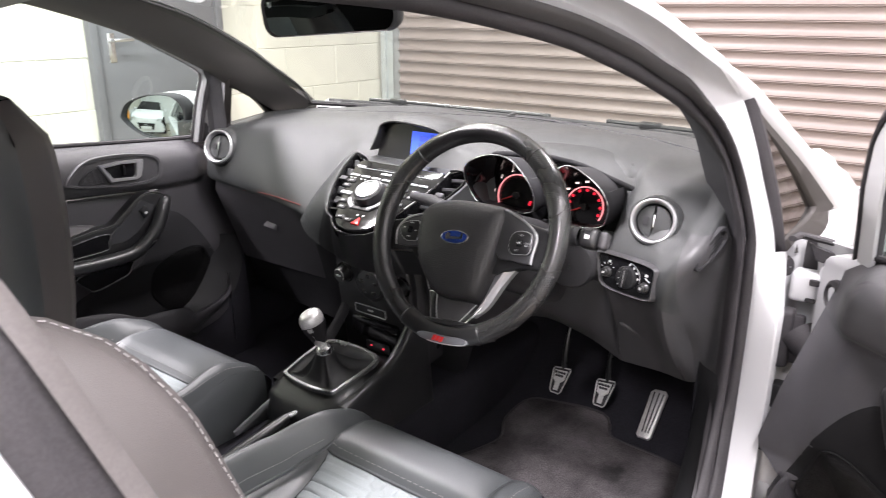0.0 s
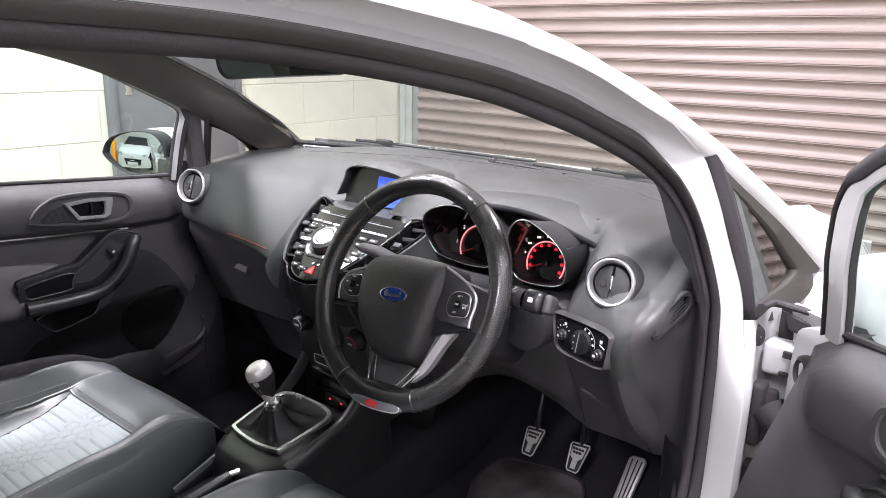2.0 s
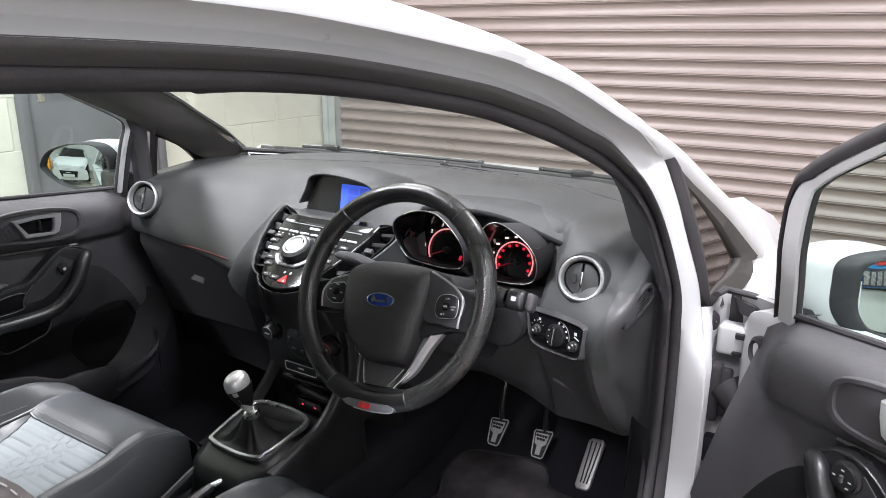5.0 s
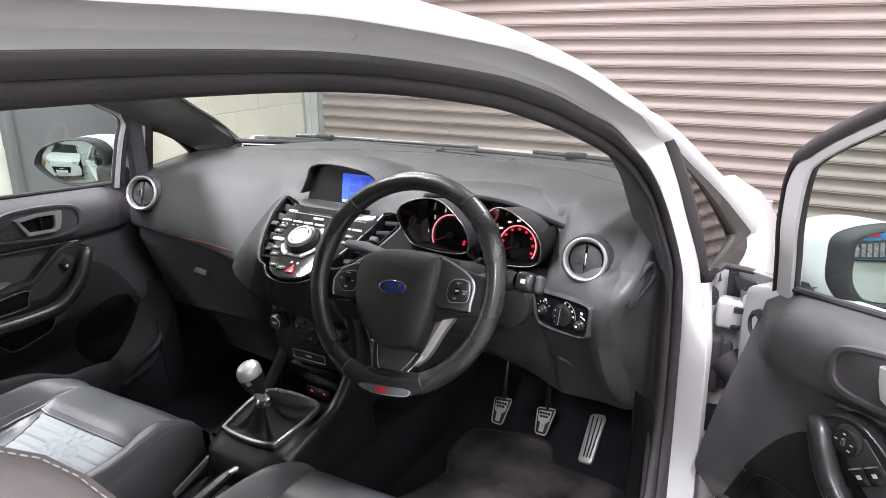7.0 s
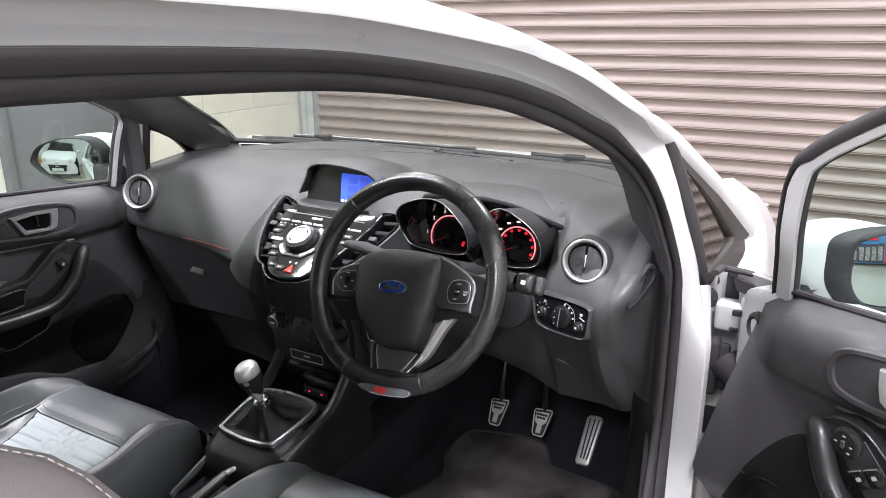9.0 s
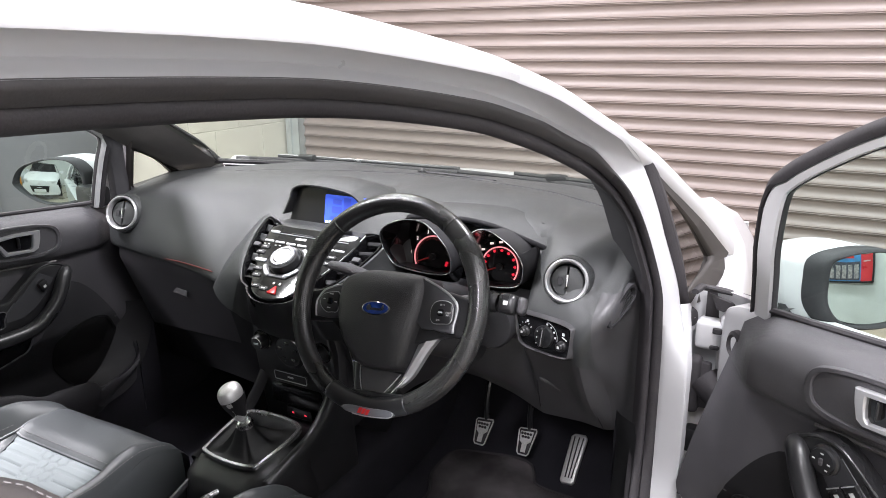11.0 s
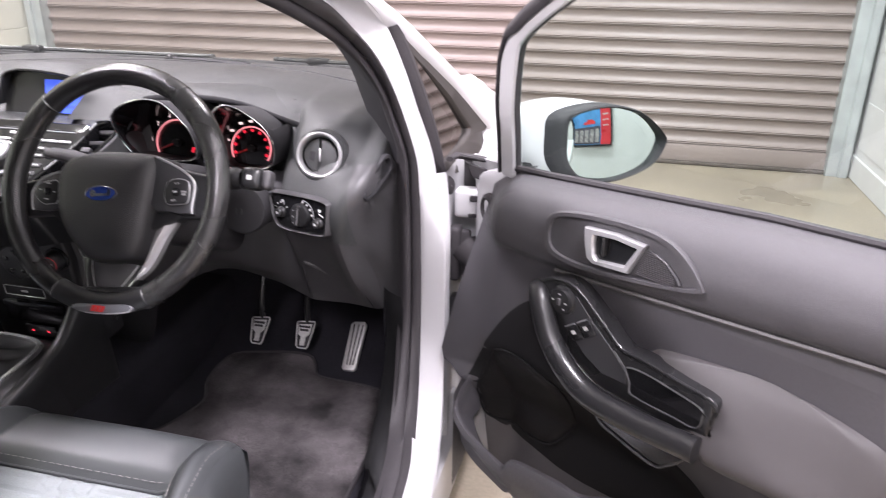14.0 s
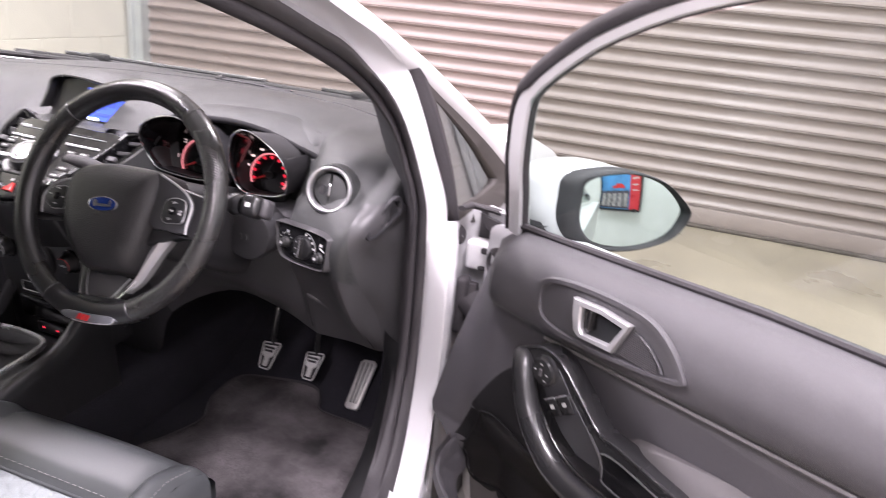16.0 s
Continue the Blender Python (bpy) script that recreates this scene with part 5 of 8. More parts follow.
hand_brake = part("handbrake", tube([hb0, hb0.lerp(hb1, 0.4) + V((0, 0, 0.006)), hb0.lerp(hb1, 0.93), hb1], [0.014, 0.014, 0.012, 0.010], 14), SATIN, console, "slim black handbrake lever")
part("release_button", tube([hb1, hb1 + V((0.002, 0.030, -0.001))], [0.009, 0.008], 14), CHROME, hand_brake, "chrome release button")
buckle = part("belt_buckle", rbox(0.020, 0.060, 0.030, 0.005, 2, pose(-0.016, -0.190, 0.452, 14, 0, 0)), SATIN, console, "black belt buckle")
part("buckle_cap", rbox(0.017, 0.014, 0.012, 0.003, 2, pose(-0.018, -0.172, 0.462, 14, 0, 0)), CHROME, buckle, "bright buckle cap")
part("trim_strip", rbox(0.006, 0.122, 0.014, 0.002, 2, pose(-0.083, -0.100, 0.481, 18.5, 0, 0)), DOORGREY, console, "grey strip beside the tunnel")


# ---- steering wheel, stalks and light switches ----
WC = V((0.357, 0.025, 0.931))
W0 = basis(WC, (1, 0, 0), (0, -0.906, 0.423))
WM = W0 @ pose(0, 0, 0, 0, 0, 6)          # the wheel stands turned by six degrees
wheel = thing("steering_wheel", "black leather three-spoke steering wheel with silver spoke trims", "steering wheel")
RR = 0.1755


def rim_arc(a0, a1, r, n=24, flat=0.95):
    pts = [V((RR * math.cos(a), RR * math.sin(a), 0)) for a in np.linspace(radians(a0), radians(a1), n)]
    bm = tube(pts, r, 18, flat=flat, up=(0, 0, 1))
    uv = bm.loops.layers.uv.new("lengths")
    bm.verts.index_update()
    step = RR * abs(radians(a1 - a0)) / (n - 1)
    for f in bm.faces:
        if len(f.verts) != 4:
            continue
        ids = [l.vert.index for l in f.loops]
        wraps = {0, 17} <= {k % 18 for k in ids}
        for l, k in zip(f.loops, ids):
            j = k % 18
            l[uv].uv = (k // 18 * step, (18 if wraps and j == 0 else j) * 0.106 / 18)
    return bm


def grip(a):
    """The rim swells at the thumb rests and is slimmest at the top."""
    return 0.0168 + 0.0016 * math.exp(-((a - 28) / 22) ** 2) + 0.0016 * math.exp(-((a - 152) / 22) ** 2)


for a0, a1, mt, lb in ((50, 130, LEATHER_WHEEL, "smooth leather rim"), (-68, 50, PERFORATED, "perforated leather rim"), (130, 196, PERFORATED, "perforated leather rim"),
                       (196, 241, LEATHER_WHEEL, "smooth leather rim"), (241, 292, SATIN, "satin black lower rim")):
    part("rim_section", rim_arc(a0, a1, [grip(a) for a in np.linspace(a0, a1, 24)]), mt, wheel, lb, m=WM, angle=60)
for a in (50, 130, 241, -68):
    c = V((RR * math.cos(radians(a)), RR * math.sin(radians(a)), 0))
    t = V((-math.sin(radians(a)), math.cos(radians(a)), 0))
    part("rim_seam", lathe([(grip(a) - 0.0005, -0.0012), (grip(a) + 0.0006, 0.0), (grip(a) - 0.0005, 0.0012)], 22), SATIN, wheel, m=WM @ basis(c, (0, 0, 1), t))
# hub pad: domed shield
HUB_O = ((-0.092, 0.025), (-0.077, 0.040), (-0.049, 0.0505), (-0.0145, 0.0555), (0.0256, 0.057), (0.056, 0.0565), (0.069, 0.053), (0.0758, 0.043), (0.0778, 0.026), (0.0769, -0.003), (0.0718, -0.0425), (0.0656, -0.077), (0.0575, -0.0985), (0.0429, -0.1088), (0.0044, -0.1150), (-0.0191, -0.1155), (-0.0349, -0.1095), (-0.0555, -0.091), (-0.0735, -0.0694), (-0.0871, -0.0412), (-0.0936, -0.0115), (-0.0939, 0.009))
hub_o = catmull([V((*p, 0)) for p in HUB_O], 3, True)
hr = []
for s, z in ((1.0, -0.060), (1.0, -0.024), (0.998, -0.010), (0.985, -0.002), (0.955, 0.006), (0.90, 0.0125), (0.80, 0.018), (0.60, 0.0222), (0.3, 0.0245), (0.02, 0.025)):
    hr.append([V((-0.008 + (p.x + 0.008) * s, -0.028 + (p.y + 0.028) * s, z - 0.10 * max(0.0, -0.06 - p.y) * s)) for p in hub_o])
HUB_PAD = cells(mat("hub_pad_leather", (0.024, 0.0235, 0.025), 0.40, vary=0.06), 380, 0.4, 0.0006, low=0, high=0.3)
part("hub_pad", loft(hr, close_v=True), HUB_PAD, wheel, "grained black hub pad", m=W0, angle=50)
em = W0 @ pose(0.0, -0.0125, 0.0262, 0, 0, 6)
badge = part("maker_badge", plate(ellipse(0.055, 0.0245, 40), 0.005, 0.0015, 2, em), CHROME, wheel, "chrome-edged oval badge")
part("badge_field", plate(ellipse(0.0505, 0.0205, 40), 0.002, 0.0005, 1, em @ pose(0, 0, 0.0008)), BLUE_BADGE, badge, "blue oval field")
part("badge_mark", joined(plate(ellipse(0.034, 0.0042, 20), 0.0006, 0, 1, em @ pose(0.001, -0.002, 0.0022)), plate(ellipse(0.009, 0.011, 16), 0.0006, 0, 1, em @ pose(-0.012, 0.0005, 0.0022)), plate(ellipse(0.004, 0.011, 12), 0.0006, 0, 1, em @ pose(0.015, 0.001, 0.0022, 0, 0, -12))), CHROME, badge, "silver scroll mark")
for u in (-0.042, 0.040):
    part("pad_mark", plate(rrect(0.010, 0.0012, 0.0005), 0.0006, 0, 1, W0 @ pose(u, -0.010, 0.0225, 0, 0.3 * u, 0)), SATIN, wheel, "small moulded mark")
# spokes: two with switches, a split lower one
SPOKE_TRIM = mat("dark_silver_trim", (0.075, 0.075, 0.080), 0.34, 0.5)
SPOKES = {
    1: dict(body=((0.055, 0.044), (0.110, 0.038), (0.168, 0.030), (0.170, -0.034), (0.120, -0.036), (0.060, -0.062)),
            trim=((0.066, 0.053), (0.095, 0.0435), (0.118, 0.034), (0.1336, 0.0234), (0.1406, 0.0106), (0.1392, -0.0176), (0.1401, -0.0284), (0.120, -0.0305), (0.1033, -0.0286), (0.083, -0.031), (0.070, -0.020)),
            edge=((0.072, 0.0505), (0.095, 0.0435), (0.118, 0.034), (0.1336, 0.0234), (0.1406, 0.0106), (0.1392, -0.0176), (0.1401, -0.0284)), lift=0.006,
            pad=((0.0982, 0.005), (0.1041, 0.0163), (0.1189, 0.0205), (0.1332, 0.0173), (0.1375, 0.0043), (0.1360, -0.0126), (0.122, -0.0165), (0.1067, -0.0179), (0.0995, -0.0098)), up=0.0165),
    -1: dict(body=((-0.070, 0.030), (-0.120, 0.012), (-0.172, -0.004), (-0.166, -0.058), (-0.110, -0.050), (-0.072, -0.075)),
             trim=((-0.078, 0.030), (-0.0908, 0.0186), (-0.110, 0.012), (-0.1283, 0.0025), (-0.1411, -0.0172), (-0.1395, -0.034), (-0.136, -0.0454), (-0.115, -0.0455), (-0.0915, -0.0409), (-0.080, -0.030)),
             edge=((-0.0908, 0.0186), (-0.110, 0.012), (-0.1283, 0.0025), (-0.1411, -0.0172), (-0.1395, -0.034), (-0.136, -0.0454)), lift=0.000,
             pad=((-0.1275, -0.009), (-0.1173, -0.0021), (-0.104, 0.0012), (-0.0940, 0.0022), (-0.0890, -0.0077), (-0.0890, -0.0300), (-0.100, -0.0335), (-0.1123, -0.0346), (-0.1265, -0.0244)), up=0.0085),
}
for s, q in SPOKES.items():
    sp = new("spoke")
    sp.parent = wheel
    part("spoke_body", plate(q["body"], 0.022, 0.006, 3, W0 @ pose(0, 0, q["lift"] - 0.012)), SATIN, sp)
    part("spoke_trim", plate(q["trim"], 0.010, 0.003, 2, W0 @ pose(0, 0, q["lift"])), SPOKE_TRIM, sp, "dark silver spoke trim")
    part("trim_edge", tube([W0 @ V((p.x, p.y, q["lift"] - 0.001)) for p in catmull([V((*p, 0)) for p in q["edge"]], 4)], 0.0020, 7), SILVER, sp, "bright silver trim edge")
    k = [(p.x, p.y) for p in catmull([V((*p, 0)) for p in q["pad"]], 4, True)]
    part("switch_pad", plate(k, 0.014, 0.0025, 2, W0 @ pose(0, 0, q["up"])), SATIN, sp, "black switch pad")
    part("switch_edge", tube([W0 @ V((p[0], p[1], q["up"] - 0.003)) for p in k], 0.0010, 6, True), SILVER, sp, "thin bright outline")
    cu, cv = sum(p[0] for p in k) / len(k), sum(p[1] for p in k) / len(k)
    part("switch_key", plate(rrect(0.011, 0.011, 0.003), 0.004, 0.0012, 2, W0 @ pose(cu, cv, q["up"] + 0.0022, 0, 0, 6)), PIANO, sp, "square centre key")
    if s > 0:
        for text, u, v in (("SET+", 0.001, 0.0125), ("SET-", -0.002, -0.0125), ("ON", 0.0, 0.0), ("CAN", 0.0135, 0.0015), ("RES", 0.0135, -0.0025)):
            words(text, 0.0042, WHITE_PRINT, sp, W0 @ pose(cu + u, cv + v, q["up"] + (0.0026 if text == "ON" else 0.0004), 0, 0, 6), "switch_lettering", 0.0002)
    else:
        for u, v, w in ((0.0, 0.0125, 0.008), (0.012, 0.0, 0.005), (-0.013, 0.002, 0.004), (0.0, -0.012, 0.007)):
            part("switch_mark", plate(rrect(w, 0.0020, 0.0006), 0.0005, 0, 1, W0 @ pose(cu + u, cv + v, q["up"] + 0.0004)), WHITE_PRINT, sp)
    if s > 0:       # folded bright blade running down to the lower spoke
        left = catmull([(0.079, -0.034, -0.020), (0.064, -0.068, -0.022), (0.0545, -0.106, -0.024), (0.045, -0.1325, -0.018)], 5)
        ridge = catmull([(0.094, -0.038, -0.009), (0.077, -0.073, -0.011), (0.0605, -0.110, -0.014), (0.0475, -0.1345, -0.013)], 5)
        right = catmull([(0.106, -0.041, -0.016), (0.090, -0.068, -0.018), (0.0695, -0.112, -0.020), (0.051, -0.1355, -0.016)], 5)
        part("spoke_blade", loft([[a + V((0, 0, -0.012)), a, a.lerp(b, 0.45) + V((0, 0, 0.0006)), b, b.lerp(c, 0.5) + V((0, 0, -0.0015)), c, c + V((0, 0, -0.012))] for a, b, c in zip(left, ridge, right)]), SILVER, sp, "bright silver spoke blade", m=W0, angle=20)
    else:
        part("spoke_line", tube([W0 @ p for p in catmull([(-0.090, -0.041, -0.008), (-0.0765, -0.070, -0.016), (-0.058, -0.109, -0.026)], 5)], 0.0011, 6), SILVER, sp, "thin bright line")
v_out = catmull([(-0.0571, -0.1103, -0.028), (-0.0440, -0.128, -0.019), (-0.0350, -0.1440, -0.013), (-0.0268, -0.1605, -0.011), (-0.0142, -0.1715, -0.011), (0.0037, -0.1728, -0.011), (0.0274, -0.165, -0.011), (0.0472, -0.1384, -0.013), (0.0600, -0.1150, -0.018)], 4)
v_in = catmull([(-0.0360, -0.1110, -0.022), (-0.0300, -0.128, -0.018), (-0.0225, -0.1430, -0.014), (-0.0160, -0.1530, -0.012), (-0.0070, -0.1585, -0.012), (0.0060, -0.1585, -0.012), (0.0220, -0.1540, -0.012), (0.0360, -0.1360, -0.014), (0.0490, -0.1130, -0.018)], 4)
lowp = part("lower_spoke", loft([[a + V((0, 0, -0.012)), a, a.lerp(b, 0.3) + V((0, 0, 0.0025)), a.lerp(b, 0.75) + V((0, 0, 0.0015)), b, b + V((0, 0, -0.006))] for a, b in zip(v_out, v_in)]), SATIN, wheel, "black lower spoke frame", m=W0, angle=50)
part("bright_edge", tube([W0 @ p for p in v_out], 0.0019, 8), CHROME, lowp, "bright outer line")
part("inner_edge", tube([W0 @ (p + V((0, 0, 0.0005))) for p in v_in], 0.0011, 8), SILVER, lowp, "fine inner line")
part("leg_cap", tube([W0 @ v_out[0], W0 @ (v_in[0] + V((0.002, 0, 0)))], 0.0014, 6), CHROME, lowp, "bright leg end")
part("spoke_insert", loft([[p + V((0, 0, -0.003)) for p in v_in[:17]], [p + V((0, 0, -0.002)) for p in reversed(v_in[16:])]]), TRIM, lowp, "grained black insert", m=W0)
part("spoke_foot", plate([(-0.060, -0.150), (0.062, -0.150), (0.080, -0.172), (0.05, -0.184), (-0.05, -0.184), (-0.080, -0.172)], 0.02, 0.006, 2, WM @ pose(0, 0, -0.004)), SATIN, wheel)
bp = [(p.x, p.y) for p in catmull([V((*q, 0)) for q in ((-0.0312, -0.1836), (-0.024, -0.1795), (-0.0116, -0.1771), (0.0228, -0.1752), (0.0535, -0.1718), (0.0665, -0.1735), (0.0680, -0.1785), (0.0586, -0.1838), (0.0205, -0.1896), (-0.0141, -0.1902), (-0.0278, -0.1876))], 4, True)]
bm_ = W0 @ pose(0, 0, 0.0172)
sport = part("sport_badge", plate(bp, 0.010, 0.002, 2, bm_), mat("grey_badge_plate", (0.15, 0.155, 0.17), 0.35, 0.4), wheel, "grey badge plate")
part("badge_letters", joined(*[plate([(u, -0.1878), (u + 0.0062, -0.1868), (u + 0.0088, -0.1775), (u + 0.0026, -0.1785)], 0.001, 0, 1, bm_ @ pose(0, 0, 0.0008)) for u in (0.002, 0.0095, 0.017)]), RED, sport, "red sport letters drawn as bars")
part("badge_edge", tube([bm_ @ V((p[0], p[1], -0.0005)) for p in bp[20:36]], 0.0009, 5), SILVER, sport, "bright end line")

# column shroud, stalks
column = thing("steering_column", "black plastic steering column shroud with two stalks", "steering column")
sh = []
for d, w, h in ((-0.035, 0.066, 0.052), (-0.06, 0.078, 0.062), (-0.12, 0.085, 0.068), (-0.20, 0.080, 0.070), (-0.28, 0.07, 0.07)):
    sh.append([V((p[0], p[1] - 0.006, d)) for p in rrect(w * 2, h * 2, 0.03, 5)])
CM = basis((0.372, 0.005, 0.940), (1, 0, 0), (0, -0.906, 0.423))
part("column_shroud", loft(sh, close_v=True, cap=True), TRIM_LOW, column, m=CM @ pose(-0.010, 0, -0.030), angle=50)
part("lower_shroud", moved(lathe([(0.048, 0), (0.047, 0.050), (0.043, 0.058), (0.038, 0.060), (0.0001, 0.061)], 36), basis((0.463, 0.258, 0.845), (1, 0, 0), (0.10, -1, 0.05))), TRIM_LOW, column, "round column cover")
part("cover_mark", joined(*[rbox(0.003, 0.002, 0.010, 0.0005, 1, pose(0.466 + u, 0.197, 0.845)) for u in (-0.005, 0.005)]), SATIN, column, "two small slots")
part("indicator_stalk", tube([CM @ V(p) for p in ((-0.06, 0.034, -0.085), (-0.105, 0.044, -0.078), (-0.145, 0.050, -0.072), (-0.180, 0.052, -0.070))], [0.011, 0.015, 0.017, 0.012], 14, flat=0.6), TRIM, column, "black indicator stalk")
ws = part("wiper_stalk", tube([CM @ V(p) for p in ((0.07, 0.024, -0.095), (0.115, 0.032, -0.085), (0.15, 0.036, -0.078))], [0.010, 0.012, 0.014], 12), TRIM, column, "black wiper stalk")
AX = CM @ pose(0.150, 0.037, -0.078, 0, 90, 0)
part("stalk_barrel", lathe([(0.012, -0.004), (0.0165, 0.000), (0.0170, 0.010), (0.0155, 0.014), (0.0150, 0.018)], 28), SATIN, ws, "ribbed rotary collar", m=AX)
tagged(part("barrel_ribs", joined(*[rbox(0.0014, 0.0016, 0.008, 0, 1, pose(0.0172 * math.cos(a), 0.0172 * math.sin(a), 0.005, 0, 0, math.degrees(a))) for a in np.linspace(0, 6.11, 36)]), SATIN, ws, m=AX), kind="stuff")
part("stalk_end", rbox(0.032, 0.034, 0.036, 0.009, 3, CM @ pose(0.186, 0.038, -0.078, 0, 8, 0)), SATIN, ws)
part("stalk_cap", rbox(0.014, 0.030, 0.030, 0.008, 3, CM @ pose(0.209, 0.038, -0.080, 0, 8, 0)), TRIM, ws)
part("stalk_mark", plate(rrect(0.008, 0.007, 0.001), 0.0005, 0, 1, CM @ pose(0.187, 0.038, -0.0592, 0, 8, 0)), WHITE_PRINT, ws, "white wiper symbol")

LMX = basis((0.576, 0.211, 0.842), (0.965, -0.26, 0), (-0.26, -0.955, 0.12))
lights = thing("light_switch", "black headlight switch panel with a rotary knob in the dashboard", "switch")
lo_ = [(p.x, p.y) for p in catmull([V(q) for q in ((-0.066, 0.030, 0), (-0.030, 0.0335, 0), (0.026, 0.0335, 0), (0.052, 0.030, 0), (0.056, 0.022, 0), (0.0555, 0.0, 0), (0.0535, -0.019, 0), (0.046, -0.0245, 0), (0.0229, -0.0265, 0), (-0.0217, -0.0265, 0), (-0.0460, -0.0225, 0), (-0.056, -0.010, 0), (-0.062, 0.008, 0))], 3, True)]
part("switch_plate", plate(lo_, 0.03, 0.002, 2, LMX), PIANO, lights, "gloss black switch plate")
part("switch_rim", loft([[LMX @ V((p[0] * k, p[1] * k - (0.001 if p[1] < 0 else 0), h)) for p in lo_] for k, h in ((0.985, -0.001), (1.0, 0.004), (1.035, 0.005), (1.075, 0.002), (1.12, -0.012))], close_v=True), KNEE, lights, "raised moulded rim", angle=60)
kn = part("rotary_knob", lathe([(0.0205, 0), (0.0205, 0.003), (0.0190, 0.006), (0.0178, 0.0065), (0.0001, 0.0075)], 32), SATIN, lights, "round headlight switch", m=LMX @ pose(0.0, 0.002, 0.0))
part("knob_grip", rbox(0.0080, 0.036, 0.009, 0.003, 3, LMX @ pose(0.0, 0.002, 0.010, 0, 0, -4)), SATIN, kn, "raised finger grip")
part("knob_line", rbox(0.0010, 0.030, 0.0006, 0, 1, LMX @ pose(0.0030, 0.002, 0.0147, 0, 0, -4)), SILVER, kn, "thin bright grip line")
for u, v in ((-0.043, 0.001), (0.039, -0.006)):
    small = part("small_knob", lathe([(0.0098, 0), (0.0095, 0.003), (0.0078, 0.005), (0.0075, 0.010), (0.0060, 0.012), (0.0001, 0.012)], 22), SATIN, lights, m=LMX @ pose(u, v, 0.0))
    part("knob_mark", rbox(0.0045, 0.0040, 0.0006, 0, 1, LMX @ pose(u, v, 0.0124)), WHITE_PRINT, small)
for k in range(5):
    a = radians(155 - 30 * k)
    part("switch_mark", rbox(0.0012, 0.0034, 0.0005, 0, 1, LMX @ pose(-0.043 + 0.0145 * math.cos(a), 0.003 + 0.0145 * math.sin(a), 0.0006, 0, 0, math.degrees(a) - 90)), WHITE_PRINT, lights)
part("switch_arc", tube([LMX @ V((0.001 + 0.027 * math.cos(a), 0.002 + 0.027 * math.sin(a), 0.0004)) for a in np.linspace(radians(84), radians(-6), 14)], 0.0006, 5), SILVER, lights, "thin printed arc")
for k in range(4):
    a = radians(82 - 25 * k)
    part("switch_mark", plate(ellipse(0.0042, 0.0042, 10), 0.0005, 0, 1, LMX @ pose(0.0235 * math.cos(a), 0.002 + 0.0235 * math.sin(a), 0.0006)), WHITE_PRINT, lights)
for k in range(3):
    part("knob_dot", plate(ellipse(0.0026, 0.0026, 8), 0.0005, 0, 1, LMX @ pose(-0.0115, 0.010 - 0.011 * k, 0.0080)), WHITE_PRINT, lights)
part("switch_mark", rbox(0.0050, 0.0045, 0.0005, 0, 1, LMX @ pose(-0.040, 0.021, 0.0006)), WHITE_PRINT, lights)
part("switch_mark", rbox(0.0055, 0.0050, 0.0005, 0, 1, LMX @ pose(0.040, 0.016, 0.0006)), WHITE_PRINT, lights)
part("switch_mark", rbox(0.012, 0.0022, 0.0005, 0, 1, LMX @ pose(0.043, 0.0085, 0.0006, 0, 0, -24)), WHITE_PRINT, lights)
# side demister outlet in the end of the dash
SD = basis((0.6965, 0.268, 0.9060), (-0.03, -0.88, -0.47), (0.955, -0.28, 0.08))
demist = new("side_vent")
demist.parent = dashboard
so = [(q.x, q.y) for q in catmull([V((*p, 0)) for p in ((-0.050, -0.008), (-0.046, 0.014), (-0.018, 0.018), (0.030, 0.014), (0.052, 0.006), (0.050, -0.006), (0.012, -0.015), (-0.030, -0.018))], 3, True)]
part("vent_frame", ring_plate(so, [(x * 0.84 + 0.001, y * 0.72) for x, y in so], 0.016, SD @ pose(0, 0, 0.006)), TRIM_LOW, demist)
part("vent_back", plate([(x * 0.88, y * 0.78) for x, y in so], 0.004, 0, 1, SD @ pose(0, 0, -0.002)), PIANO, demist)
for k in range(4):
    part("slat", rbox(0.070 - 0.004 * k, 0.0022, 0.008, 0.0005, 1, SD @ pose(0.002 - 0.002 * k, -0.0085 + 0.0056 * k, 0.001, 24, 0, -3)), SATIN, demist)


def both_in(name, make, material):
    """The same lining on both sides of the cabin."""
    for s in (1, -1):
        b = make()
        if s < 0:
            mirrored_x(b)
        part(name, b, material, car, angle=60)


# ---- pedals, floor, mats ----
pedals = thing("pedals", "three brushed alloy sport pedals in the driver footwell", "pedals")


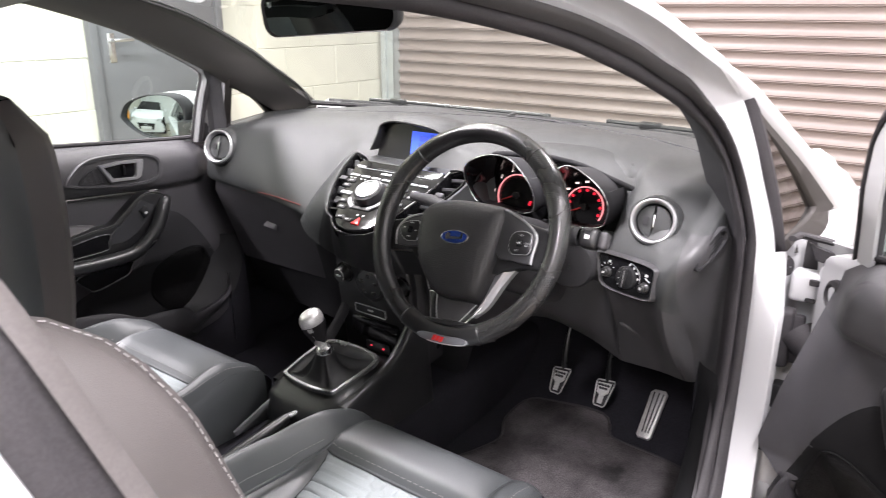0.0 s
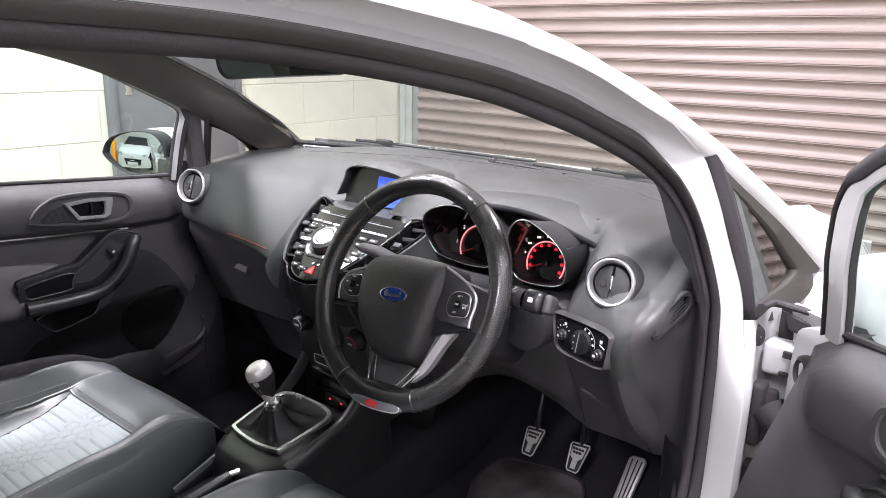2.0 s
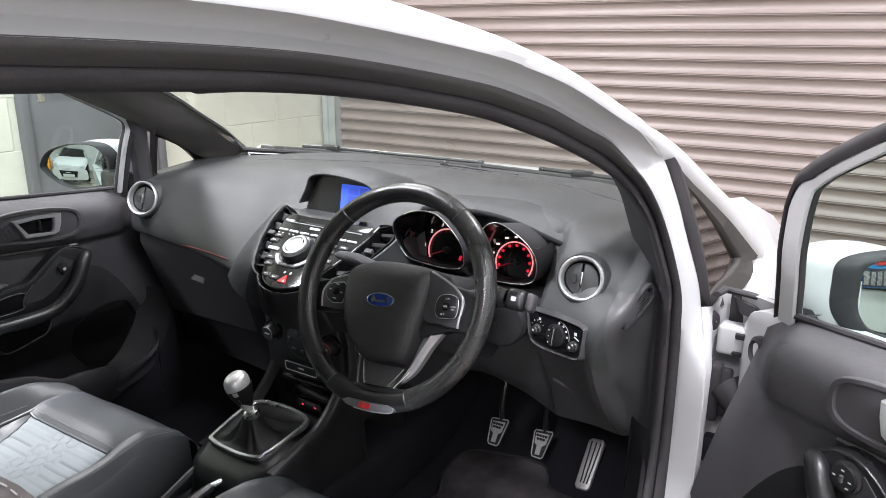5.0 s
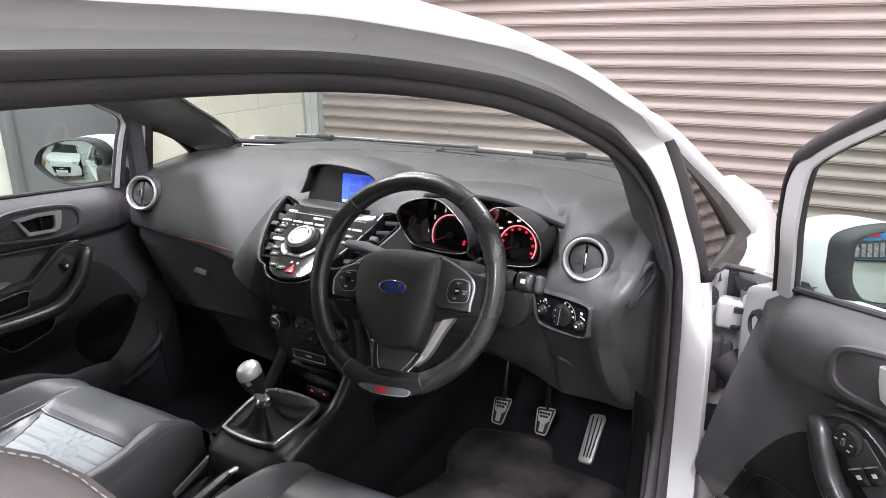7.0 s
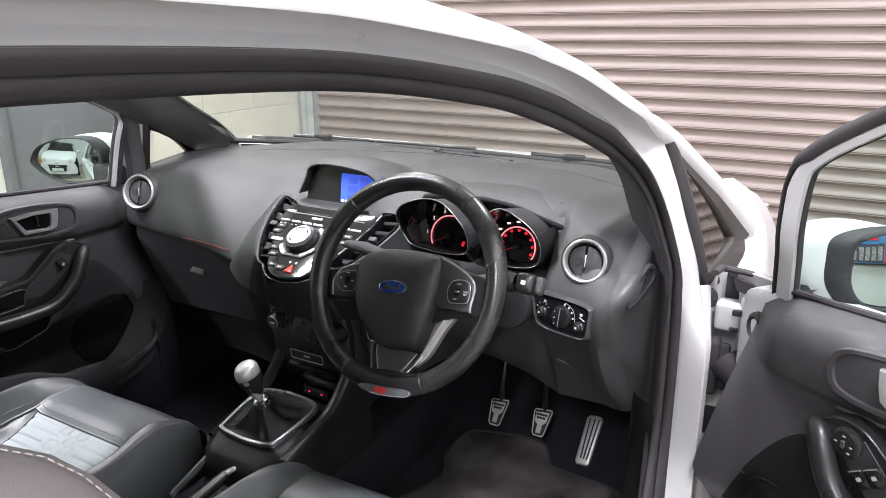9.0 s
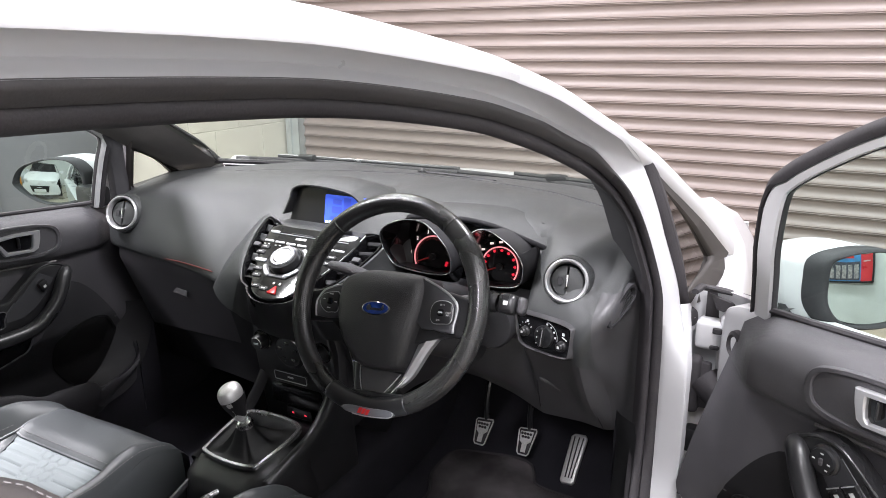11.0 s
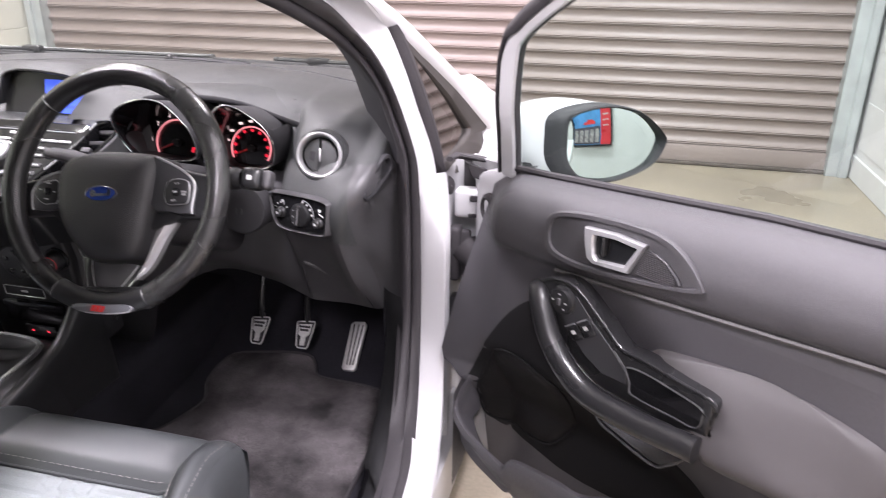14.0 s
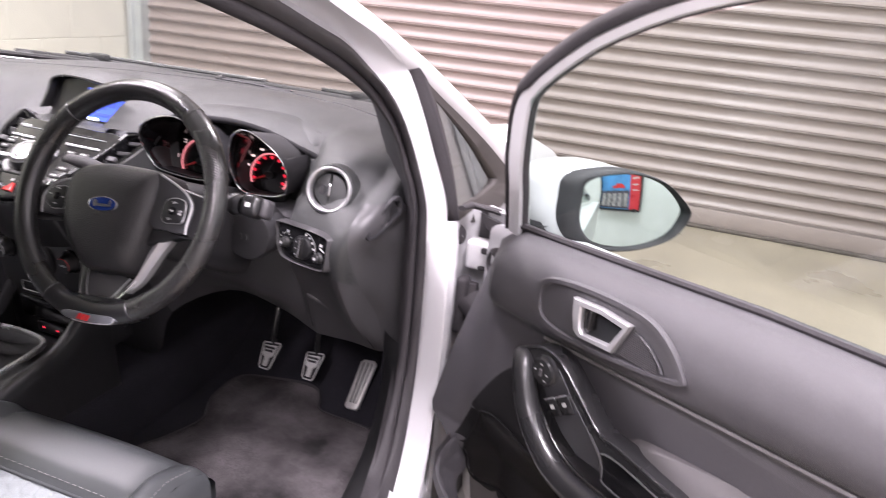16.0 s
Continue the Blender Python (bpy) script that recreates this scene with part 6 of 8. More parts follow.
def small_pedal(x, y, z, label):
    m = basis((x, y, z), (1, 0, 0.03), (0, -0.80, 0.60)) @ Matrix.Scale(0.80, 4)
    p = new("pedal")
    p.parent = pedals
    p["label"] = label
    o = [(-0.024, 0.036), (0.028, 0.040), (0.030, 0.034), (0.018, -0.038), (0.013, -0.044), (-0.014, -0.043), (-0.019, -0.036), (-0.027, 0.030)]
    part("rubber_pad", plate(o, 0.012, 0.004, 2, m), RUBBER, p)
    part("pad_edge", tube([m @ V((u, v, -0.001)) for u, v in o], 0.0018, 6, True), ALLOY, p)
    t = [(-0.020, 0.028), (0.022, 0.031), (0.019, 0.0), (0.008, -0.010), (0.007, -0.036), (-0.008, -0.036), (-0.008, -0.010), (-0.018, -0.002)]
    part("alloy_plate", plate(t, 0.003, 0.001, 1, m @ pose(0, 0, 0.003)), ALLOY, p, "bare alloy plate")
    for r in range(2):
        for c in range(4 - r):
            part("grip_stud", moved(lathe([(0.0042, 0), (0.0040, 0.003), (0.0001, 0.0035)], 10), m @ pose(-0.013 + 0.0092 * c + 0.004 * r, 0.021 - 0.010 * r, 0.003)), RUBBER, p)
    part("pedal_arm", tube([m @ V((0.004, 0.030, -0.012)), m @ V((0.004, 0.075, 0.02)), m @ V((0.004, 0.20, 0.06))], 0.007, 8), SATIN, p)


small_pedal(0.285, 0.550, 0.404, "alloy clutch pedal with rubber studs")
small_pedal(0.400, 0.560, 0.402, "alloy brake pedal with rubber studs")
am = basis((0.508, 0.606, 0.360), (1, 0, 0.03), (0, -0.72, 0.69)) @ Matrix.Scale(0.82, 4)
acc = new("pedal")
acc.parent = pedals
acc["label"] = "long ribbed alloy accelerator pedal"
ao = [(-0.020, 0.066), (-0.010, 0.076), (0.022, 0.078), (0.030, 0.068), (0.022, -0.070), (0.014, -0.078), (-0.016, -0.078), (-0.023, -0.070)]
part("alloy_plate", plate(ao, 0.012, 0.005, 3, am), ALLOY, acc)
for u in (-0.009, 0.003, 0.014):
    part("groove", tube([am @ V((u * 0.8, -0.060, 0.0008)), am @ V((u * 1.2 + 0.003, 0.066, 0.0008))], 0.0016, 6), RUBBER, acc)

fl = []
for y, z in ((-1.25, 0.30), (-0.4, 0.285), (0.10, 0.285), (0.42, 0.290), (0.58, 0.310), (0.72, 0.40), (0.80, 0.55), (0.82, 0.80)):
    fl.append([V((x, y, z)) for x in np.linspace(-0.735, 0.735, 10)])
part("cabin_floor", thick(loft([catmull(c, 4) for c in zip(*fl)]), 0.01), CARPET, car, "black carpeted floor and bulkhead", angle=50)
mat_o = catmull([V(p) for p in ((0.205, 0.560, 0), (0.30, 0.585, 0), (0.395, 0.588, 0), (0.425, 0.560, 0), (0.455, 0.520, 0), (0.590, 0.510, 0), (0.640, 0.480, 0), (0.655, 0.30, 0), (0.655, -0.05, 0), (0.62, -0.085, 0), (0.20, -0.085, 0), (0.165, -0.05, 0), (0.165, 0.20, 0), (0.200, 0.285, 0), (0.225, 0.375, 0), (0.190, 0.46, 0))], 4, True)


def draped(bm):
    for v in bm.verts:
        y = v.co.y
        v.co.z += float(np.interp(y, (0.0, 0.10, 0.42, 0.58, 0.72), (0.285, 0.285, 0.290, 0.310, 0.40))) + 0.0015 * math.sin(17 * v.co.x + 11 * y)
    return bm


floor_mat = part("floor_mat", draped(plate([(p.x, p.y) for p in mat_o], 0.006, 0.002, 2, pose(0, 0, 0.0105))), MATCLOTH, None)
tagged(floor_mat, "worn black carpet floor mat with pale scuff marks", "floor mat")
part("mat_binding", draped(tube([V((p.x, p.y, 0.008)) for p in mat_o], 0.0045, 6, True)), RUBBER, floor_mat, "stitched edge binding")
SILL = [
    [(0.680, 0.345, 0.66), (0.682, 0.345, 0.55), (0.688, 0.275, 0.450), (0.712, 0.12, 0.422), (0.738, -0.05, 0.410), (0.742, -1.2, 0.41)],
    [(0.692, 0.330, 0.66), (0.696, 0.320, 0.555), (0.702, 0.250, 0.468), (0.726, 0.10, 0.436), (0.750, -0.05, 0.424), (0.754, -1.2, 0.422)],
    [(0.716, 0.312, 0.66), (0.720, 0.290, 0.560), (0.728, 0.212, 0.466), (0.755, 0.05, 0.438), (0.770, -0.08, 0.431), (0.774, -1.2, 0.43)],
    [(0.733, 0.302, 0.66), (0.736, 0.264, 0.556), (0.747, 0.174, 0.460), (0.778, 0.00, 0.431), (0.788, -0.10, 0.428), (0.790, -1.2, 0.428)]]
both_in("sill_trim", lambda: loft([[V(p) for p in r] for r in zip(*[catmull(c, 5) for c in SILL])]), mat("sill_plastic", (0.011, 0.011, 0.012), 0.6, vary=0.1, grain=0.1, spec=0.3))
both_in("sill_carpet", lambda: loft([[V(p), V((p[0] - 0.006, p[1] + 0.01, p[2] - 0.06)), V((0.672, p[1] + 0.02, 0.27))] for p in catmull(SILL[0], 5)]), CARPET)
both_in("footwell_side", lambda: loft([[V((0.733 + 0.01 * (y - 0.3), y, z)) for y in (0.36, 0.50, 0.66, 0.84)] for z in (0.26, 0.45, 0.70, 0.93)]), CARPET)


# ---- front seats ----
def seat_height(u, v):
    """Height of the cushion: u across (-1..1), v back from the front edge in metres, eased at the folds."""
    taps = ((-0.045, 0.0), (-0.022, 0.0), (0.0, 0.0), (0.022, 0.0), (0.045, 0.0), (0.0, -0.02), (0.0, 0.02))
    return sum(raw_height(abs(u) + a, max(0.0, v + b)) for a, b in taps) / 7


def raw_height(a, v):
    a = abs(a)
    us = u_seam(v)
    bolster = float(np.interp((a - us) / (1 - us), (-0.12, 0.1, 0.5, 0.75, 1.0), (0.0, 0.024, 0.074, 0.070, 0.030)))
    bolster *= float(np.interp(v, (0, 0.04, 0.09, 0.16, 0.30, 0.45), (0.0, 0.10, 0.40, 0.78, 1.0, 1.0)))
    front = float(np.interp(v, (0, 0.02, 0.05, 0.12, 0.15, 0.22, 0.5), (-0.012, 0.020, 0.030, 0.029, 0.016, -0.002, -0.020)))
    return 0.505 + front + bolster


def u_seam(v):
    """Where the bolster begins: it draws away from the insert towards the back."""
    return float(np.interp(v, (0, 0.14, 0.20, 0.30, 0.45), (0.602, 0.602, 0.690, 0.740, 0.760)))


def u_cloth(v):
    """Edge of the cloth insert, which narrows towards the back."""
    return float(np.interp(v, (0, 0.145, 0.30, 0.5), (0.590, 0.590, 0.460, 0.400)))


def seat_x(u, v):
    """Half-width lines of the cushion: straight seams inside, bolsters that widen towards the back."""
    w = float(np.interp(v, (0, 0.10, 0.25, 0.5), (0.206, 0.214, 0.244, 0.258)))
    a = abs(u)
    x = a / 0.6 * 0.160 if a < 0.6 else 0.160 + (a - 0.6) / 0.385 * (w - 0.160)
    return math.copysign(x, u)


def cushion_patch(cx, u0, u1, v0, v1, nu, nv, lift=0.0, relief=None):
    rows = []
    for j in range(nv + 1):
        v = v0 + (v1 - v0) * j / nv
        r = []
        ua, ub = (e(v) if callable(e) else e for e in (u0, u1))
        for i in range(nu + 1):
            u = ua + (ub - ua) * i / nu
            edge = min(i / nu, 1 - i / nu) * (ub - ua) * 0.25
            edge2 = min(j / nv, 1 - j / nv) * (v1 - v0)
            puff = 0.006 * (1 - math.exp(-edge / 0.010)) * (1 - math.exp(-edge2 / 0.010))
            x, y = cx + seat_x(u, v), -v
            z = seat_height(u, v) + puff + lift
            if relief:
                z += relief(seat_x(u, v), v)
            r.append(V((x, y, z)))
        rows.append(r)
    return loft(rows)


def hexes(x, v):
    """Quilting: long bars towards the front and back, small hexagons in the middle."""
    y = v - 0.30
    s = 0.026
    if abs(x) > 0.040 + 0.012 * math.cos(y * 140):
        d = abs((y / 0.0225) % 1 - 0.5)
        return 0.0042 * min(1, (0.5 - d) * 7.5) - 0.0020
    qx, qy = x / s, y / s
    best = 9
    second = 9
    for i in range(int(qy / 0.866) - 2, int(qy / 0.866) + 3):
        off = 0.5 if i % 2 else 0.0
        for j in range(int(qx - off) - 2, int(qx - off) + 3):
            d = math.hypot(qx - (j + off), qy - i * 0.866)
            if d < best:
                best, second = d, best
            elif d < second:
                second = d
    return 0.0042 * min(1, (second - best) * 6.0) - 0.0020


def dashes(pts, name, parent, w=0.0008, length=0.0050, gap=0.0028):
    """A row of stitches along a line."""
    out = bmesh.new()
    pts = [V(p) for p in pts]
    segs = []
    for a, b in zip(pts[:-1], pts[1:]):
        L = (b - a).length
        n = max(1, int(L / (length + gap)))
        for k in range(n):
            p, q = a.lerp(b, k / n), a.lerp(b, (k + 0.62) / n)
            segs.append((p, q))
    bms = [tube([p, q], w, 4, flat=0.8) for p, q in segs]
    ob = part(name, joined(*bms), STITCH, parent, "pale grey stitching")
    ob["kind"] = "stuff"
    return ob


def seat(cx, label, back_y, lean):
    st = thing("front_seat_assembly", label, "car seat", "front seats")
    part("thigh_panel", cushion_patch(cx, -0.60, 0.60, 0.016, 0.150, 24, 16, 0.003), LEATHER, st, "black leather thigh panel")
    part("seat_insert", cushion_patch(cx, lambda v: -u_cloth(v), u_cloth, 0.1495, 0.58, 120, 150, -0.0035, hexes), CLOTH, st, "pale grey quilted cloth insert", angle=80)
    for s in (-1, 1):
        a, b = (u_seam, 0.985) if s > 0 else (-0.985, lambda v: -u_seam(v))
        fa, fb = (u_cloth, u_seam) if s > 0 else (lambda v: -u_seam(v), lambda v: -u_cloth(v))
        part("side_insert", cushion_patch(cx, fa, fb, 0.146, 0.58, 8, 30, 0.0), LEATHER, st, "smooth leather beside the cloth", angle=60)
        part("bolster", cushion_patch(cx, a, b, 0.012, 0.58, 14, 40, 0.002), LEATHER, st, "black leather side bolster", angle=60)
        # outer wall of the cushion
        rows = []
        for v in np.linspace(0.02, 0.50, 16):
            z = seat_height(s * 0.985, v)
            e = seat_x(s * 0.985, v)
            rows.append([V((cx + e, -v, z + 0.002)), V((cx + e * 1.035, -v, z - 0.012)), V((cx + e * 1.05, -v, z - 0.05)), V((cx + e * 1.03, -v, 0.40)), V((cx + e, -v, 0.34))])
        part("side_panel", loft(rows), LEATHER, st, angle=60)
        dashes([V((cx + seat_x(s * (u_seam(v) + 0.035), v), -v, seat_height(s * (u_seam(v) + 0.035), v) + 0.0075)) for v in np.linspace(0.15, 0.49, 22)], "stitching", st)
        dashes([V((cx + seat_x(s * 0.93, v), -v, seat_height(s * 0.93, v) + 0.0060)) for v in np.linspace(0.05, 0.49, 22)], "stitching", st)
        dashes([V((cx + seat_x(s * 0.88, v), -v, seat_height(s * 0.88, v) + 0.0065)) for v in np.linspace(0.05, 0.49, 22)], "stitching", st)
    # sewn rolls between the cloth and the leather
    part("seam_roll", tube([V((cx + seat_x(u, 0.149), -0.149, seat_height(u, 0.149) + 0.0005)) for u in np.linspace(-0.602, 0.602, 24)], 0.0034, 8), LEATHER, st)
    for s in (-1, 1):
        part("seam_roll", tube([V((cx + seat_x(s * (u_seam(v) + 0.001), v), -v, seat_height(s * (u_seam(v) + 0.001), v) + 0.0005)) for v in np.linspace(0.02, 0.52, 40)], 0.0034, 8), LEATHER, st)
    dashes([V((cx + seat_x(u, 0.141), -0.141, seat_height(u, 0.141) + 0.0095)) for u in np.linspace(-0.58, 0.58, 24)], "stitching", st)
    front = []
    for u in np.linspace(-0.985, 0.985, 26):
        x = cx + seat_x(u, 0.02)
        c = 0.018 * (1 - u * u)
        h = seat_height(u, 0.030)
        front.append([V((x, -0.046, seat_height(u, 0.046) - 0.034)), V((x, -0.030, h - 0.022)), V((x, -0.016, seat_height(u, 0.016) - 0.003)), V((x, -0.008 + c * 0.4, seat_height(u, 0.012) - 0.004)), V((x, 0.002 + c, seat_height(u, 0.012) - 0.018)), V((x, 0.004 + c, h - 0.060)), V((x, -0.006 + c, 0.40)), V((x, -0.05, 0.35))])
    part("front_roll", loft(front), LEATHER, st, angle=60)
    part("seat_base", rbox(0.46, 0.44, 0.10, 0.02, 2, pose(cx, -0.27, 0.345)), SATIN, st)
    for s in (-1, 1):
        part("seat_rail", rbox(0.035, 0.50, 0.03, 0.005, 1, pose(cx + s * 0.19, -0.26, 0.297)), SILVER, st)
    # backrest: leaning shell with two side bolsters and a cloth middle

    def back(u, h):
        a = abs(u)
        w = float(np.interp(h, (0, 0.12, 0.35, 0.48, 0.60, 0.66), (0.235, 0.262, 0.262, 0.235, 0.185, 0.15) if lean > 0.1 else (0.20, 0.235, 0.258, 0.264, 0.262, 0.222)))
        bulge = float(np.interp(a, (0, 0.5, 0.64, 0.84, 0.96, 1.0), (0, 0, 0.03, 0.075, 0.05, 0.0))) * float(np.interp(h, (0, 0.10, 0.30, 0.47, 0.524, 0.571, 0.60, 0.66), (0.4, 0.9, 1.0, 1.0, 0.85, 0.5, 0.05, 0.0) if lean > 0.1 else (0.4, 0.7, 0.95, 1.0, 1.0, 1.0, 0.95, 0.5)))
        y = back_y - lean * h + bulge + 0.02 * math.sin(h * 5)
        if lean > 0.1:                     # the shoulders roll away at the top
            y -= 1.6 * max(0.0, h - 0.568) * float(np.clip((a - 0.5) / 0.25, 0, 1))
        return V((cx + u * w, y, 0.50 + h))
    # Bolsters take the paler leather copy, which has their lamp light in its colour.
    for name, u0, u1, mt, n in (("back_insert", -0.56, 0.56, CLOTH, 16), ("back_bolster", -1.0, -0.565, BOLSTER_LIT, 12), ("back_bolster", 0.565, 1.0, BOLSTER_LIT, 12)):
        part(name, loft([[back(u, h) for u in np.linspace(u0, u1, n)] for h in np.linspace(0, 0.66, 24)]), mt, st, angle=60)
    for s in (-1, 1):
        part("back_side", loft([[back(s, h), back(s, h) + V((s * 0.012, -0.02, 0)), back(s, h) + V((s * 0.012, -0.07, 0)), back(s, h) + V((-s * 0.02, -0.11, 0))] for h in np.linspace(0, 0.66, 20)]), LEATHER, st, angle=60)
        if lean < 0.1:
            continue
        dashes([back(s * 0.62, h) + V((0, 0.003, 0.001)) for h in np.linspace(0.08, 0.60, 22)], "stitching", st)
        dashes([back(s * 0.90, h) + V((0, 0.003, 0.001)) for h in np.linspace(0.08, 0.60, 22)], "stitching", st)
    part("back_shell", loft([[back(u, h) + V((0, -0.115 + 0.03 * u * u, 0)) for u in np.linspace(-0.95, 0.95, 10)] for h in np.linspace(0, 0.66, 14)]), TRIM_LOW, st)
    part("back_top", loft([[back(u, 0.66), back(u, 0.66) + V((0, -0.04, 0.018)), back(u, 0.66) + V((0, -0.09, 0.010)), back(u, 0.66) + V((0, -0.115, -0.01))] for u in np.linspace(-1, 1, 14)]), LEATHER, st)
    hm = pose(cx, back_y - lean * 0.80 - 0.04, 1.275, -10, 0, 0)
    hr_ = part("headrest", rbox(0.25, 0.10, 0.16, 0.04, 4, hm), LEATHER, st)
    for s in (-1, 1):
        part("headrest_post", tube([hm @ V((s * 0.06, 0, -0.05)), hm @ V((s * 0.06, 0.01, -0.16))], 0.006, 8), CHROME, hr_)
    return st


seat(-0.362, "black leather passenger seat with a pale grey quilted insert", -0.510, -0.06)
seat(0.342, "black leather driver seat with a pale grey quilted insert", -0.60, 0.27)


# ---- doors: built in door space (s back from the hinge, d inwards, z up), then swung into place ----
OPEN = Matrix.Translation((0.865, 0.42, 0)) @ Matrix.Rotation(radians(55), 4, "Z")
SHUT = Matrix.Translation((-0.865, 0.42, 0)) @ Matrix.Diagonal((-1, 1, 1, 1))


def P(s, d, z):
    return V((-d, -s, z))


D_Z = (0.31, 0.36, 0.44, 0.50, 0.58, 0.64, 0.72, 0.80, 0.826, 0.834, 0.842, 0.87, 0.90, 0.925, 0.945, 0.958, 0.966, 0.966)
D_D = (0.080, 0.095, 0.098, 0.100, 0.125, 0.145, 0.147, 0.147, 0.146, 0.152, 0.161, 0.167, 0.167, 0.161, 0.148, 0.130, 0.112, 0.090)
S0_Z = (0.31, 0.50, 0.525, 0.545, 0.56, 0.572, 0.59, 0.64, 0.70, 0.75, 0.82, 0.86, 0.90, 0.925, 0.945, 0.966)
S0_S = (0.115, 0.115, 0.108, 0.094, 0.076, 0.052, 0.050, 0.056, 0.064, 0.071, 0.081, 0.086, 0.092, 0.112, 0.132, 0.150)


def door_depth(s, z):
    d = float(np.interp(z, D_Z, D_D))
    crease = 0.035 * float(np.interp(s, (0.30, 0.75), (0, 1)))        # the upper pad's lower edge climbs towards the back
    d = float(np.interp(z - crease if 0.75 < z < 0.9 else z, D_Z, D_D))
    d -= 0.040 * float(np.interp(s, (0.10, 0.16, 0.50, 0.585), (0, 1, 1, 0))) * float(np.interp(z, (0.31, 0.36, 0.52, 0.64), (0, 1, 1, 0)))      # pocket hollow
    # the leading edge: a slanting face that runs out to the hinge at the top and stands proud at its lower tip
    s0 = float(np.interp(z, S0_Z, S0_S))
    crest = float(np.interp(z, (0.50, 0.60, 0.90, 0.966), (0.15, 0.165, 0.185, 0.20)))
    k = max(0.0, min(1.0, (s - s0) / (crest - s0)))
    lead = float(np.interp(z, (0.31, 0.50, 0.545, 0.591, 0.70, 0.80, 0.891, 0.966), (0.080, 0.110, 0.150, 0.156, 0.134, 0.104, 0.076, 0.074)))
    k = k * k * (3 - 2 * k) * 0.35 + k * 0.65
    return lead + (d - lead) * k



def belt(s):
    """How far the top edge of the trim lies above its middle height."""
    return float(np.interp(s, (0.16, 0.37, 0.58, 0.80, 1.2), (-0.026, -0.011, 0.005, 0.011, 0.013)))


def door_skin(outline, nz, lift, dome, edge=0.02, ns=24, bias=(1, 1, 1, 1)):
    """A padded patch on the door skin inside the outline (s, z): rows of constant z between its two sides."""
    zs = [p[1] for p in outline]
    z0, z1 = min(zs), max(zs)
    rows = []
    for j in range(nz + 1):
        z = z0 + (z1 - z0) * (0.002 + 0.996 * j / nz)
        cuts = []
        for (sa, za), (sb, zb) in zip(outline, outline[1:] + outline[:1]):
            if (za - z) * (zb - z) < 0:
                cuts.append(sa + (sb - sa) * (z - za) / (zb - za))
        a, b = min(cuts), max(cuts)
        r = []
        for i in range(ns + 1):
            s = a + (b - a) * i / ns
            e = min(s - a, b - s, (z - z0) * 1.3, (z1 - z) * 1.3)
            k = 1 - math.exp(-max(0, e) / edge)
            r.append(P(s, door_depth(s, z) + lift * min(1, 0.15 + k * 1.1) + dome * k * k * float(np.interp((z - z0) / (z1 - z0), (0, 0.25, 0.5, 1), bias)) * float(np.interp(s, (0.62, 0.80), (1, 0.35))), z))
        rows.append(r)
    return loft(rows)


POD_RIM = mat("glossy_grey_rim", (0.055, 0.055, 0.058), 0.25)


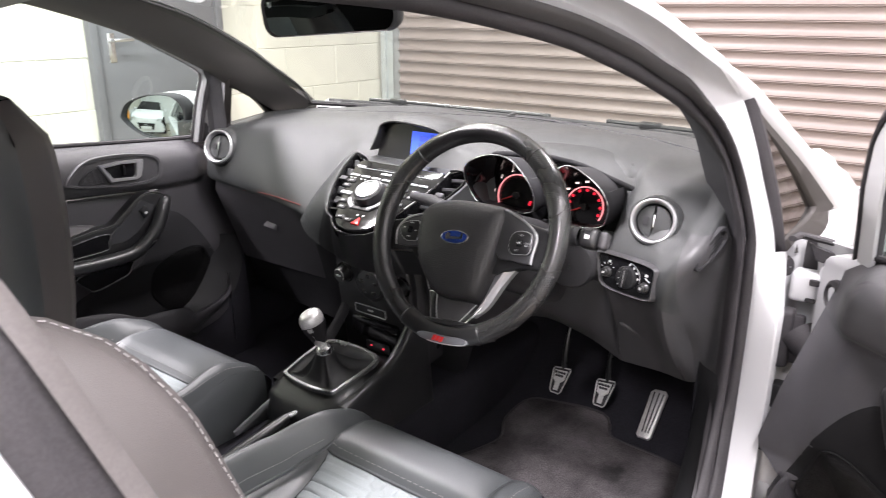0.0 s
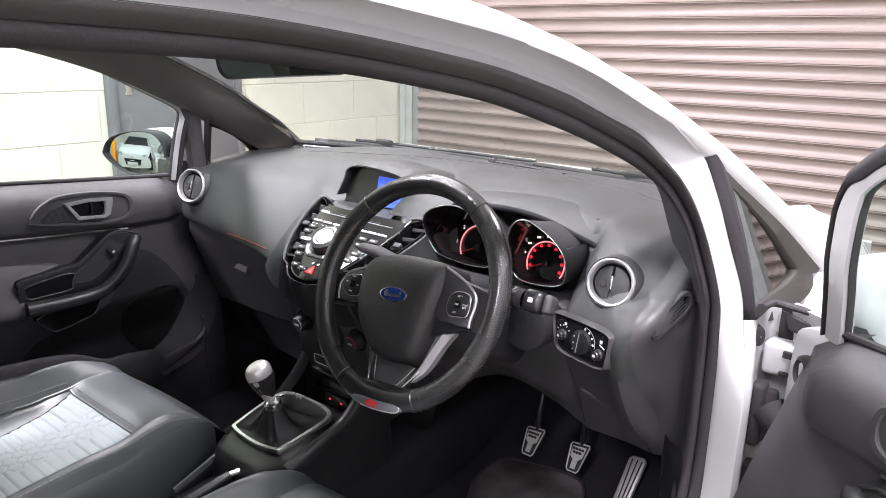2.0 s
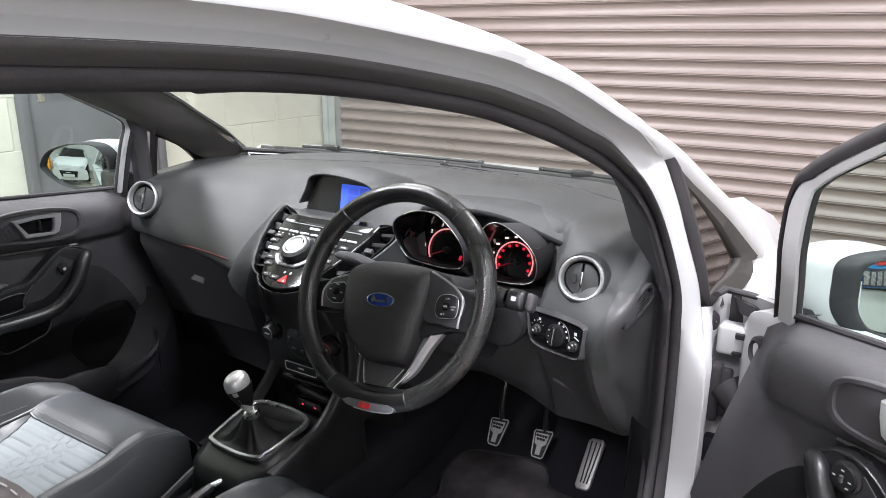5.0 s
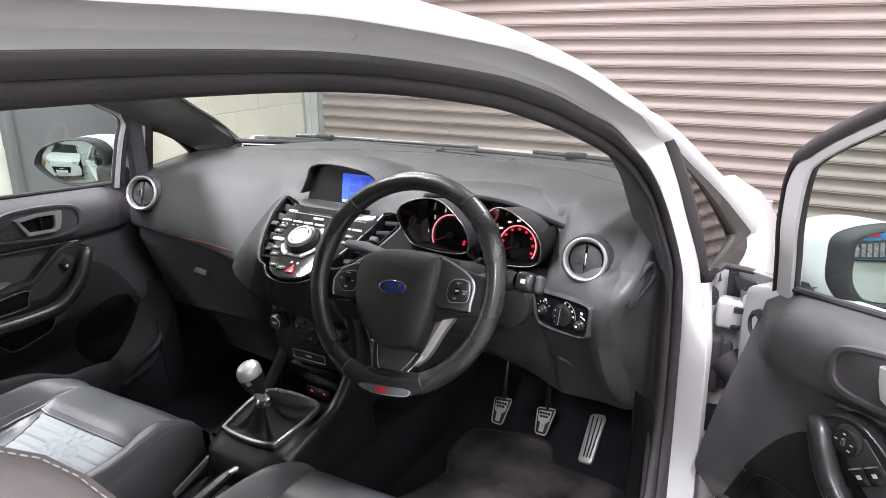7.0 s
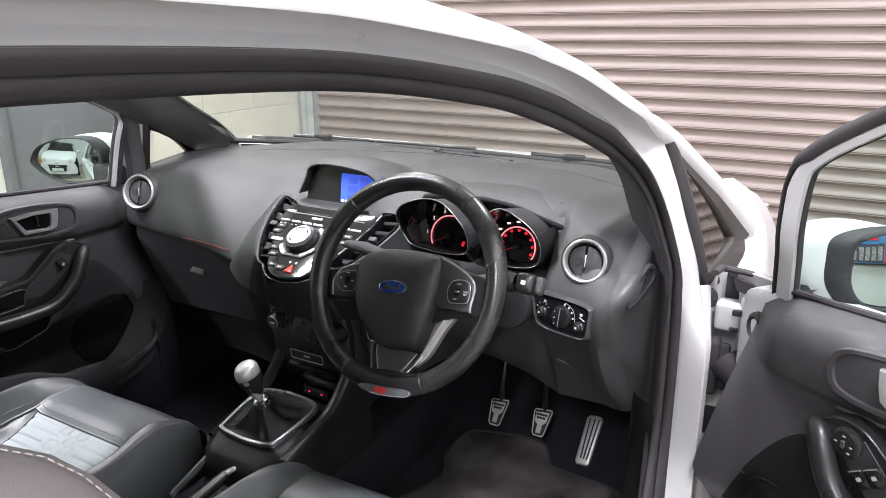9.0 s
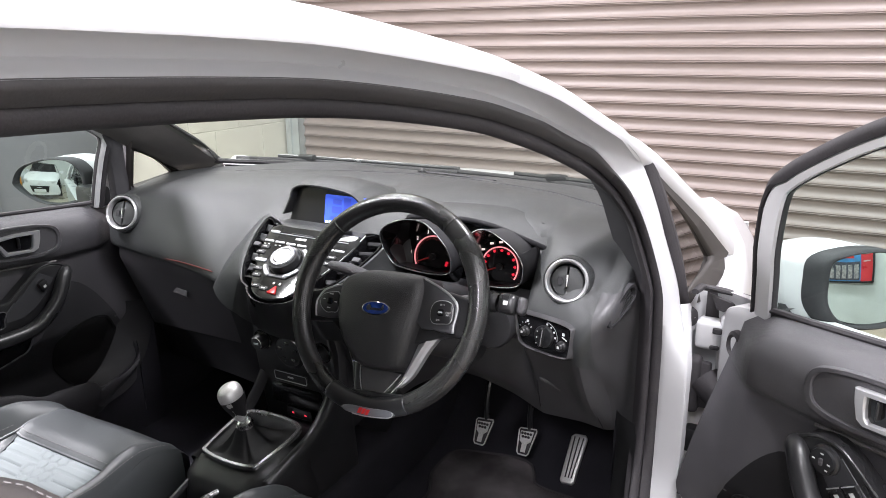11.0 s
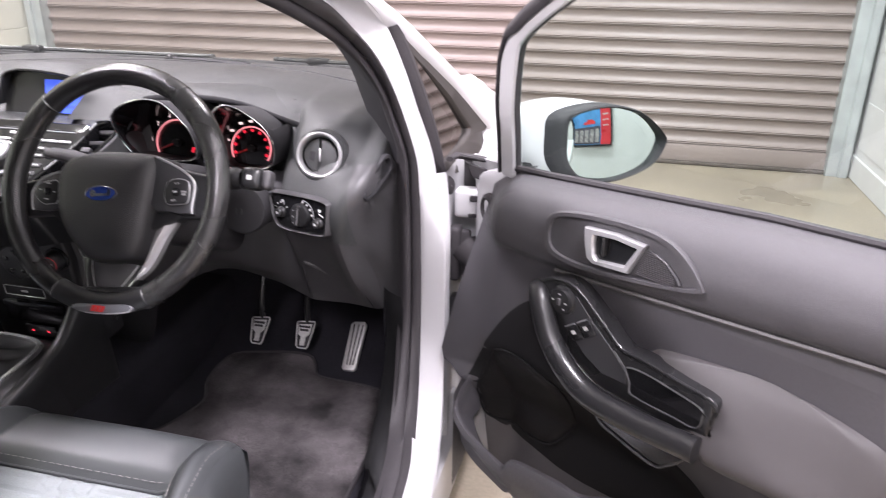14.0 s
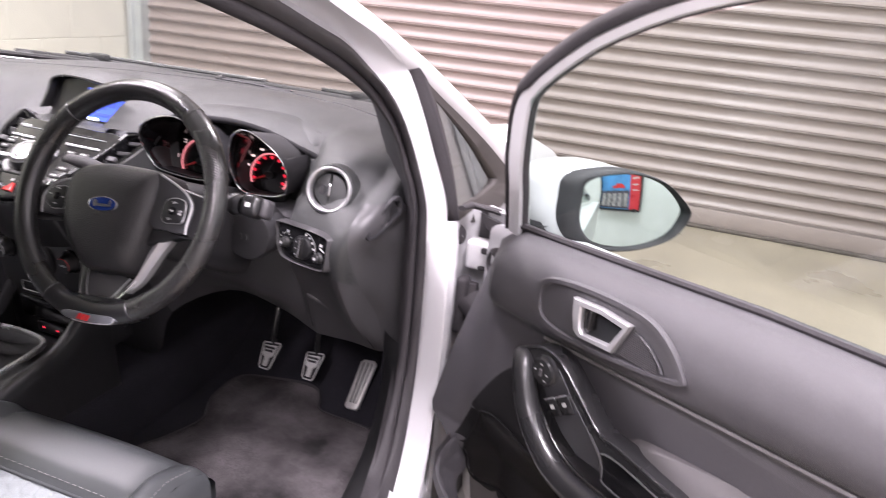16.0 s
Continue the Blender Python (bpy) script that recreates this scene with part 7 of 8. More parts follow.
def build_door(T, driver):
    nm = "driver_door" if driver else "passenger_door"
    d = thing(nm, "open driver door with black trim, white frame and mirror" if driver else "closed passenger door with black trim and silver handle", "car door")
    # trim panel
    zs = [0.31, 0.34, 0.38, 0.42, 0.46, 0.50, 0.525, 0.545, 0.553, 0.56, 0.566, 0.572, 0.58, 0.59, 0.61, 0.64, 0.68, 0.72, 0.76, 0.79, 0.806, 0.816, 0.822, 0.828, 0.834, 0.840, 0.846, 0.852, 0.860, 0.868, 0.876, 0.885, 0.90, 0.915, 0.93, 0.945, 0.955, 0.962, 0.966, 0.9661]
    rows = []
    for z in zs:
        s0 = float(np.interp(z, S0_Z, S0_S))
        lift_z = belt(0.2) * max(0.0, (z - 0.90) / 0.066)
        r = [P(s0 + 0.012, 0.040, z + lift_z)] if z < 0.966 else [P(s0, 0.085, z + lift_z)]
        for i in range(49):
            f = i / 48
            s = s0 + (1.20 - s0) * f ** 1.35
            dd = door_depth(s, z)
            if z > 0.966:
                dd = 0.088
            r.append(P(s, dd, z + belt(s) * max(0.0, (z - 0.90) / 0.066)))
        rows.append(r)
    fold = zs.index(0.834)
    part("trim_panel", loft(rows[fold:]), TRIM, d, "grained black upper door pad", m=T, angle=45)
    part("trim_panel", loft(rows[:fold + 1]), TRIM_MID, d, "black lower door trim", m=T, angle=45)
    # lighter line along the lower edge of the upper pad
    ln = [P(s, door_depth(s, zc) + 0.003, zc) for s, zc in [(s, 0.829 + 0.035 * float(np.interp(s, (0.30, 0.75), (0, 1)))) for s in np.linspace(0.30, 1.15, 30)]]
    part("trim_line", tube(ln, 0.0035, 6), mat("grey_trim_line", (0.07, 0.066, 0.066), 0.35), d, m=T)
    # oval surround, silver handle, dark cup and tweeter grille
    surr = [(p.x, p.y) for p in catmull([V(q) for q in ((0.292, 0.890, 0), (0.300, 0.918, 0), (0.335, 0.932, 0), (0.400, 0.940, 0), (0.470, 0.940, 0), (0.510, 0.925, 0), (0.540, 0.895, 0), (0.532, 0.882, 0), (0.450, 0.868, 0), (0.360, 0.858, 0), (0.305, 0.864, 0))], 4, True)]
    DMH = Matrix(((0, 0, -1, -0.166), (-1, 0, 0, 0), (0, 1, 0, 0), (0, 0, 0, 1)))     # (s, z) plate to door space, facing inwards
    c = (0.415, 0.90)
    ho = new("handle_assembly")
    ho.parent = d
    part("surround", ring_plate([(c[0] + (x - c[0]) * 1.03, c[1] + (y - c[1]) * 1.07) for x, y in surr], [(c[0] + (x - c[0]) * 0.94, c[1] + (y - c[1]) * 0.86) for x, y in surr], 0.008, T @ DMH @ pose(0, 0, 0.006)), TRIM, ho, "raised oval surround")
    part("recess", plate([(c[0] + (x - c[0]) * 0.95, c[1] + (y - c[1]) * 0.88) for x, y in surr], 0.004, 0.001, 1, T @ DMH @ pose(0, 0, 0.0015)), TRIM, ho)
    hnd = [(0.343, 0.922), (0.405, 0.926), (0.462, 0.923), (0.435, 0.877), (0.365, 0.873), (0.352, 0.879), (0.345, 0.900), (0.343, 0.915)]
    hin = [(0.364, 0.915), (0.405, 0.918), (0.448, 0.915), (0.427, 0.885), (0.373, 0.880), (0.367, 0.885), (0.364, 0.900), (0.364, 0.908)]
    if driver:
        hnd, hin = ([(0.460 + (x - 0.460) * 0.82, y) for x, y in q] for q in (hnd, hin))
    part("handle_frame", ring_plate(hnd, hin, 0.010, T @ DMH @ pose(0, 0, 0.011)), SILVER, ho, "satin silver door handle")
    part("handle_cup", plate(hin, 0.003, 0, 1, T @ DMH @ pose(0, 0, 0.003)), PIANO, ho)
    part("handle_web", rbox(0.004, 0.026, 0.010, 0.001, 1, T @ DMH @ pose(0.398, 0.902, 0.006)), SATIN, ho)
    tw = [(0.464, 0.917), (0.476, 0.915), (0.494, 0.907), (0.510, 0.893), (0.515, 0.884), (0.452, 0.876), (0.446, 0.879)]
    part("tweeter_grille", plate(tw, 0.004, 0.001, 1, T @ DMH @ pose(0, 0, 0.0045)), TRIM_LOW, ho, "ribbed tweeter grille")
    for k in range(14):
        z = 0.880 + 0.0026 * k
        b = float(np.interp(z, (0.88, 0.893, 0.908, 0.917), (0.509, 0.504, 0.488, 0.470)))
        a = float(np.interp(z, (0.88, 0.918), (0.449, 0.466)))
        if b - a > 0.01:
            part("grille_rib", rbox(b - a, 0.0013, 0.0016, 0, 1, T @ DMH @ pose((a + b) / 2, z, 0.005)), TRIM, ho)
    part("tweeter_edge", tube([T @ DMH @ V((s, z, 0.006)) for s, z in ((0.476, 0.9155), (0.493, 0.908), (0.509, 0.894), (0.515, 0.885))], 0.0018, 6), POD_RIM, ho, "bright curved edge")
    # armrest pad
    arm = [(0.468, 0.752), (0.478, 0.768), (0.496, 0.777), (0.56, 0.787), (0.623, 0.794), (0.667, 0.792), (0.708, 0.786), (0.767, 0.772), (0.790, 0.750), (0.796, 0.722), (0.788, 0.685), (0.769, 0.655), (0.735, 0.644), (0.65, 0.641), (0.575, 0.646), (0.550, 0.675), (0.500, 0.705)]
    arm = [(p.x, p.y) for p in catmull([V((*q, 0)) for q in arm], 4, True)]
    part("armrest_pad", door_skin(arm, 30, 0.006, 0.046, 0.016, 34, (0.95, 1.0, 0.62, 0.10)), cells(mat("padded_black_vinyl", (0.056, 0.0520, 0.0535), 0.42, vary=0.06), 800, 0.35, 0.0005, low=0, high=0.3), d, "padded black armrest", m=T, angle=60)
    # pull bar: from the switch pod down and back to the armrest
    bar = catmull([P(0.292, 0.160, 0.780), P(0.296, 0.182, 0.806), P(0.312, 0.196, 0.800), P(0.340, 0.204, 0.752), P(0.378, 0.208, 0.716), P(0.425, 0.210, 0.694), P(0.500, 0.208, 0.690), P(0.586, 0.202, 0.692)], 5)
    part("pull_bar", tube(bar, [0.010 + 0.007 * min(1, i / 12) for i in range(len(bar))], 14, flat=1.05), SATIN, d, "satin black pull bar", m=T)
    pod_o = [(p.x, p.y) for p in catmull([V((*q, 0)) for q in ((0.293, 0.797), (0.296, 0.816), (0.327, 0.834), (0.368, 0.832), (0.418, 0.797), (0.452, 0.772), (0.487, 0.770), (0.545, 0.763), (0.584, 0.759), (0.594, 0.750), (0.591, 0.719), (0.584, 0.696), (0.500, 0.695), (0.425, 0.697), (0.378, 0.716), (0.340, 0.752))], 3, True)]
    pod_ = part("switch_pod", plate(pod_o, 0.03, 0.006, 3, T @ DMH @ pose(0, 0, 0.020)), SATIN, d, "black switch pod and grab cup")
    cup = [(p.x, p.y) for p in catmull([V((*q, 0)) for q in ((0.464, 0.750), (0.493, 0.754), (0.538, 0.749), (0.574, 0.743), (0.580, 0.734), (0.574, 0.712), (0.540, 0.711), (0.476, 0.713), (0.470, 0.730))], 3, True)]
    part("grab_cup", plate(cup, 0.002, 0, 1, T @ DMH @ pose(0, 0, 0.0212)), PIANO, pod_, "dark grab recess")
    part("cup_rim", tube([T @ DMH @ V((*q, 0.0215)) for q in cup], 0.0016, 6, True), POD_RIM, pod_)
    part("pod_rim", tube([T @ DMH @ V((*q, 0.019)) for q in pod_o], 0.0025, 8, True), SATIN, pod_)
    inlay = [(0.335, 0.800), (0.370, 0.822), (0.403, 0.792), (0.438, 0.765), (0.462, 0.742), (0.466, 0.724), (0.425, 0.722), (0.392, 0.738), (0.358, 0.768)]
    part("pod_inlay", plate(inlay, 0.002, 0.0006, 1, T @ DMH @ pose(0, 0, 0.0212)), mat("grey_black_inlay", (0.035, 0.035, 0.038), 0.42), pod_, "matt switch plate")
    low = [(p.x, p.y) for p in catmull([V((*q, 0)) for q in ((0.402, 0.672), (0.440, 0.672), (0.500, 0.665), (0.557, 0.652), (0.533, 0.621), (0.511, 0.610), (0.450, 0.622), (0.416, 0.634))], 4, True)]
    lc = part("lower_cup", plate(low, 0.02, 0.002, 1, T @ DMH @ pose(0, 0, 0.004)), PIANO, d, "gloss black lower pull cup")
    part("cup_rim", tube([T @ DMH @ V((*q, 0.006)) for q in low], 0.0020, 8, True), POD_RIM, lc)
    if driver:
        mk = T @ DMH @ pose(0.348, 0.809, 0.0205) @ Matrix.Diagonal((0.88, 0.88, 1, 1))
        part("mirror_switch", moved(lathe([(0.0250, 0), (0.0245, 0.004), (0.021, 0.006), (0.020, 0.010), (0.0001, 0.011)], 32), mk), SATIN, pod_, "round mirror switch")
        part("switch_grip", rbox(0.006, 0.012, 0.004, 0.001, 1, mk @ pose(0, 0, 0.012)), TRIM, pod_)
        for u, v in ((0.013, 0.0), (-0.013, 0.0), (0.0, 0.013), (0.010, -0.011)):
            part("switch_mark", rbox(0.005, 0.0022, 0.0005, 0, 1, mk @ pose(u, v, 0.0112)), WHITE_PRINT, pod_)
        for s_, z_ in ((0.3745, 0.768), (0.3945, 0.782)):
            wk = part("window_switch", rbox(0.0225, 0.026, 0.008, 0.002, 2, T @ DMH @ pose(s_, z_, 0.0215, 10, 0, 35)), SATIN, pod_, "window switch key")
            part("switch_edge", rbox(0.020, 0.0016, 0.001, 0, 1, T @ DMH @ pose(s_ - 0.0070, z_ + 0.0100, 0.0280, 10, 0, 35)), SILVER, pod_)
            part("switch_mark", rbox(0.007, 0.006, 0.0005, 0, 1, T @ DMH @ pose(s_ - 0.001, z_, 0.0258, 10, 0, 35)), WHITE_PRINT, pod_)
    else:
        wk = part("window_switch", rbox(0.021, 0.026, 0.012, 0.003, 2, T @ DMH @ pose(0.365, 0.790, 0.024, 0, 0, -28)), SATIN, pod_, "window switch key")
        part("switch_mark", rbox(0.007, 0.006, 0.0005, 0, 1, T @ DMH @ pose(0.365, 0.788, 0.0302, 0, 0, -28)), WHITE_PRINT, pod_)
    part("pod_web", tube([T @ DMH @ V(q) for q in ((0.441, 0.766, 0.0215), (0.462, 0.748, 0.022), (0.470, 0.732, 0.022), (0.472, 0.714, 0.022))], 0.0014, 6), POD_RIM, pod_)
    # speaker grille and map pocket
    spk = [(p.x, p.y) for p in catmull([V((*q, 0)) for q in ((0.115, 0.480), (0.130, 0.560), (0.165, 0.625), (0.205, 0.648), (0.270, 0.640), (0.315, 0.605), (0.310, 0.540), (0.283, 0.480), (0.230, 0.430), (0.150, 0.440))], 4, True)]
    lowp = [(q.x, q.y) for q in catmull([V((*q, 0)) for q in ((0.105, 0.545), (0.150, 0.640), (0.220, 0.735), (0.285, 0.770), (0.330, 0.720), (0.365, 0.640), (0.434, 0.606), (0.507, 0.584), (0.575, 0.547), (0.568, 0.490), (0.500, 0.440), (0.400, 0.400), (0.200, 0.400), (0.120, 0.460))], 4, True)]
    # Recess shade is in the panel's colour, deeper on the driver door.
    part("lower_panel", door_skin(lowp, 26, 0.002, 0.0, 0.01, 26), DARK_LOW if driver else TRIM_LOW, d, "lower door panel, darkened for the shade in its recess", m=T, angle=60)
    part("speaker_grille", door_skin(spk, 18, 0.006, 0.006, 0.02, 18), PERFORATED_GRILLE, d, "perforated speaker grille", m=T, angle=60)
    part("grille_rim", tube([P(s, door_depth(s, z) + 0.005, z) for s, z in spk], 0.0018, 6, True), DARK_LOW, d, m=T)
    lip_c = [(0.098, 0.560, 0.10), (0.116, 0.540, 0.165), (0.125, 0.508, 0.190), (0.165, 0.484, 0.200), (0.235, 0.471, 0.205), (0.262, 0.470, 0.206), (0.284, 0.494, 0.207), (0.37, 0.508, 0.207), (0.42, 0.512, 0.207), (0.495, 0.548, 0.205), (0.60, 0.565, 0.200), (0.85, 0.575, 0.19), (1.15, 0.57, 0.18)]
    top = catmull([P(s, dd, z) for s, z, dd in lip_c], 5)
    bott = catmull([P(s, max(0.05, dd - 0.05), float(np.interp(s, (0.10, 0.125, 0.165, 0.235, 0.33, 0.5, 1.15), (0.50, 0.46, 0.425, 0.375, 0.345, 0.32, 0.31)))) for s, z, dd in lip_c], 5)
    prows = []
    for a, b in zip(top, bott):
        prows.append([a + V((0.014, 0, -0.06)), a + V((0.012, 0, -0.006)), a + V((0.008, 0, 0.002)), a + V((0.001, 0, 0.002)), a + V((-0.004, 0, -0.008)), a.lerp(b, 0.35) + V((-0.012, 0, 0)), a.lerp(b, 0.7) + V((-0.006, 0, 0)), b])
    # Passenger pocket takes the darker plastic: footwell shade put into its colour.
    part("pocket_end", loft([[P(0.020, 0.035, z), P(0.055, 0.085, z), P(0.100, 0.145, z), P(0.124, 0.192, z - 0.012)] for z in (0.35, 0.42, 0.48, 0.53, 0.552)]), TRIM if driver else TRIM_MID, d, m=T, angle=60)
    part("map_pocket", loft(prows), TRIM if driver else TRIM_MID, d, "black door pocket lip", m=T, angle=60)
    # steel shell
    shell_o = [(p.x, p.y) for p in catmull([V((*q, 0)) for q in ((0.020, 0.40), (0.018, 0.70), (0.020, 0.86), (0.040, 0.905), (0.15, 0.915), (0.60, 0.925), (1.22, 0.925), (1.25, 0.88), (1.24, 0.5), (1.20, 0.33), (0.60, 0.285), (0.12, 0.30), (0.05, 0.33))], 5, True)]
    DSH = Matrix(((0, 0, -1, -0.048), (-1, 0, 0, 0), (0, 1, 0, 0), (0, 0, 0, 1)))
    part("door_shell", plate(shell_o, 0.066, 0.006, 2, T @ DSH), PAINT, d, "white painted door shell")
    skin = []
    for z in (0.27, 0.33, 0.45, 0.60, 0.75, 0.86, 0.915):
        skin.append([P(s, float(np.interp(z, (0.27, 0.33, 0.6, 0.88, 0.95), (0.03, 0.0, -0.022, -0.012, 0.012))), z) for s in np.linspace(-0.035, 1.27, 12)])
    part("outer_skin", thick(loft(skin), 0.010), PAINT, d, m=T)
    # window frame: follows the aperture line
    def fp(y, x, z, inset=0.0):
        return P(0.42 - y, 0.865 - x - inset, z)
    fwd = 0.0 if driver else 0.065      # the shut door sits a little further forward in its aperture
    lead = 0.012 if driver else 0.0
    top_line = [fp(0.250 + fwd - lead, 0.722, 1.140 - 0.4 * fwd), fp(0.225 + fwd - lead, 0.712, 1.172 - 0.4 * fwd), fp(0.150 + fwd * 0.6 - lead * 0.4, 0.693, 1.213 - fwd * 0.25), fp(0.05, 0.670, 1.258), fp(-0.088, 0.645, 1.302), fp(-0.25, 0.630, 1.330), fp(-0.512, 0.613, 1.354), fp(-0.80, 0.609, 1.362)]
    post = [P(0.135, 0.085, 0.93), P(0.149, 0.106, 1.00), P(0.162, 0.126, 1.06)] if driver else [P(0.113, 0.085, 0.93), P(0.113, 0.108, 1.00), P(0.111, 0.128, 1.06)]
    line_ = catmull(post + top_line + [P(1.27, 0.245, 1.345), P(1.27, 0.14, 1.05), P(1.27, 0.08, 0.94)], 6)
    seal_r, paint_r, run_r = [], [], []
    cen = P(0.75, 0.15, 1.12)
    for i, p in enumerate(line_):
        q = line_[min(i + 1, len(line_) - 1)] - line_[max(i - 1, 0)]
        q.normalize()
        inw = V((-1, 0, -0.4)).normalized()
        side = q.cross(inw).normalized()
        if (cen - p).dot(side) < 0:
            side = -side
        g = max(0.0, min(1.0, (24 - i) / 8)) if driver else 0.0        # 1 on the broad white post, 0 along the roof
        w = 0.014 * g
        seal_r.append([p - side * (0.012 + 0.006 * g) - inw * 0.020, p - side * (0.015 + 0.004 * g) + inw * 0.004, p - side * (0.006 + 0.011 * g) + inw * (0.012 - 0.002 * g), p + side * (0.003 - w - 0.004 * g) + inw * 0.010, p + side * (0.004 - w - 0.002 * g)])
        paint_r.append([p + side * (0.002 - w) - inw * 0.02, p + side * (0.002 - w) + inw * 0.006, p + side * (0.005 - w) + inw * 0.009, p + side * 0.015 + inw * 0.009, p + side * 0.018 + inw * 0.005, p + side * 0.018 - inw * 0.01])
        run_r.append([p + side * 0.017 + inw * 0.004, p + side * 0.019 + inw * 0.005, p + side * 0.0205 + inw * 0.002, p + side * 0.0205 - inw * 0.006])
    part("frame_seal", loft(seal_r), RUBBER, d, "black rubber frame seal", m=T, angle=60)
    part("window_frame", loft(paint_r), PAINT, d, "white painted window frame", m=T, angle=40)
    part("glass_run", loft(run_r), RUBBER, d, "black glass channel", m=T, angle=60)
    part("belt_seal", tube([P(s, 0.090, 0.969 + belt(s)) for s in np.linspace(0.14, 1.26, 14)], 0.006, 8), RUBBER, d, "black belt seal", m=T)
    gl = []
    line_z, line_s = [p.z for p in line_[:62]], [-p.y for p in line_[:62]]
    for z in (0.93, 0.98, 1.03, 1.07, 1.10, 1.12, 1.15, 1.19, 1.23, 1.27, 1.30, 1.32, 1.335):
        smin = float(np.interp(z + (0.016 if z > 1.08 else 0), line_z, line_s)) + (0.018 if z < 1.15 else 0.010)
        gl.append([P(s, 0.074 + 0.372 * (z - 0.93), z) for s in np.linspace(smin, 1.262, 6)])
    pane = part("window_pane", loft(gl), GLASS_DOOR, d, "green-tinted side window", m=T)
    pane.visible_shadow = False
    return d


PERFORATED_GRILLE = cells(mat("speaker_plastic", (0.011, 0.0105, 0.011), 0.6, spec=0.15, vary=0.1), 420, 1.0, 0.0015, "F1", 0.15, 0.4)
driver_door = build_door(OPEN, True)
passenger_door = build_door(SHUT, False)


def door_mirror(parent, m, label, spread):
    """Mirror head about its glass centre: x across (outwards +), y up, z out of the glass; spread is how far the shell reaches towards the door."""
    mh = new("door_mirror")
    mh.parent = parent
    mh["label"] = label
    go = catmull([V(q) for q in ((-0.104, 0.050, 0), (-0.03, 0.066, 0), (0.040, 0.054, 0), (0.092, 0.018, 0), (0.098, -0.004, 0), (0.070, -0.040, 0), (0.0, -0.062, 0), (-0.070, -0.060, 0), (-0.106, -0.030, 0), (-0.113, 0.012, 0))], 5, True)
    bulge = [[V((p.x * 0.955 * f, p.y * 0.945 * f, -0.004 - ((p.x * f) ** 2 + (p.y * f) ** 2) / 1.4)) for p in go] for f in (1.0, 0.85, 0.7, 0.55, 0.4, 0.25, 0.12, 0.01)]
    part("mirror_glass", loft(bulge, close_v=True), MIRROR, mh, "convex mirror glass", m=m, angle=80)
    rim = [[V((p.x * s - sh, p.y * s, z)) for p in go] for s, z, sh in ((0.94, -0.007, 0), (0.955, -0.001, 0), (0.985, 0.003, 0.001), (1.03, 0.001, 0.005), (1.06, -0.010, 0.014), (1.07, -0.022, 0.020))]
    part("mirror_rim", loft(rim, close_v=True), TRIM_LOW, mh, "black mirror rim", m=m, angle=60)
    shell = [[V((p.x * s - sh, p.y * s, z)) for p in go] for s, z, sh in ((1.07, -0.022, 0.020), (1.09, -0.030, 0.014 + 0.5 * spread), (1.13, -0.050, 0.012 + 0.85 * spread), (1.12, -0.078, 0.012 + spread), (0.92, -0.115, 0.012 + spread), (0.5, -0.138, 0.012 + spread), (0.02, -0.144, 0.012 + spread))]
    part("mirror_shell", loft(shell, close_v=True), PAINT, mh, "white mirror shell", m=m, angle=60)
    return mh


DMIR = basis((1.101, 0.386, 0.963), (0.80, 0.60, -0.06), (0.60, -0.79, 0.08))
dm = door_mirror(driver_door, DMIR, "white door mirror with a black rim", 0.050)
part("mirror_foot", loft([[DMIR @ V(p) for p in r] for r in (((-0.09, -0.038, -0.022), (-0.09, -0.065, -0.022), (-0.09, -0.065, -0.09), (-0.09, -0.038, -0.09)), ((-0.175, -0.030, -0.035), (-0.175, -0.075, -0.035), (-0.175, -0.075, -0.10), (-0.175, -0.030, -0.10)))], close_v=True), TRIM_LOW, dm, "black mirror foot")
PMIR = basis((-0.955, 0.275, 0.987), (-0.91, -0.41, 0.0), (0.41, -0.91, 0.045))
pm = door_mirror(passenger_door, PMIR, "white door mirror with a black rim", 0.032)
part("mirror_foot", rbox(0.10, 0.05, 0.06, 0.015, 2, pose(-0.83, 0.33, 0.95)), SATIN, pm)


# ---- rest of the body: hinge pillar, wings, bonnet, glass, far side ----
hinge_rows = []
for z in (0.30, 0.36, 0.45, 0.60, 0.75, 0.80, 0.84, 0.87, 0.895):
    hx, hy = (float(np.interp(z, (0.80, 0.84, 0.895), v)) for v in ((0.8125, 0.801, 0.782), (0.301, 0.322, 0.354)))
    k = float(np.interp(z, (0.80, 0.895), (0, 1)))
    hinge_rows.append([V((hx - 0.006, hy + 0.004, z)), V((hx, hy, z)), V((hx + 0.006, hy + 0.010 - 0.004 * k, z)), V((0.815 - 0.018 * k, hy + 0.030 - 0.016 * k, z)), V((0.807 - 0.010 * k, 0.364 + 0.014 * k, z)), V((0.797, 0.388, z)), V((0.795, 0.462, z)), V((0.808, 0.476, z)), V((0.857, 0.480, z))])
part("hinge_pillar", loft(hinge_rows), PAINT, car, "white painted hinge pillar", angle=60)
for z in (0.822, 0.505):
    part("hinge", joined(rbox(0.046, 0.040, 0.056, 0.008, 3, pose(0.826, 0.425, z)), moved(lathe([(0.010, -0.036), (0.010, 0.036), (0.007, 0.042), (0.0001, 0.043)], 16), pose(0.855, 0.420, z)), rbox(0.060, 0.018, 0.050, 0.005, 2, pose(0.880, 0.405, z, 0, 0, 35))), PAINT, car, "white painted door hinge")
    for sx, sz, dz in ((0.843, 0.012, 0.014), (0.840, 0.008, -0.020)):
        part("hinge_slot", rbox(0.017, 0.006, sz, 0.002, 1, pose(sx, 0.404, z + dz)), RUBBER, car, "dark gap in the hinge")
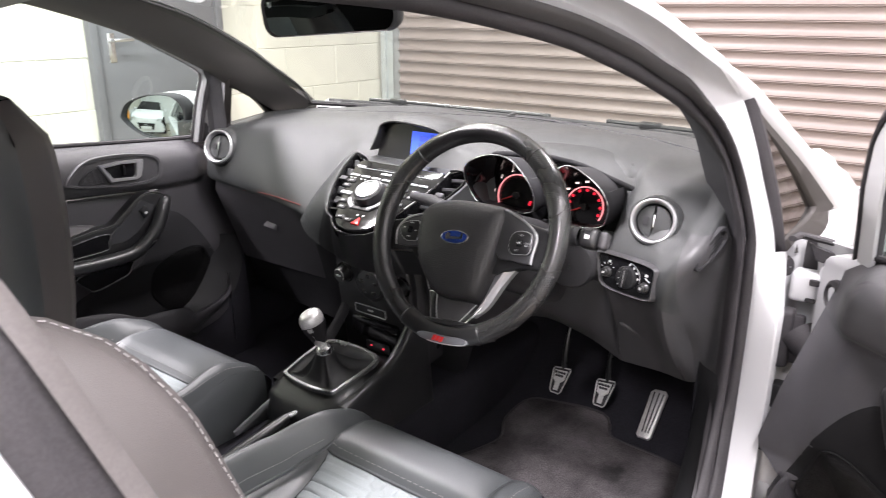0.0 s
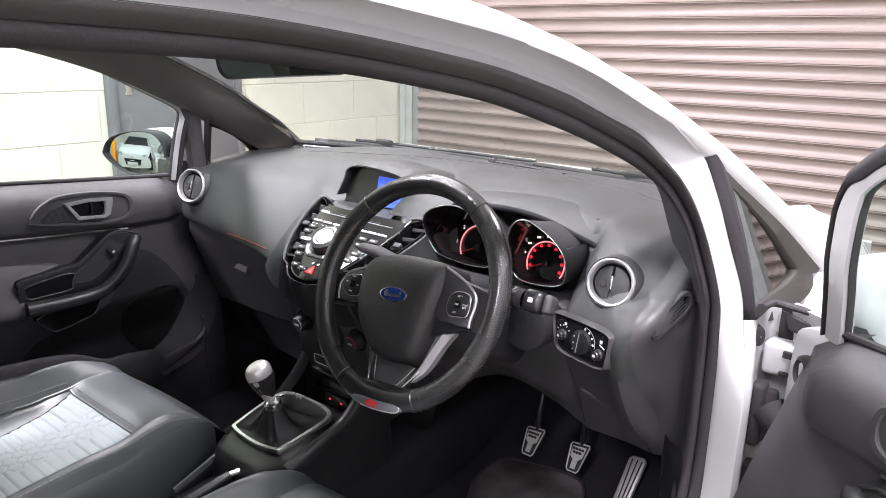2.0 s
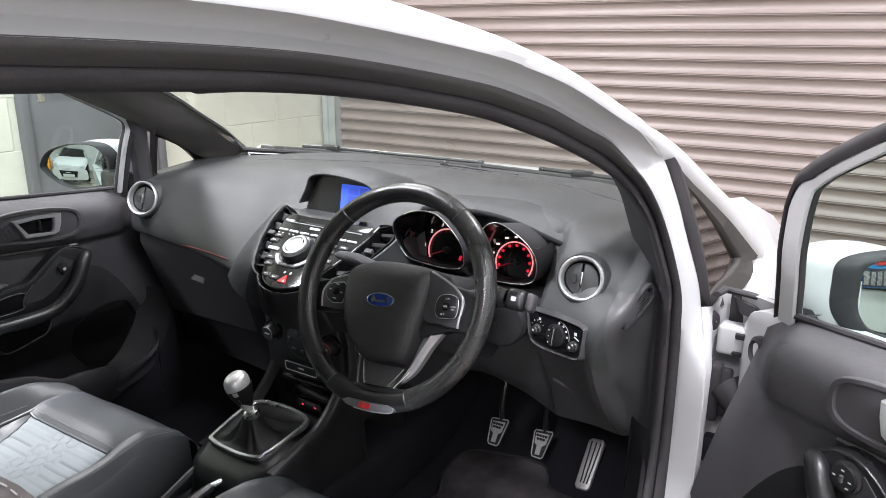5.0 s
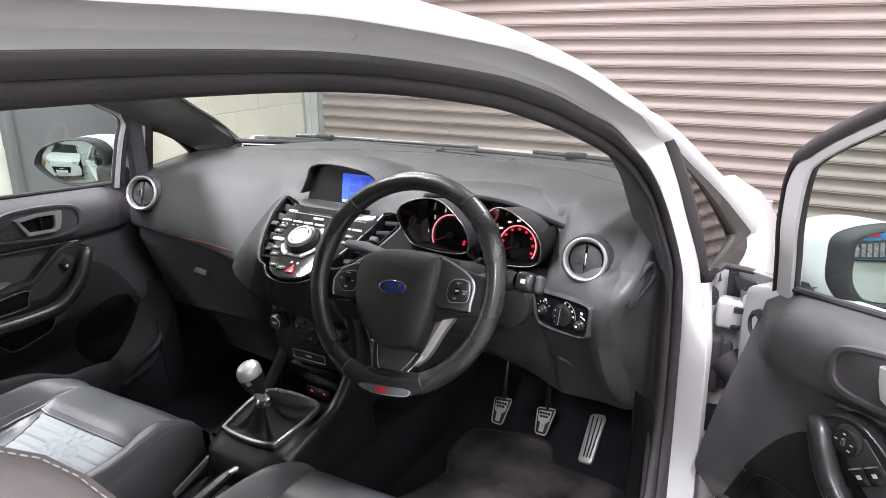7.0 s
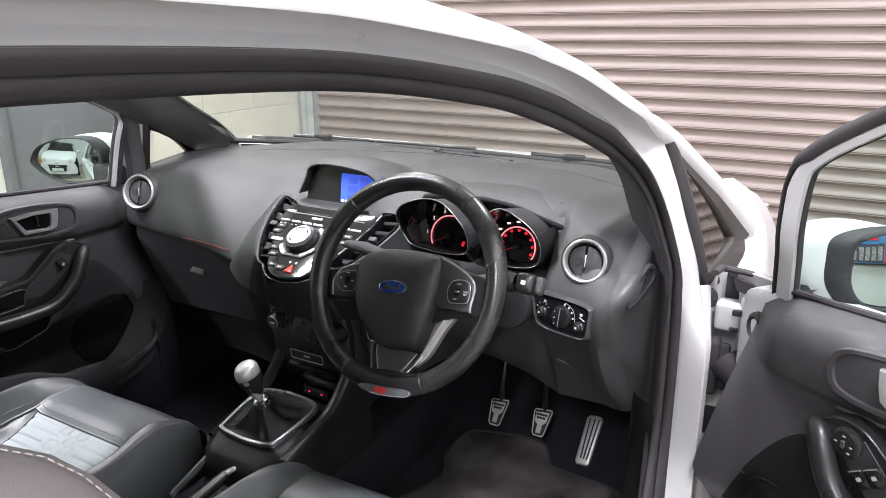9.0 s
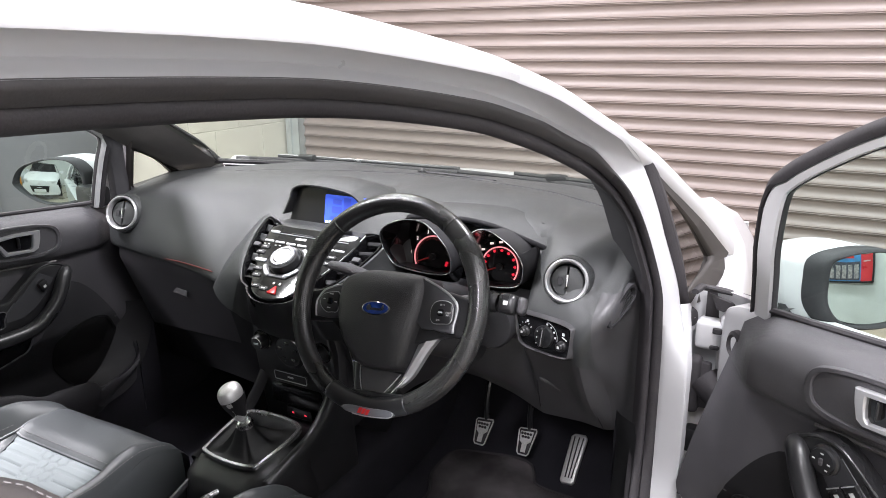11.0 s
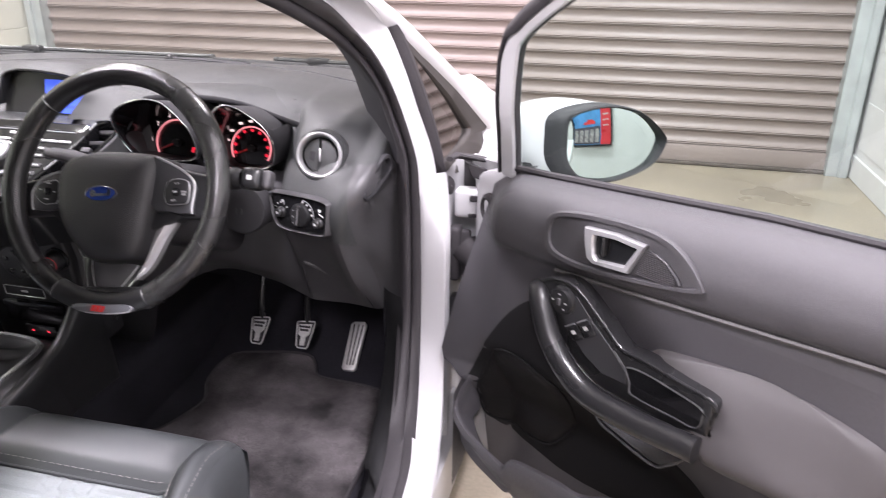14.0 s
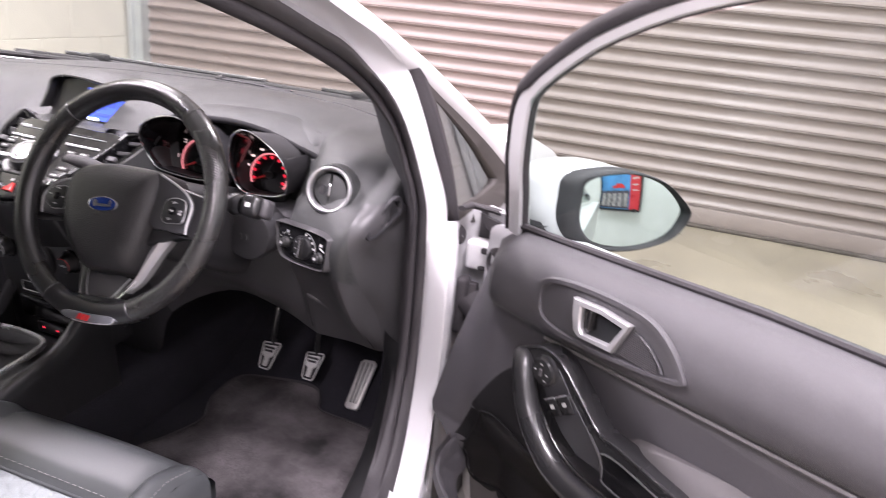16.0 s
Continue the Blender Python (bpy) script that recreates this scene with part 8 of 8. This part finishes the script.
part("hinge_recess", joined(rbox(0.004, 0.060, 0.26, 0.001, 1, pose(0.858, 0.452, 0.76)), rbox(0.036, 0.004, 0.064, 0.001, 1, pose(0.829, 0.458, 0.872))), RUBBER, car, "dark gap behind the hinge")
part("corner_flap", plate([(-0.024, 0.012), (0.028, 0.006), (0.008, -0.016), (-0.006, -0.014)], 0.006, 0.002, 1, basis((0.844, 0.412, 0.889), (1, 0, -0.15), (0, -1, 0.1))), RUBBER, car, "black rubber corner flap")
part("wiring_boot", joined(rbox(0.024, 0.034, 0.112, 0.009, 3, pose(0.812, 0.388, 0.730)), rbox(0.026, 0.018, 0.094, 0.006, 2, pose(0.828, 0.392, 0.730)), tube([V((0.832, 0.392, 0.742)), V((0.858, 0.376, 0.722)), V((0.893, 0.352, 0.700))], [0.032, 0.026, 0.020], 14)), RUBBER, car, "black rubber wiring boot")
part("check_strap", joined(rbox(0.10, 0.012, 0.020, 0.003, 1, pose(0.858, 0.372, 0.620, 0, 0, -32)), rbox(0.03, 0.03, 0.05, 0.006, 2, pose(0.820, 0.380, 0.620))), SATIN, car, "black door check strap")
part("grommet", moved(lathe([(0.001, 0.004), (0.007, 0.004), (0.012, 0.002), (0.015, -0.006)], 20), basis((0.803, 0.372, 0.868), (0, 1, 0), (1, -0.5, 0.1)) @ Matrix.Diagonal((1, 1.3, 1, 1))), RUBBER, car)
part("grommet", moved(lathe([(0.012, 0.004), (0.016, 0.008), (0.021, 0.004), (0.022, -0.004)], 20), OPEN @ basis(P(0.082, 0.078, 0.853), (0, 1, 0), (-1, 0.25, 0)) @ Matrix.Diagonal((1, 1.25, 1, 1))), RUBBER, driver_door)
part("door_buffer", joined(rbox(0.016, 0.020, 0.026, 0.004, 2, pose(0.820, 0.300, 0.560)), rbox(0.030, 0.010, 0.010, 0.003, 1, pose(0.836, 0.292, 0.563)), rbox(0.010, 0.016, 0.008, 0.003, 1, pose(0.838, 0.294, 0.575))), RUBBER, car, "black door buffer")
part("bump_stop", moved(lathe([(0.020, 0), (0.018, 0.020), (0.010, 0.026), (0.0001, 0.027)], 18), basis((0.80, -0.02, 0.385), (0, 1, 0), (0.8, 0, 0.4))), RUBBER, car, "black sill grommet")


def both(name, bm_maker, material, label="", angle=45):
    for s in (1, -1):
        b = bm_maker()
        if s < 0:
            mirrored_x(b)
        part(name, b, material, car, label, angle=angle)


def wing():
    rows = []
    for y, k, dz, dx in ((0.47, 0.0, -0.08, 0.0), (0.62, 0.0, -0.08, 0.0), (0.72, 0.50, -0.016, 0.0), (0.80, 1.0, 0.0, 0.0), (0.90, 1.0, -0.022, -0.014), (1.0, 1.0, -0.044, -0.028), (1.2, 0.9, -0.085, -0.035), (1.5, 0.6, -0.14, -0.06), (1.75, 0.3, -0.20, -0.12)):
        top = [(0.640, 0.985), (0.706, 0.995), (0.748, 1.004), (0.781, 0.985), (0.809, 0.942), (0.831, 0.905)]
        flat = [(0.640, 0.930), (0.706, 0.932), (0.748, 0.932), (0.781, 0.928), (0.809, 0.918), (0.831, 0.895)]
        r = [V((a[0] * k + b[0] * (1 - k) + dx, y, a[1] * k + b[1] * (1 - k) + dz)) for a, b in zip(top, flat)]
        rows.append(r + [V((0.850 + dx * 0.8, y, 0.82 + dz)), V((0.856 + dx * 0.8, y, 0.65)), V((0.835 + dx * 0.8, y, 0.33))])
    return thick(loft([catmull(c, 3) for c in zip(*rows)]), 0.01)


both("front_wing", wing, PAINT)
bon = []
for y, z, w in ((0.93, 0.962, 0.68), (1.05, 0.955, 0.69), (1.25, 0.925, 0.68), (1.5, 0.865, 0.65), (1.75, 0.78, 0.58), (1.86, 0.70, 0.5)):
    bon.append([V((x * w, y - 0.05 * x * x, z + 0.018 * (1 - x * x) - 0.02 * abs(x) ** 6)) for x in np.linspace(-1, 1, 15)])
part("bonnet", thick(loft(bon), 0.012), PAINT, car, angle=50)
part("scuttle", loft([[V((x, y - 0.12 * (x / 0.7) ** 2, z)) for x in np.linspace(-0.74, 0.74, 14)] for y, z in ((0.84, 0.99), (0.875, 0.985), (0.90, 0.955), (0.97, 0.955))]), TRIM_LOW, car)
front_bm = loft([[V((x, y, z)) for x in np.linspace(-0.72, 0.72, 8)] for y, z in ((1.85, 0.72), (1.90, 0.6), (1.91, 0.4), (1.86, 0.25), (1.5, 0.22))])
part("front_bumper", thick(front_bm, 0.01), PAINT, car)
for s in (1, -1):
    for wy in (1.28, -1.21):
        w = new("wheel")
        w.parent = car
        wm_ = basis((s * 0.735, wy, 0.305), (0, 1, 0), (s, 0, 0))
        part("tyre", lathe([(0.205, -0.10), (0.275, -0.10), (0.300, -0.085), (0.305, 0), (0.300, 0.085), (0.275, 0.10), (0.205, 0.10)], 40), RUBBER, w, "black tyre", m=wm_)
        part("rim", lathe([(0.208, -0.09), (0.205, 0.07), (0.195, 0.09), (0.185, 0.06), (0.06, 0.075), (0.0001, 0.08)], 40), SILVER, w, "silver alloy rim", m=wm_)
# sill, rear quarter and far side
both("sill", lambda: thick(loft([[V((x, y, z)) for y in np.linspace(0.50, -1.0, 8)] for x, z in ((0.745, 0.385), (0.790, 0.380), (0.832, 0.35), (0.842, 0.27), (0.80, 0.20), (0.6, 0.19))]), 0.004), PAINT)
part("underbody", rbox(1.4, 3.4, 0.05, 0.01, 1, pose(0, -0.2, 0.215)), TRIM_LOW, car)


def quarter_rear():
    rows = []
    for y, w in ((-0.90, 0.0), (-1.05, 0.0), (-1.5, -0.02), (-1.9, -0.08), (-2.0, -0.14)):
        rows.append([V((0.842 + w, y, 0.22)), V((0.856 + w, y, 0.5)), V((0.85 + w, y, 0.75)), V((0.835 + w, y, 0.95)), V((0.775 + w, y, 1.10)), V((0.66 + w, y, 1.30)), V((0.60 + w, y, 1.385)), V((0.52 + w, y, 1.41))])
    return thick(loft([catmull(c, 3) for c in zip(*rows)]), 0.012)


both("rear_quarter", quarter_rear, PAINT)
part("tailgate", thick(loft([[V((x, y, z)) for x in np.linspace(-0.62, 0.62, 8)] for y, z in ((-1.6, 1.43), (-1.85, 1.30), (-1.98, 0.95), (-2.02, 0.6), (-1.98, 0.25))]), 0.012), PAINT, car)
part("rear_roof", thick(loft([[V((x, y, z + 0.03 * (1 - (x / 0.6) ** 2))) for x in np.linspace(-0.60, 0.60, 12)] for y, z in ((-1.28, 1.425), (-1.62, 1.40))]), 0.012), PAINT, car)
part("rear_bulkhead", rbox(1.3, 0.03, 0.9, 0.01, 1, pose(0, -1.35, 0.75)), TRIM_LOW, car)
# centre pillar by the driver: seal, then white paint
bp_rows = []
for z in (0.42, 0.60, 0.80, 0.90, 1.00, 1.085, 1.15, 1.195, 1.25, 1.32):
    x = side_x(z) - 0.004
    y = -0.818 + (1.15 - max(z, 0.88)) * 0.30
    bp_rows.append([V((x - 0.09, y - 0.035, z)), V((x - 0.05, y - 0.004, z)), V((x - 0.020, y + 0.003, z)), V((x - 0.012, y + 0.001, z)), V((x - 0.008, y - 0.012, z)), V((x - 0.010, y - 0.042, z))])
part("pillar_strip", loft([r[:5] for r in bp_rows]), mat("grey_pillar_rubber", (0.085, 0.077, 0.076), 0.55, vary=0.12, grain=0.1), car, "grey rubber pillar strip", angle=60)
part("pillar_seal", loft([[r[4] + V((-0.004, 0.002, 0)), r[4].lerp(r[5], 0.3) + V((-0.006, 0, 0)), r[4].lerp(r[5], 0.6) + V((0.001, 0, 0)), r[5]] for r in bp_rows]), RUBBER, car, "black rubber door seal", angle=60)
part("centre_pillar", loft([[r[5] + V((-0.006, 0.006, 0)), r[5] + V((0.001, -0.002, 0)), r[5] + V((0.022, -0.02, 0)), r[5] + V((0.024, -0.07, 0)), r[5] + V((0.022, -0.2, 0))] for r in bp_rows]), PAINT, car, "white painted centre pillar", angle=40)
part("pillar_lining", loft([[r[0] + V((0.01, 0.02, 0)), r[0] + V((-0.02, 0.0, 0)), r[0] + V((-0.05, -0.10, 0)), r[0] + V((-0.05, -0.4, 0))] for r in bp_rows]), TRIM, car)
# quarter lights
TRI_FAR = [(0.706, 0.372, 1.108), (0.757, 0.388, 0.955), (0.812, 0.640, 0.968)]


def tri_line(tri, inset, lift, round_=0.10):
    """A rounded outline along the sides of a triangle, set in by a width and lifted off its plane; its long side bows outwards."""
    a, b, c = (V(p) for p in tri)
    n = (b - a).cross(c - a).normalized()
    mid = (a + b + c) / 3
    pts = []
    for p, q, r in ((c, a, b), (a, b, c), (b, c, a)):
        d0, d1 = (p - q).normalized(), (r - q).normalized()
        half = math.acos(max(-1, min(1, d0.dot(d1)))) / 2
        corner = q + (d0 + d1).normalized() * (inset / math.sin(half))
        w = round_ * min((mid - q).length, 0.12)
        pts += [corner + d0 * w, corner + (d0 + d1) * (w * 0.16), corner + d1 * w]
    bow = (a - c).cross(n).normalized()
    if bow.dot(mid - a) > 0:
        bow = -bow
    out = []
    for k in range(9):
        u, v = pts[k], pts[(k + 1) % 9]
        for t in ((0,) if k % 3 < 2 else (0, 0.25, 0.5, 0.75)):
            q = u.lerp(v, t)
            if k == 8:
                q = q + bow * (0.010 * math.sin(math.pi * t))
            out.append(q + n * lift)
    return out


def tri_inner(tri, bar):
    """The glass opening: the long upper bar of the surround is the broad one."""
    a, b, c = (V(p) for p in tri)
    return [a.lerp(b, bar * 0.8), b, c.lerp(b, bar)]


def tri_frame(tri, width, bar):
    n = 1 if (V(tri[1]) - V(tri[0])).cross(V(tri[2]) - V(tri[0])).x > 0 else -1
    glass_line = tri_inner(tri, bar)
    rows = [tri_line(tri, i, l * n) for i, l in ((-0.002, -0.012), (-0.002, 0.005), (0.002, 0.009))]
    inner = [tri_line(glass_line, width * k, l * n) for k, l in ((0.35, 0.008), (0.45, 0.012), (0.9, 0.011), (1.0, 0.004), (1.0, -0.008))]
    return loft(rows + inner, close_v=True)


def tri_pane(tri, width, bar):
    bm = bmesh.new()
    bm.faces.new([bm.verts.new(p) for p in tri_line(tri_inner(tri, bar), width * 0.8, 0.0)])
    return bm


SURROUND = mat("dark_window_surround", (0.040, 0.036, 0.034), 0.5, spec=0.25)
QM = basis((0.780, 0.374, 0.892), (0.0782, 0.9955, 0.0541), (0.9743, -0.0878, 0.2074))
SUR_O = (((-0.042, 0.268), (0.035, 0.219), (0.130, 0.152), (0.240, 0.072), (0.334, -0.002)), ((0.334, -0.002), (0.312, -0.006), (0.289, 0.000), (0.290, -0.022), (0.262, -0.034), (0.200, -0.038), (0.100, -0.034), (0.026, -0.012)), ((0.026, -0.012), (0.020, 0.080), (0.004, 0.150), (-0.042, 0.268)))
SUR_I = (((-0.009, 0.210), (0.062, 0.159), (0.129, 0.106), (0.181, 0.055), (0.209, 0.027)), ((0.209, 0.027), (0.204, 0.022), (0.188, 0.0185), (0.130, 0.0145), (0.062, 0.016), (0.018, 0.012)), ((0.018, 0.012), (0.0245, 0.036), (0.0155, 0.122), (-0.009, 0.210)))


def evenly(segments, n):
    """The same number of even steps along each stretch of an outline."""
    out = []
    for seg in segments:
        c = catmull([V((*q, 0)) for q in seg], 6)
        run = [0.0]
        for a, b in zip(c, c[1:]):
            run.append(run[-1] + (b - a).length)
        for k in range(n):
            t = run[-1] * k / n
            out.append((float(np.interp(t, run, [q.x for q in c])), float(np.interp(t, run, [q.y for q in c]))))
    return out


def set_between(a, b, f, lift):
    return [QM @ V((p[0] + (q[0] - p[0]) * f, p[1] + (q[1] - p[1]) * f, lift)) for p, q in zip(a, b)]


sur_o, sur_i = evenly(SUR_O, 14), evenly(SUR_I, 14)
part("quarter_light_frame", loft([set_between(sur_o, sur_i, f, l) for f, l in ((0.0, -0.014), (0.0, 0.002), (0.03, 0.005), (0.90, 0.006), (0.95, 0.004), (1.0, -0.001), (1.0, -0.024))], close_v=True), SURROUND, car, "dark quarter light surround", angle=45)
pane_bm = bmesh.new()
tilt = QM @ pose(0.14, 0, -0.002, 0, 2.6, 0) @ pose(-0.14, 0, 0) @ QM.inverted()          # the glass toes in towards the front
pane_bm.faces.new([pane_bm.verts.new(tilt @ q) for q in set_between(sur_o, sur_i, 0.95, 0.0)])
part("quarter_light_pane", pane_bm, GLASS_DARK, car, "small fixed quarter window")
bar_l = catmull([V((*q, 0)) for q in ((-0.0785, 0.2735), (-0.065, 0.227), (-0.048, 0.178), (-0.028, 0.125), (-0.014, 0.070), (-0.005, 0.020), (0.006, -0.006))], 4)
bar_r = catmull([V((*q, 0)) for q in ((-0.0445, 0.2755), (-0.026, 0.236), (-0.011, 0.205), (0.000, 0.170), (0.012, 0.128), (0.022, 0.080), (0.022, -0.006))], 4)
part("quarter_light_seal", loft([[QM @ V((p.x + (q.x - p.x) * f, p.y + (q.y - p.y) * f, l)) for f, l in ((-0.05, -0.012), (0.0, 0.003), (0.12, 0.008), (0.45, 0.010), (0.50, 0.007), (0.56, 0.009), (0.9, 0.008), (1.0, 0.003), (1.02, -0.006))] for p, q in zip(bar_l, bar_r)]), RUBBER, car, "black quarter light seal", angle=60)
part("quarter_light_frame", mirrored_x(tri_frame(TRI_FAR, 0.013, 0.06)), SURROUND, car, "dark quarter light surround", angle=50)
part("quarter_light_pane", mirrored_x(tri_pane(TRI_FAR, 0.013, 0.06)), GLASS_QUARTER, car, "small fixed quarter window")
part("corner_seal", tube([V((0.806, 0.352, 0.924)), V((0.808, 0.405, 0.918)), V((0.848, 0.420, 0.911)), V((0.896, 0.416, 0.905))], [0.007, 0.009, 0.008, 0.007], 10, flat=0.7), RUBBER, car, "black scuttle corner seal")
# windscreen and header
lower = catmull([(-0.70, 0.660, 1.010), (-0.45, 0.795, 0.998), (0, 0.880, 0.985), (0.45, 0.795, 0.998), (0.70, 0.660, 1.010)], 6)
upper = catmull([(-0.550, -0.040, 1.328), (-0.30, -0.100, 1.362), (0, -0.120, 1.372), (0.30, -0.100, 1.362), (0.550, -0.040, 1.328)], 6)
ws = part("windscreen", loft([[a.lerp(b, t) + V((0, 0.022, 0.030)) * math.sin(math.pi * t) for a, b in zip(lower, upper)] for t in np.linspace(0, 1, 9)]), GLASS, car, "clear windscreen")
ws.visible_shadow = False
part("windscreen_band", loft([[p + V((0, 0.002, -0.003)) for p in upper[2:-2]], [p + (q - p) * 0.10 + V((0, 0.002, 0.004)) for p, q in zip(upper[2:-2], lower[2:-2])]]), SATIN, car)
part("header_trim", loft([[p + V((0, 0.0, -0.006)) for p in upper], [p + V((0, -0.05, -0.012)) for p in upper], [p + V((0, -0.12, -0.004)) for p in upper], [p + V((0, -0.16, 0.004)) for p in upper]]), HEADLINER, car)
# inner linings of the windscreen pillars
E_IN = catmull([(0.525, -0.06, 1.330), (0.584, 0.180, 1.272), (0.630, 0.389, 1.186), (0.641, 0.450, 1.152), (0.653, 0.511, 1.118), (0.667, 0.605, 1.064), (0.690, 0.675, 1.002)], 5)
F_IN = catmull([(0.596, -0.25, 1.312), (0.646, -0.053, 1.264), (0.676, 0.108, 1.212), (0.712, 0.290, 1.132), (0.730, 0.387, 1.082), (0.786, 0.560, 1.004), (0.800, 0.640, 0.965)], 5)


def pillar_lining(pull=0.0):
    rows = []
    for a, b in zip(E_IN, F_IN):
        b = b - V((pull, -pull, 0))
        rows.append([a + V((0.010, 0.004, 0.002)), a, a.lerp(b, 0.2) + V((-0.004, -0.006, -0.004)), a.lerp(b, 0.6) + V((-0.010, -0.010, -0.006)), a.lerp(b, 0.92) + V((-0.006, -0.004, -0.004)), b + V((0.004, 0.004, 0)), b + V((0.012, 0.012, 0.002))])
    return loft(rows)


LINING = mat("grey_pillar_cloth", (0.095, 0.088, 0.085), 0.8, vary=0.05, grain=0.1, grain_scale=700, bump=0.3)
part("pillar_lining", mirrored_x(pillar_lining()), LINING, car, "grey woven pillar lining", angle=45)
part("windscreen_edge", tube([V((-q.x + 0.002, q.y - 0.002, q.z)) for q in E_IN], 0.0035, 6), RUBBER, car)


def window_post():
    rows = []
    for (a, b) in (((0.712, 0.312, 1.130), (0.730, 0.385, 1.095)), ((0.732, 0.338, 1.080), (0.744, 0.396, 1.040)), ((0.752, 0.356, 1.00), (0.754, 0.408, 0.985)), ((0.768, 0.370, 0.90), (0.768, 0.44, 0.945))):
        a, b = V(a), V(b)
        rows.append([a + V((0.012, 0, 0)), a + V((-0.010, 0.004, 0)), a.lerp(b, 0.5) + V((-0.016, 0, 0)), b + V((-0.012, -0.004, 0)), b + V((0.012, 0, 0))])
    return loft(rows)


wp_ = moved(mirrored_x(window_post()), Matrix.Translation((0, -0.020, 0)))
part("window_post", wp_, TRIM, car, "dark window post", angle=60)
# wipers lying along the foot of the windscreen
for pts in (((-0.665, 0.725, 1.012), (-0.50, 0.815, 1.003), (-0.30, 0.880, 0.994), (0.02, 0.915, 0.990)), ((-0.02, 0.925, 0.992), (0.30, 0.885, 0.994), (0.48, 0.820, 1.002), (0.64, 0.735, 1.010))):
    wp = new("wiper")
    wp.parent = car
    c = catmull(pts, 6)
    part("wiper_blade", tube(c, 0.007, 8), RUBBER, wp)
    part("wiper_arm", tube([p + V((0, 0.010, 0.010)) for p in c[4:]], 0.006, 8), SATIN, wp)
    part("wiper_joint", rbox(0.06, 0.022, 0.018, 0.006, 2, Matrix.Translation(c[7] + V((0, 0.004, 0.012)))), SATIN, wp)
part("windscreen_seal", tube([p + V((0, 0.004, 0.0)) for p in lower], 0.008, 8), RUBBER, car, "black windscreen edge")
# inside mirror
RVM = basis((0.020, 0.060, 1.286), (1, -0.10, 0.02), (0.25, -0.95, -0.12))
rv = thing("rear_view_mirror", "black rear view mirror at the top of the windscreen", "mirror")
ro = [(p[0], p[1]) for p in rrect(0.285, 0.080, 0.026, 6)]
part("mirror_body", loft([[V((x * s, y * s, z)) for x, y in ro] for s, z in ((0.94, 0.004), (1.0, 0.006), (1.03, 0.0), (1.0, -0.022), (0.6, -0.034), (0.02, -0.036))], close_v=True), SATIN, rv, m=RVM, angle=60)
part("mirror_glass", plate([(x * 0.945, y * 0.93) for x, y in ro], 0.002, 0, 1, RVM @ pose(0, 0, 0.005)), MIRROR, rv, "mirror glass")
part("mirror_stem", tube([RVM @ V((0.0, 0.0, -0.03)), V((0.0, 0.085, 1.315)), V((0.0, 0.06, 1.345))], [0.020, 0.016, 0.020], 12), SATIN, rv)
part("sensor_cover", rbox(0.06, 0.10, 0.05, 0.015, 3, pose(0.005, 0.085, 1.318, -28, 0, 0)), SATIN, rv)
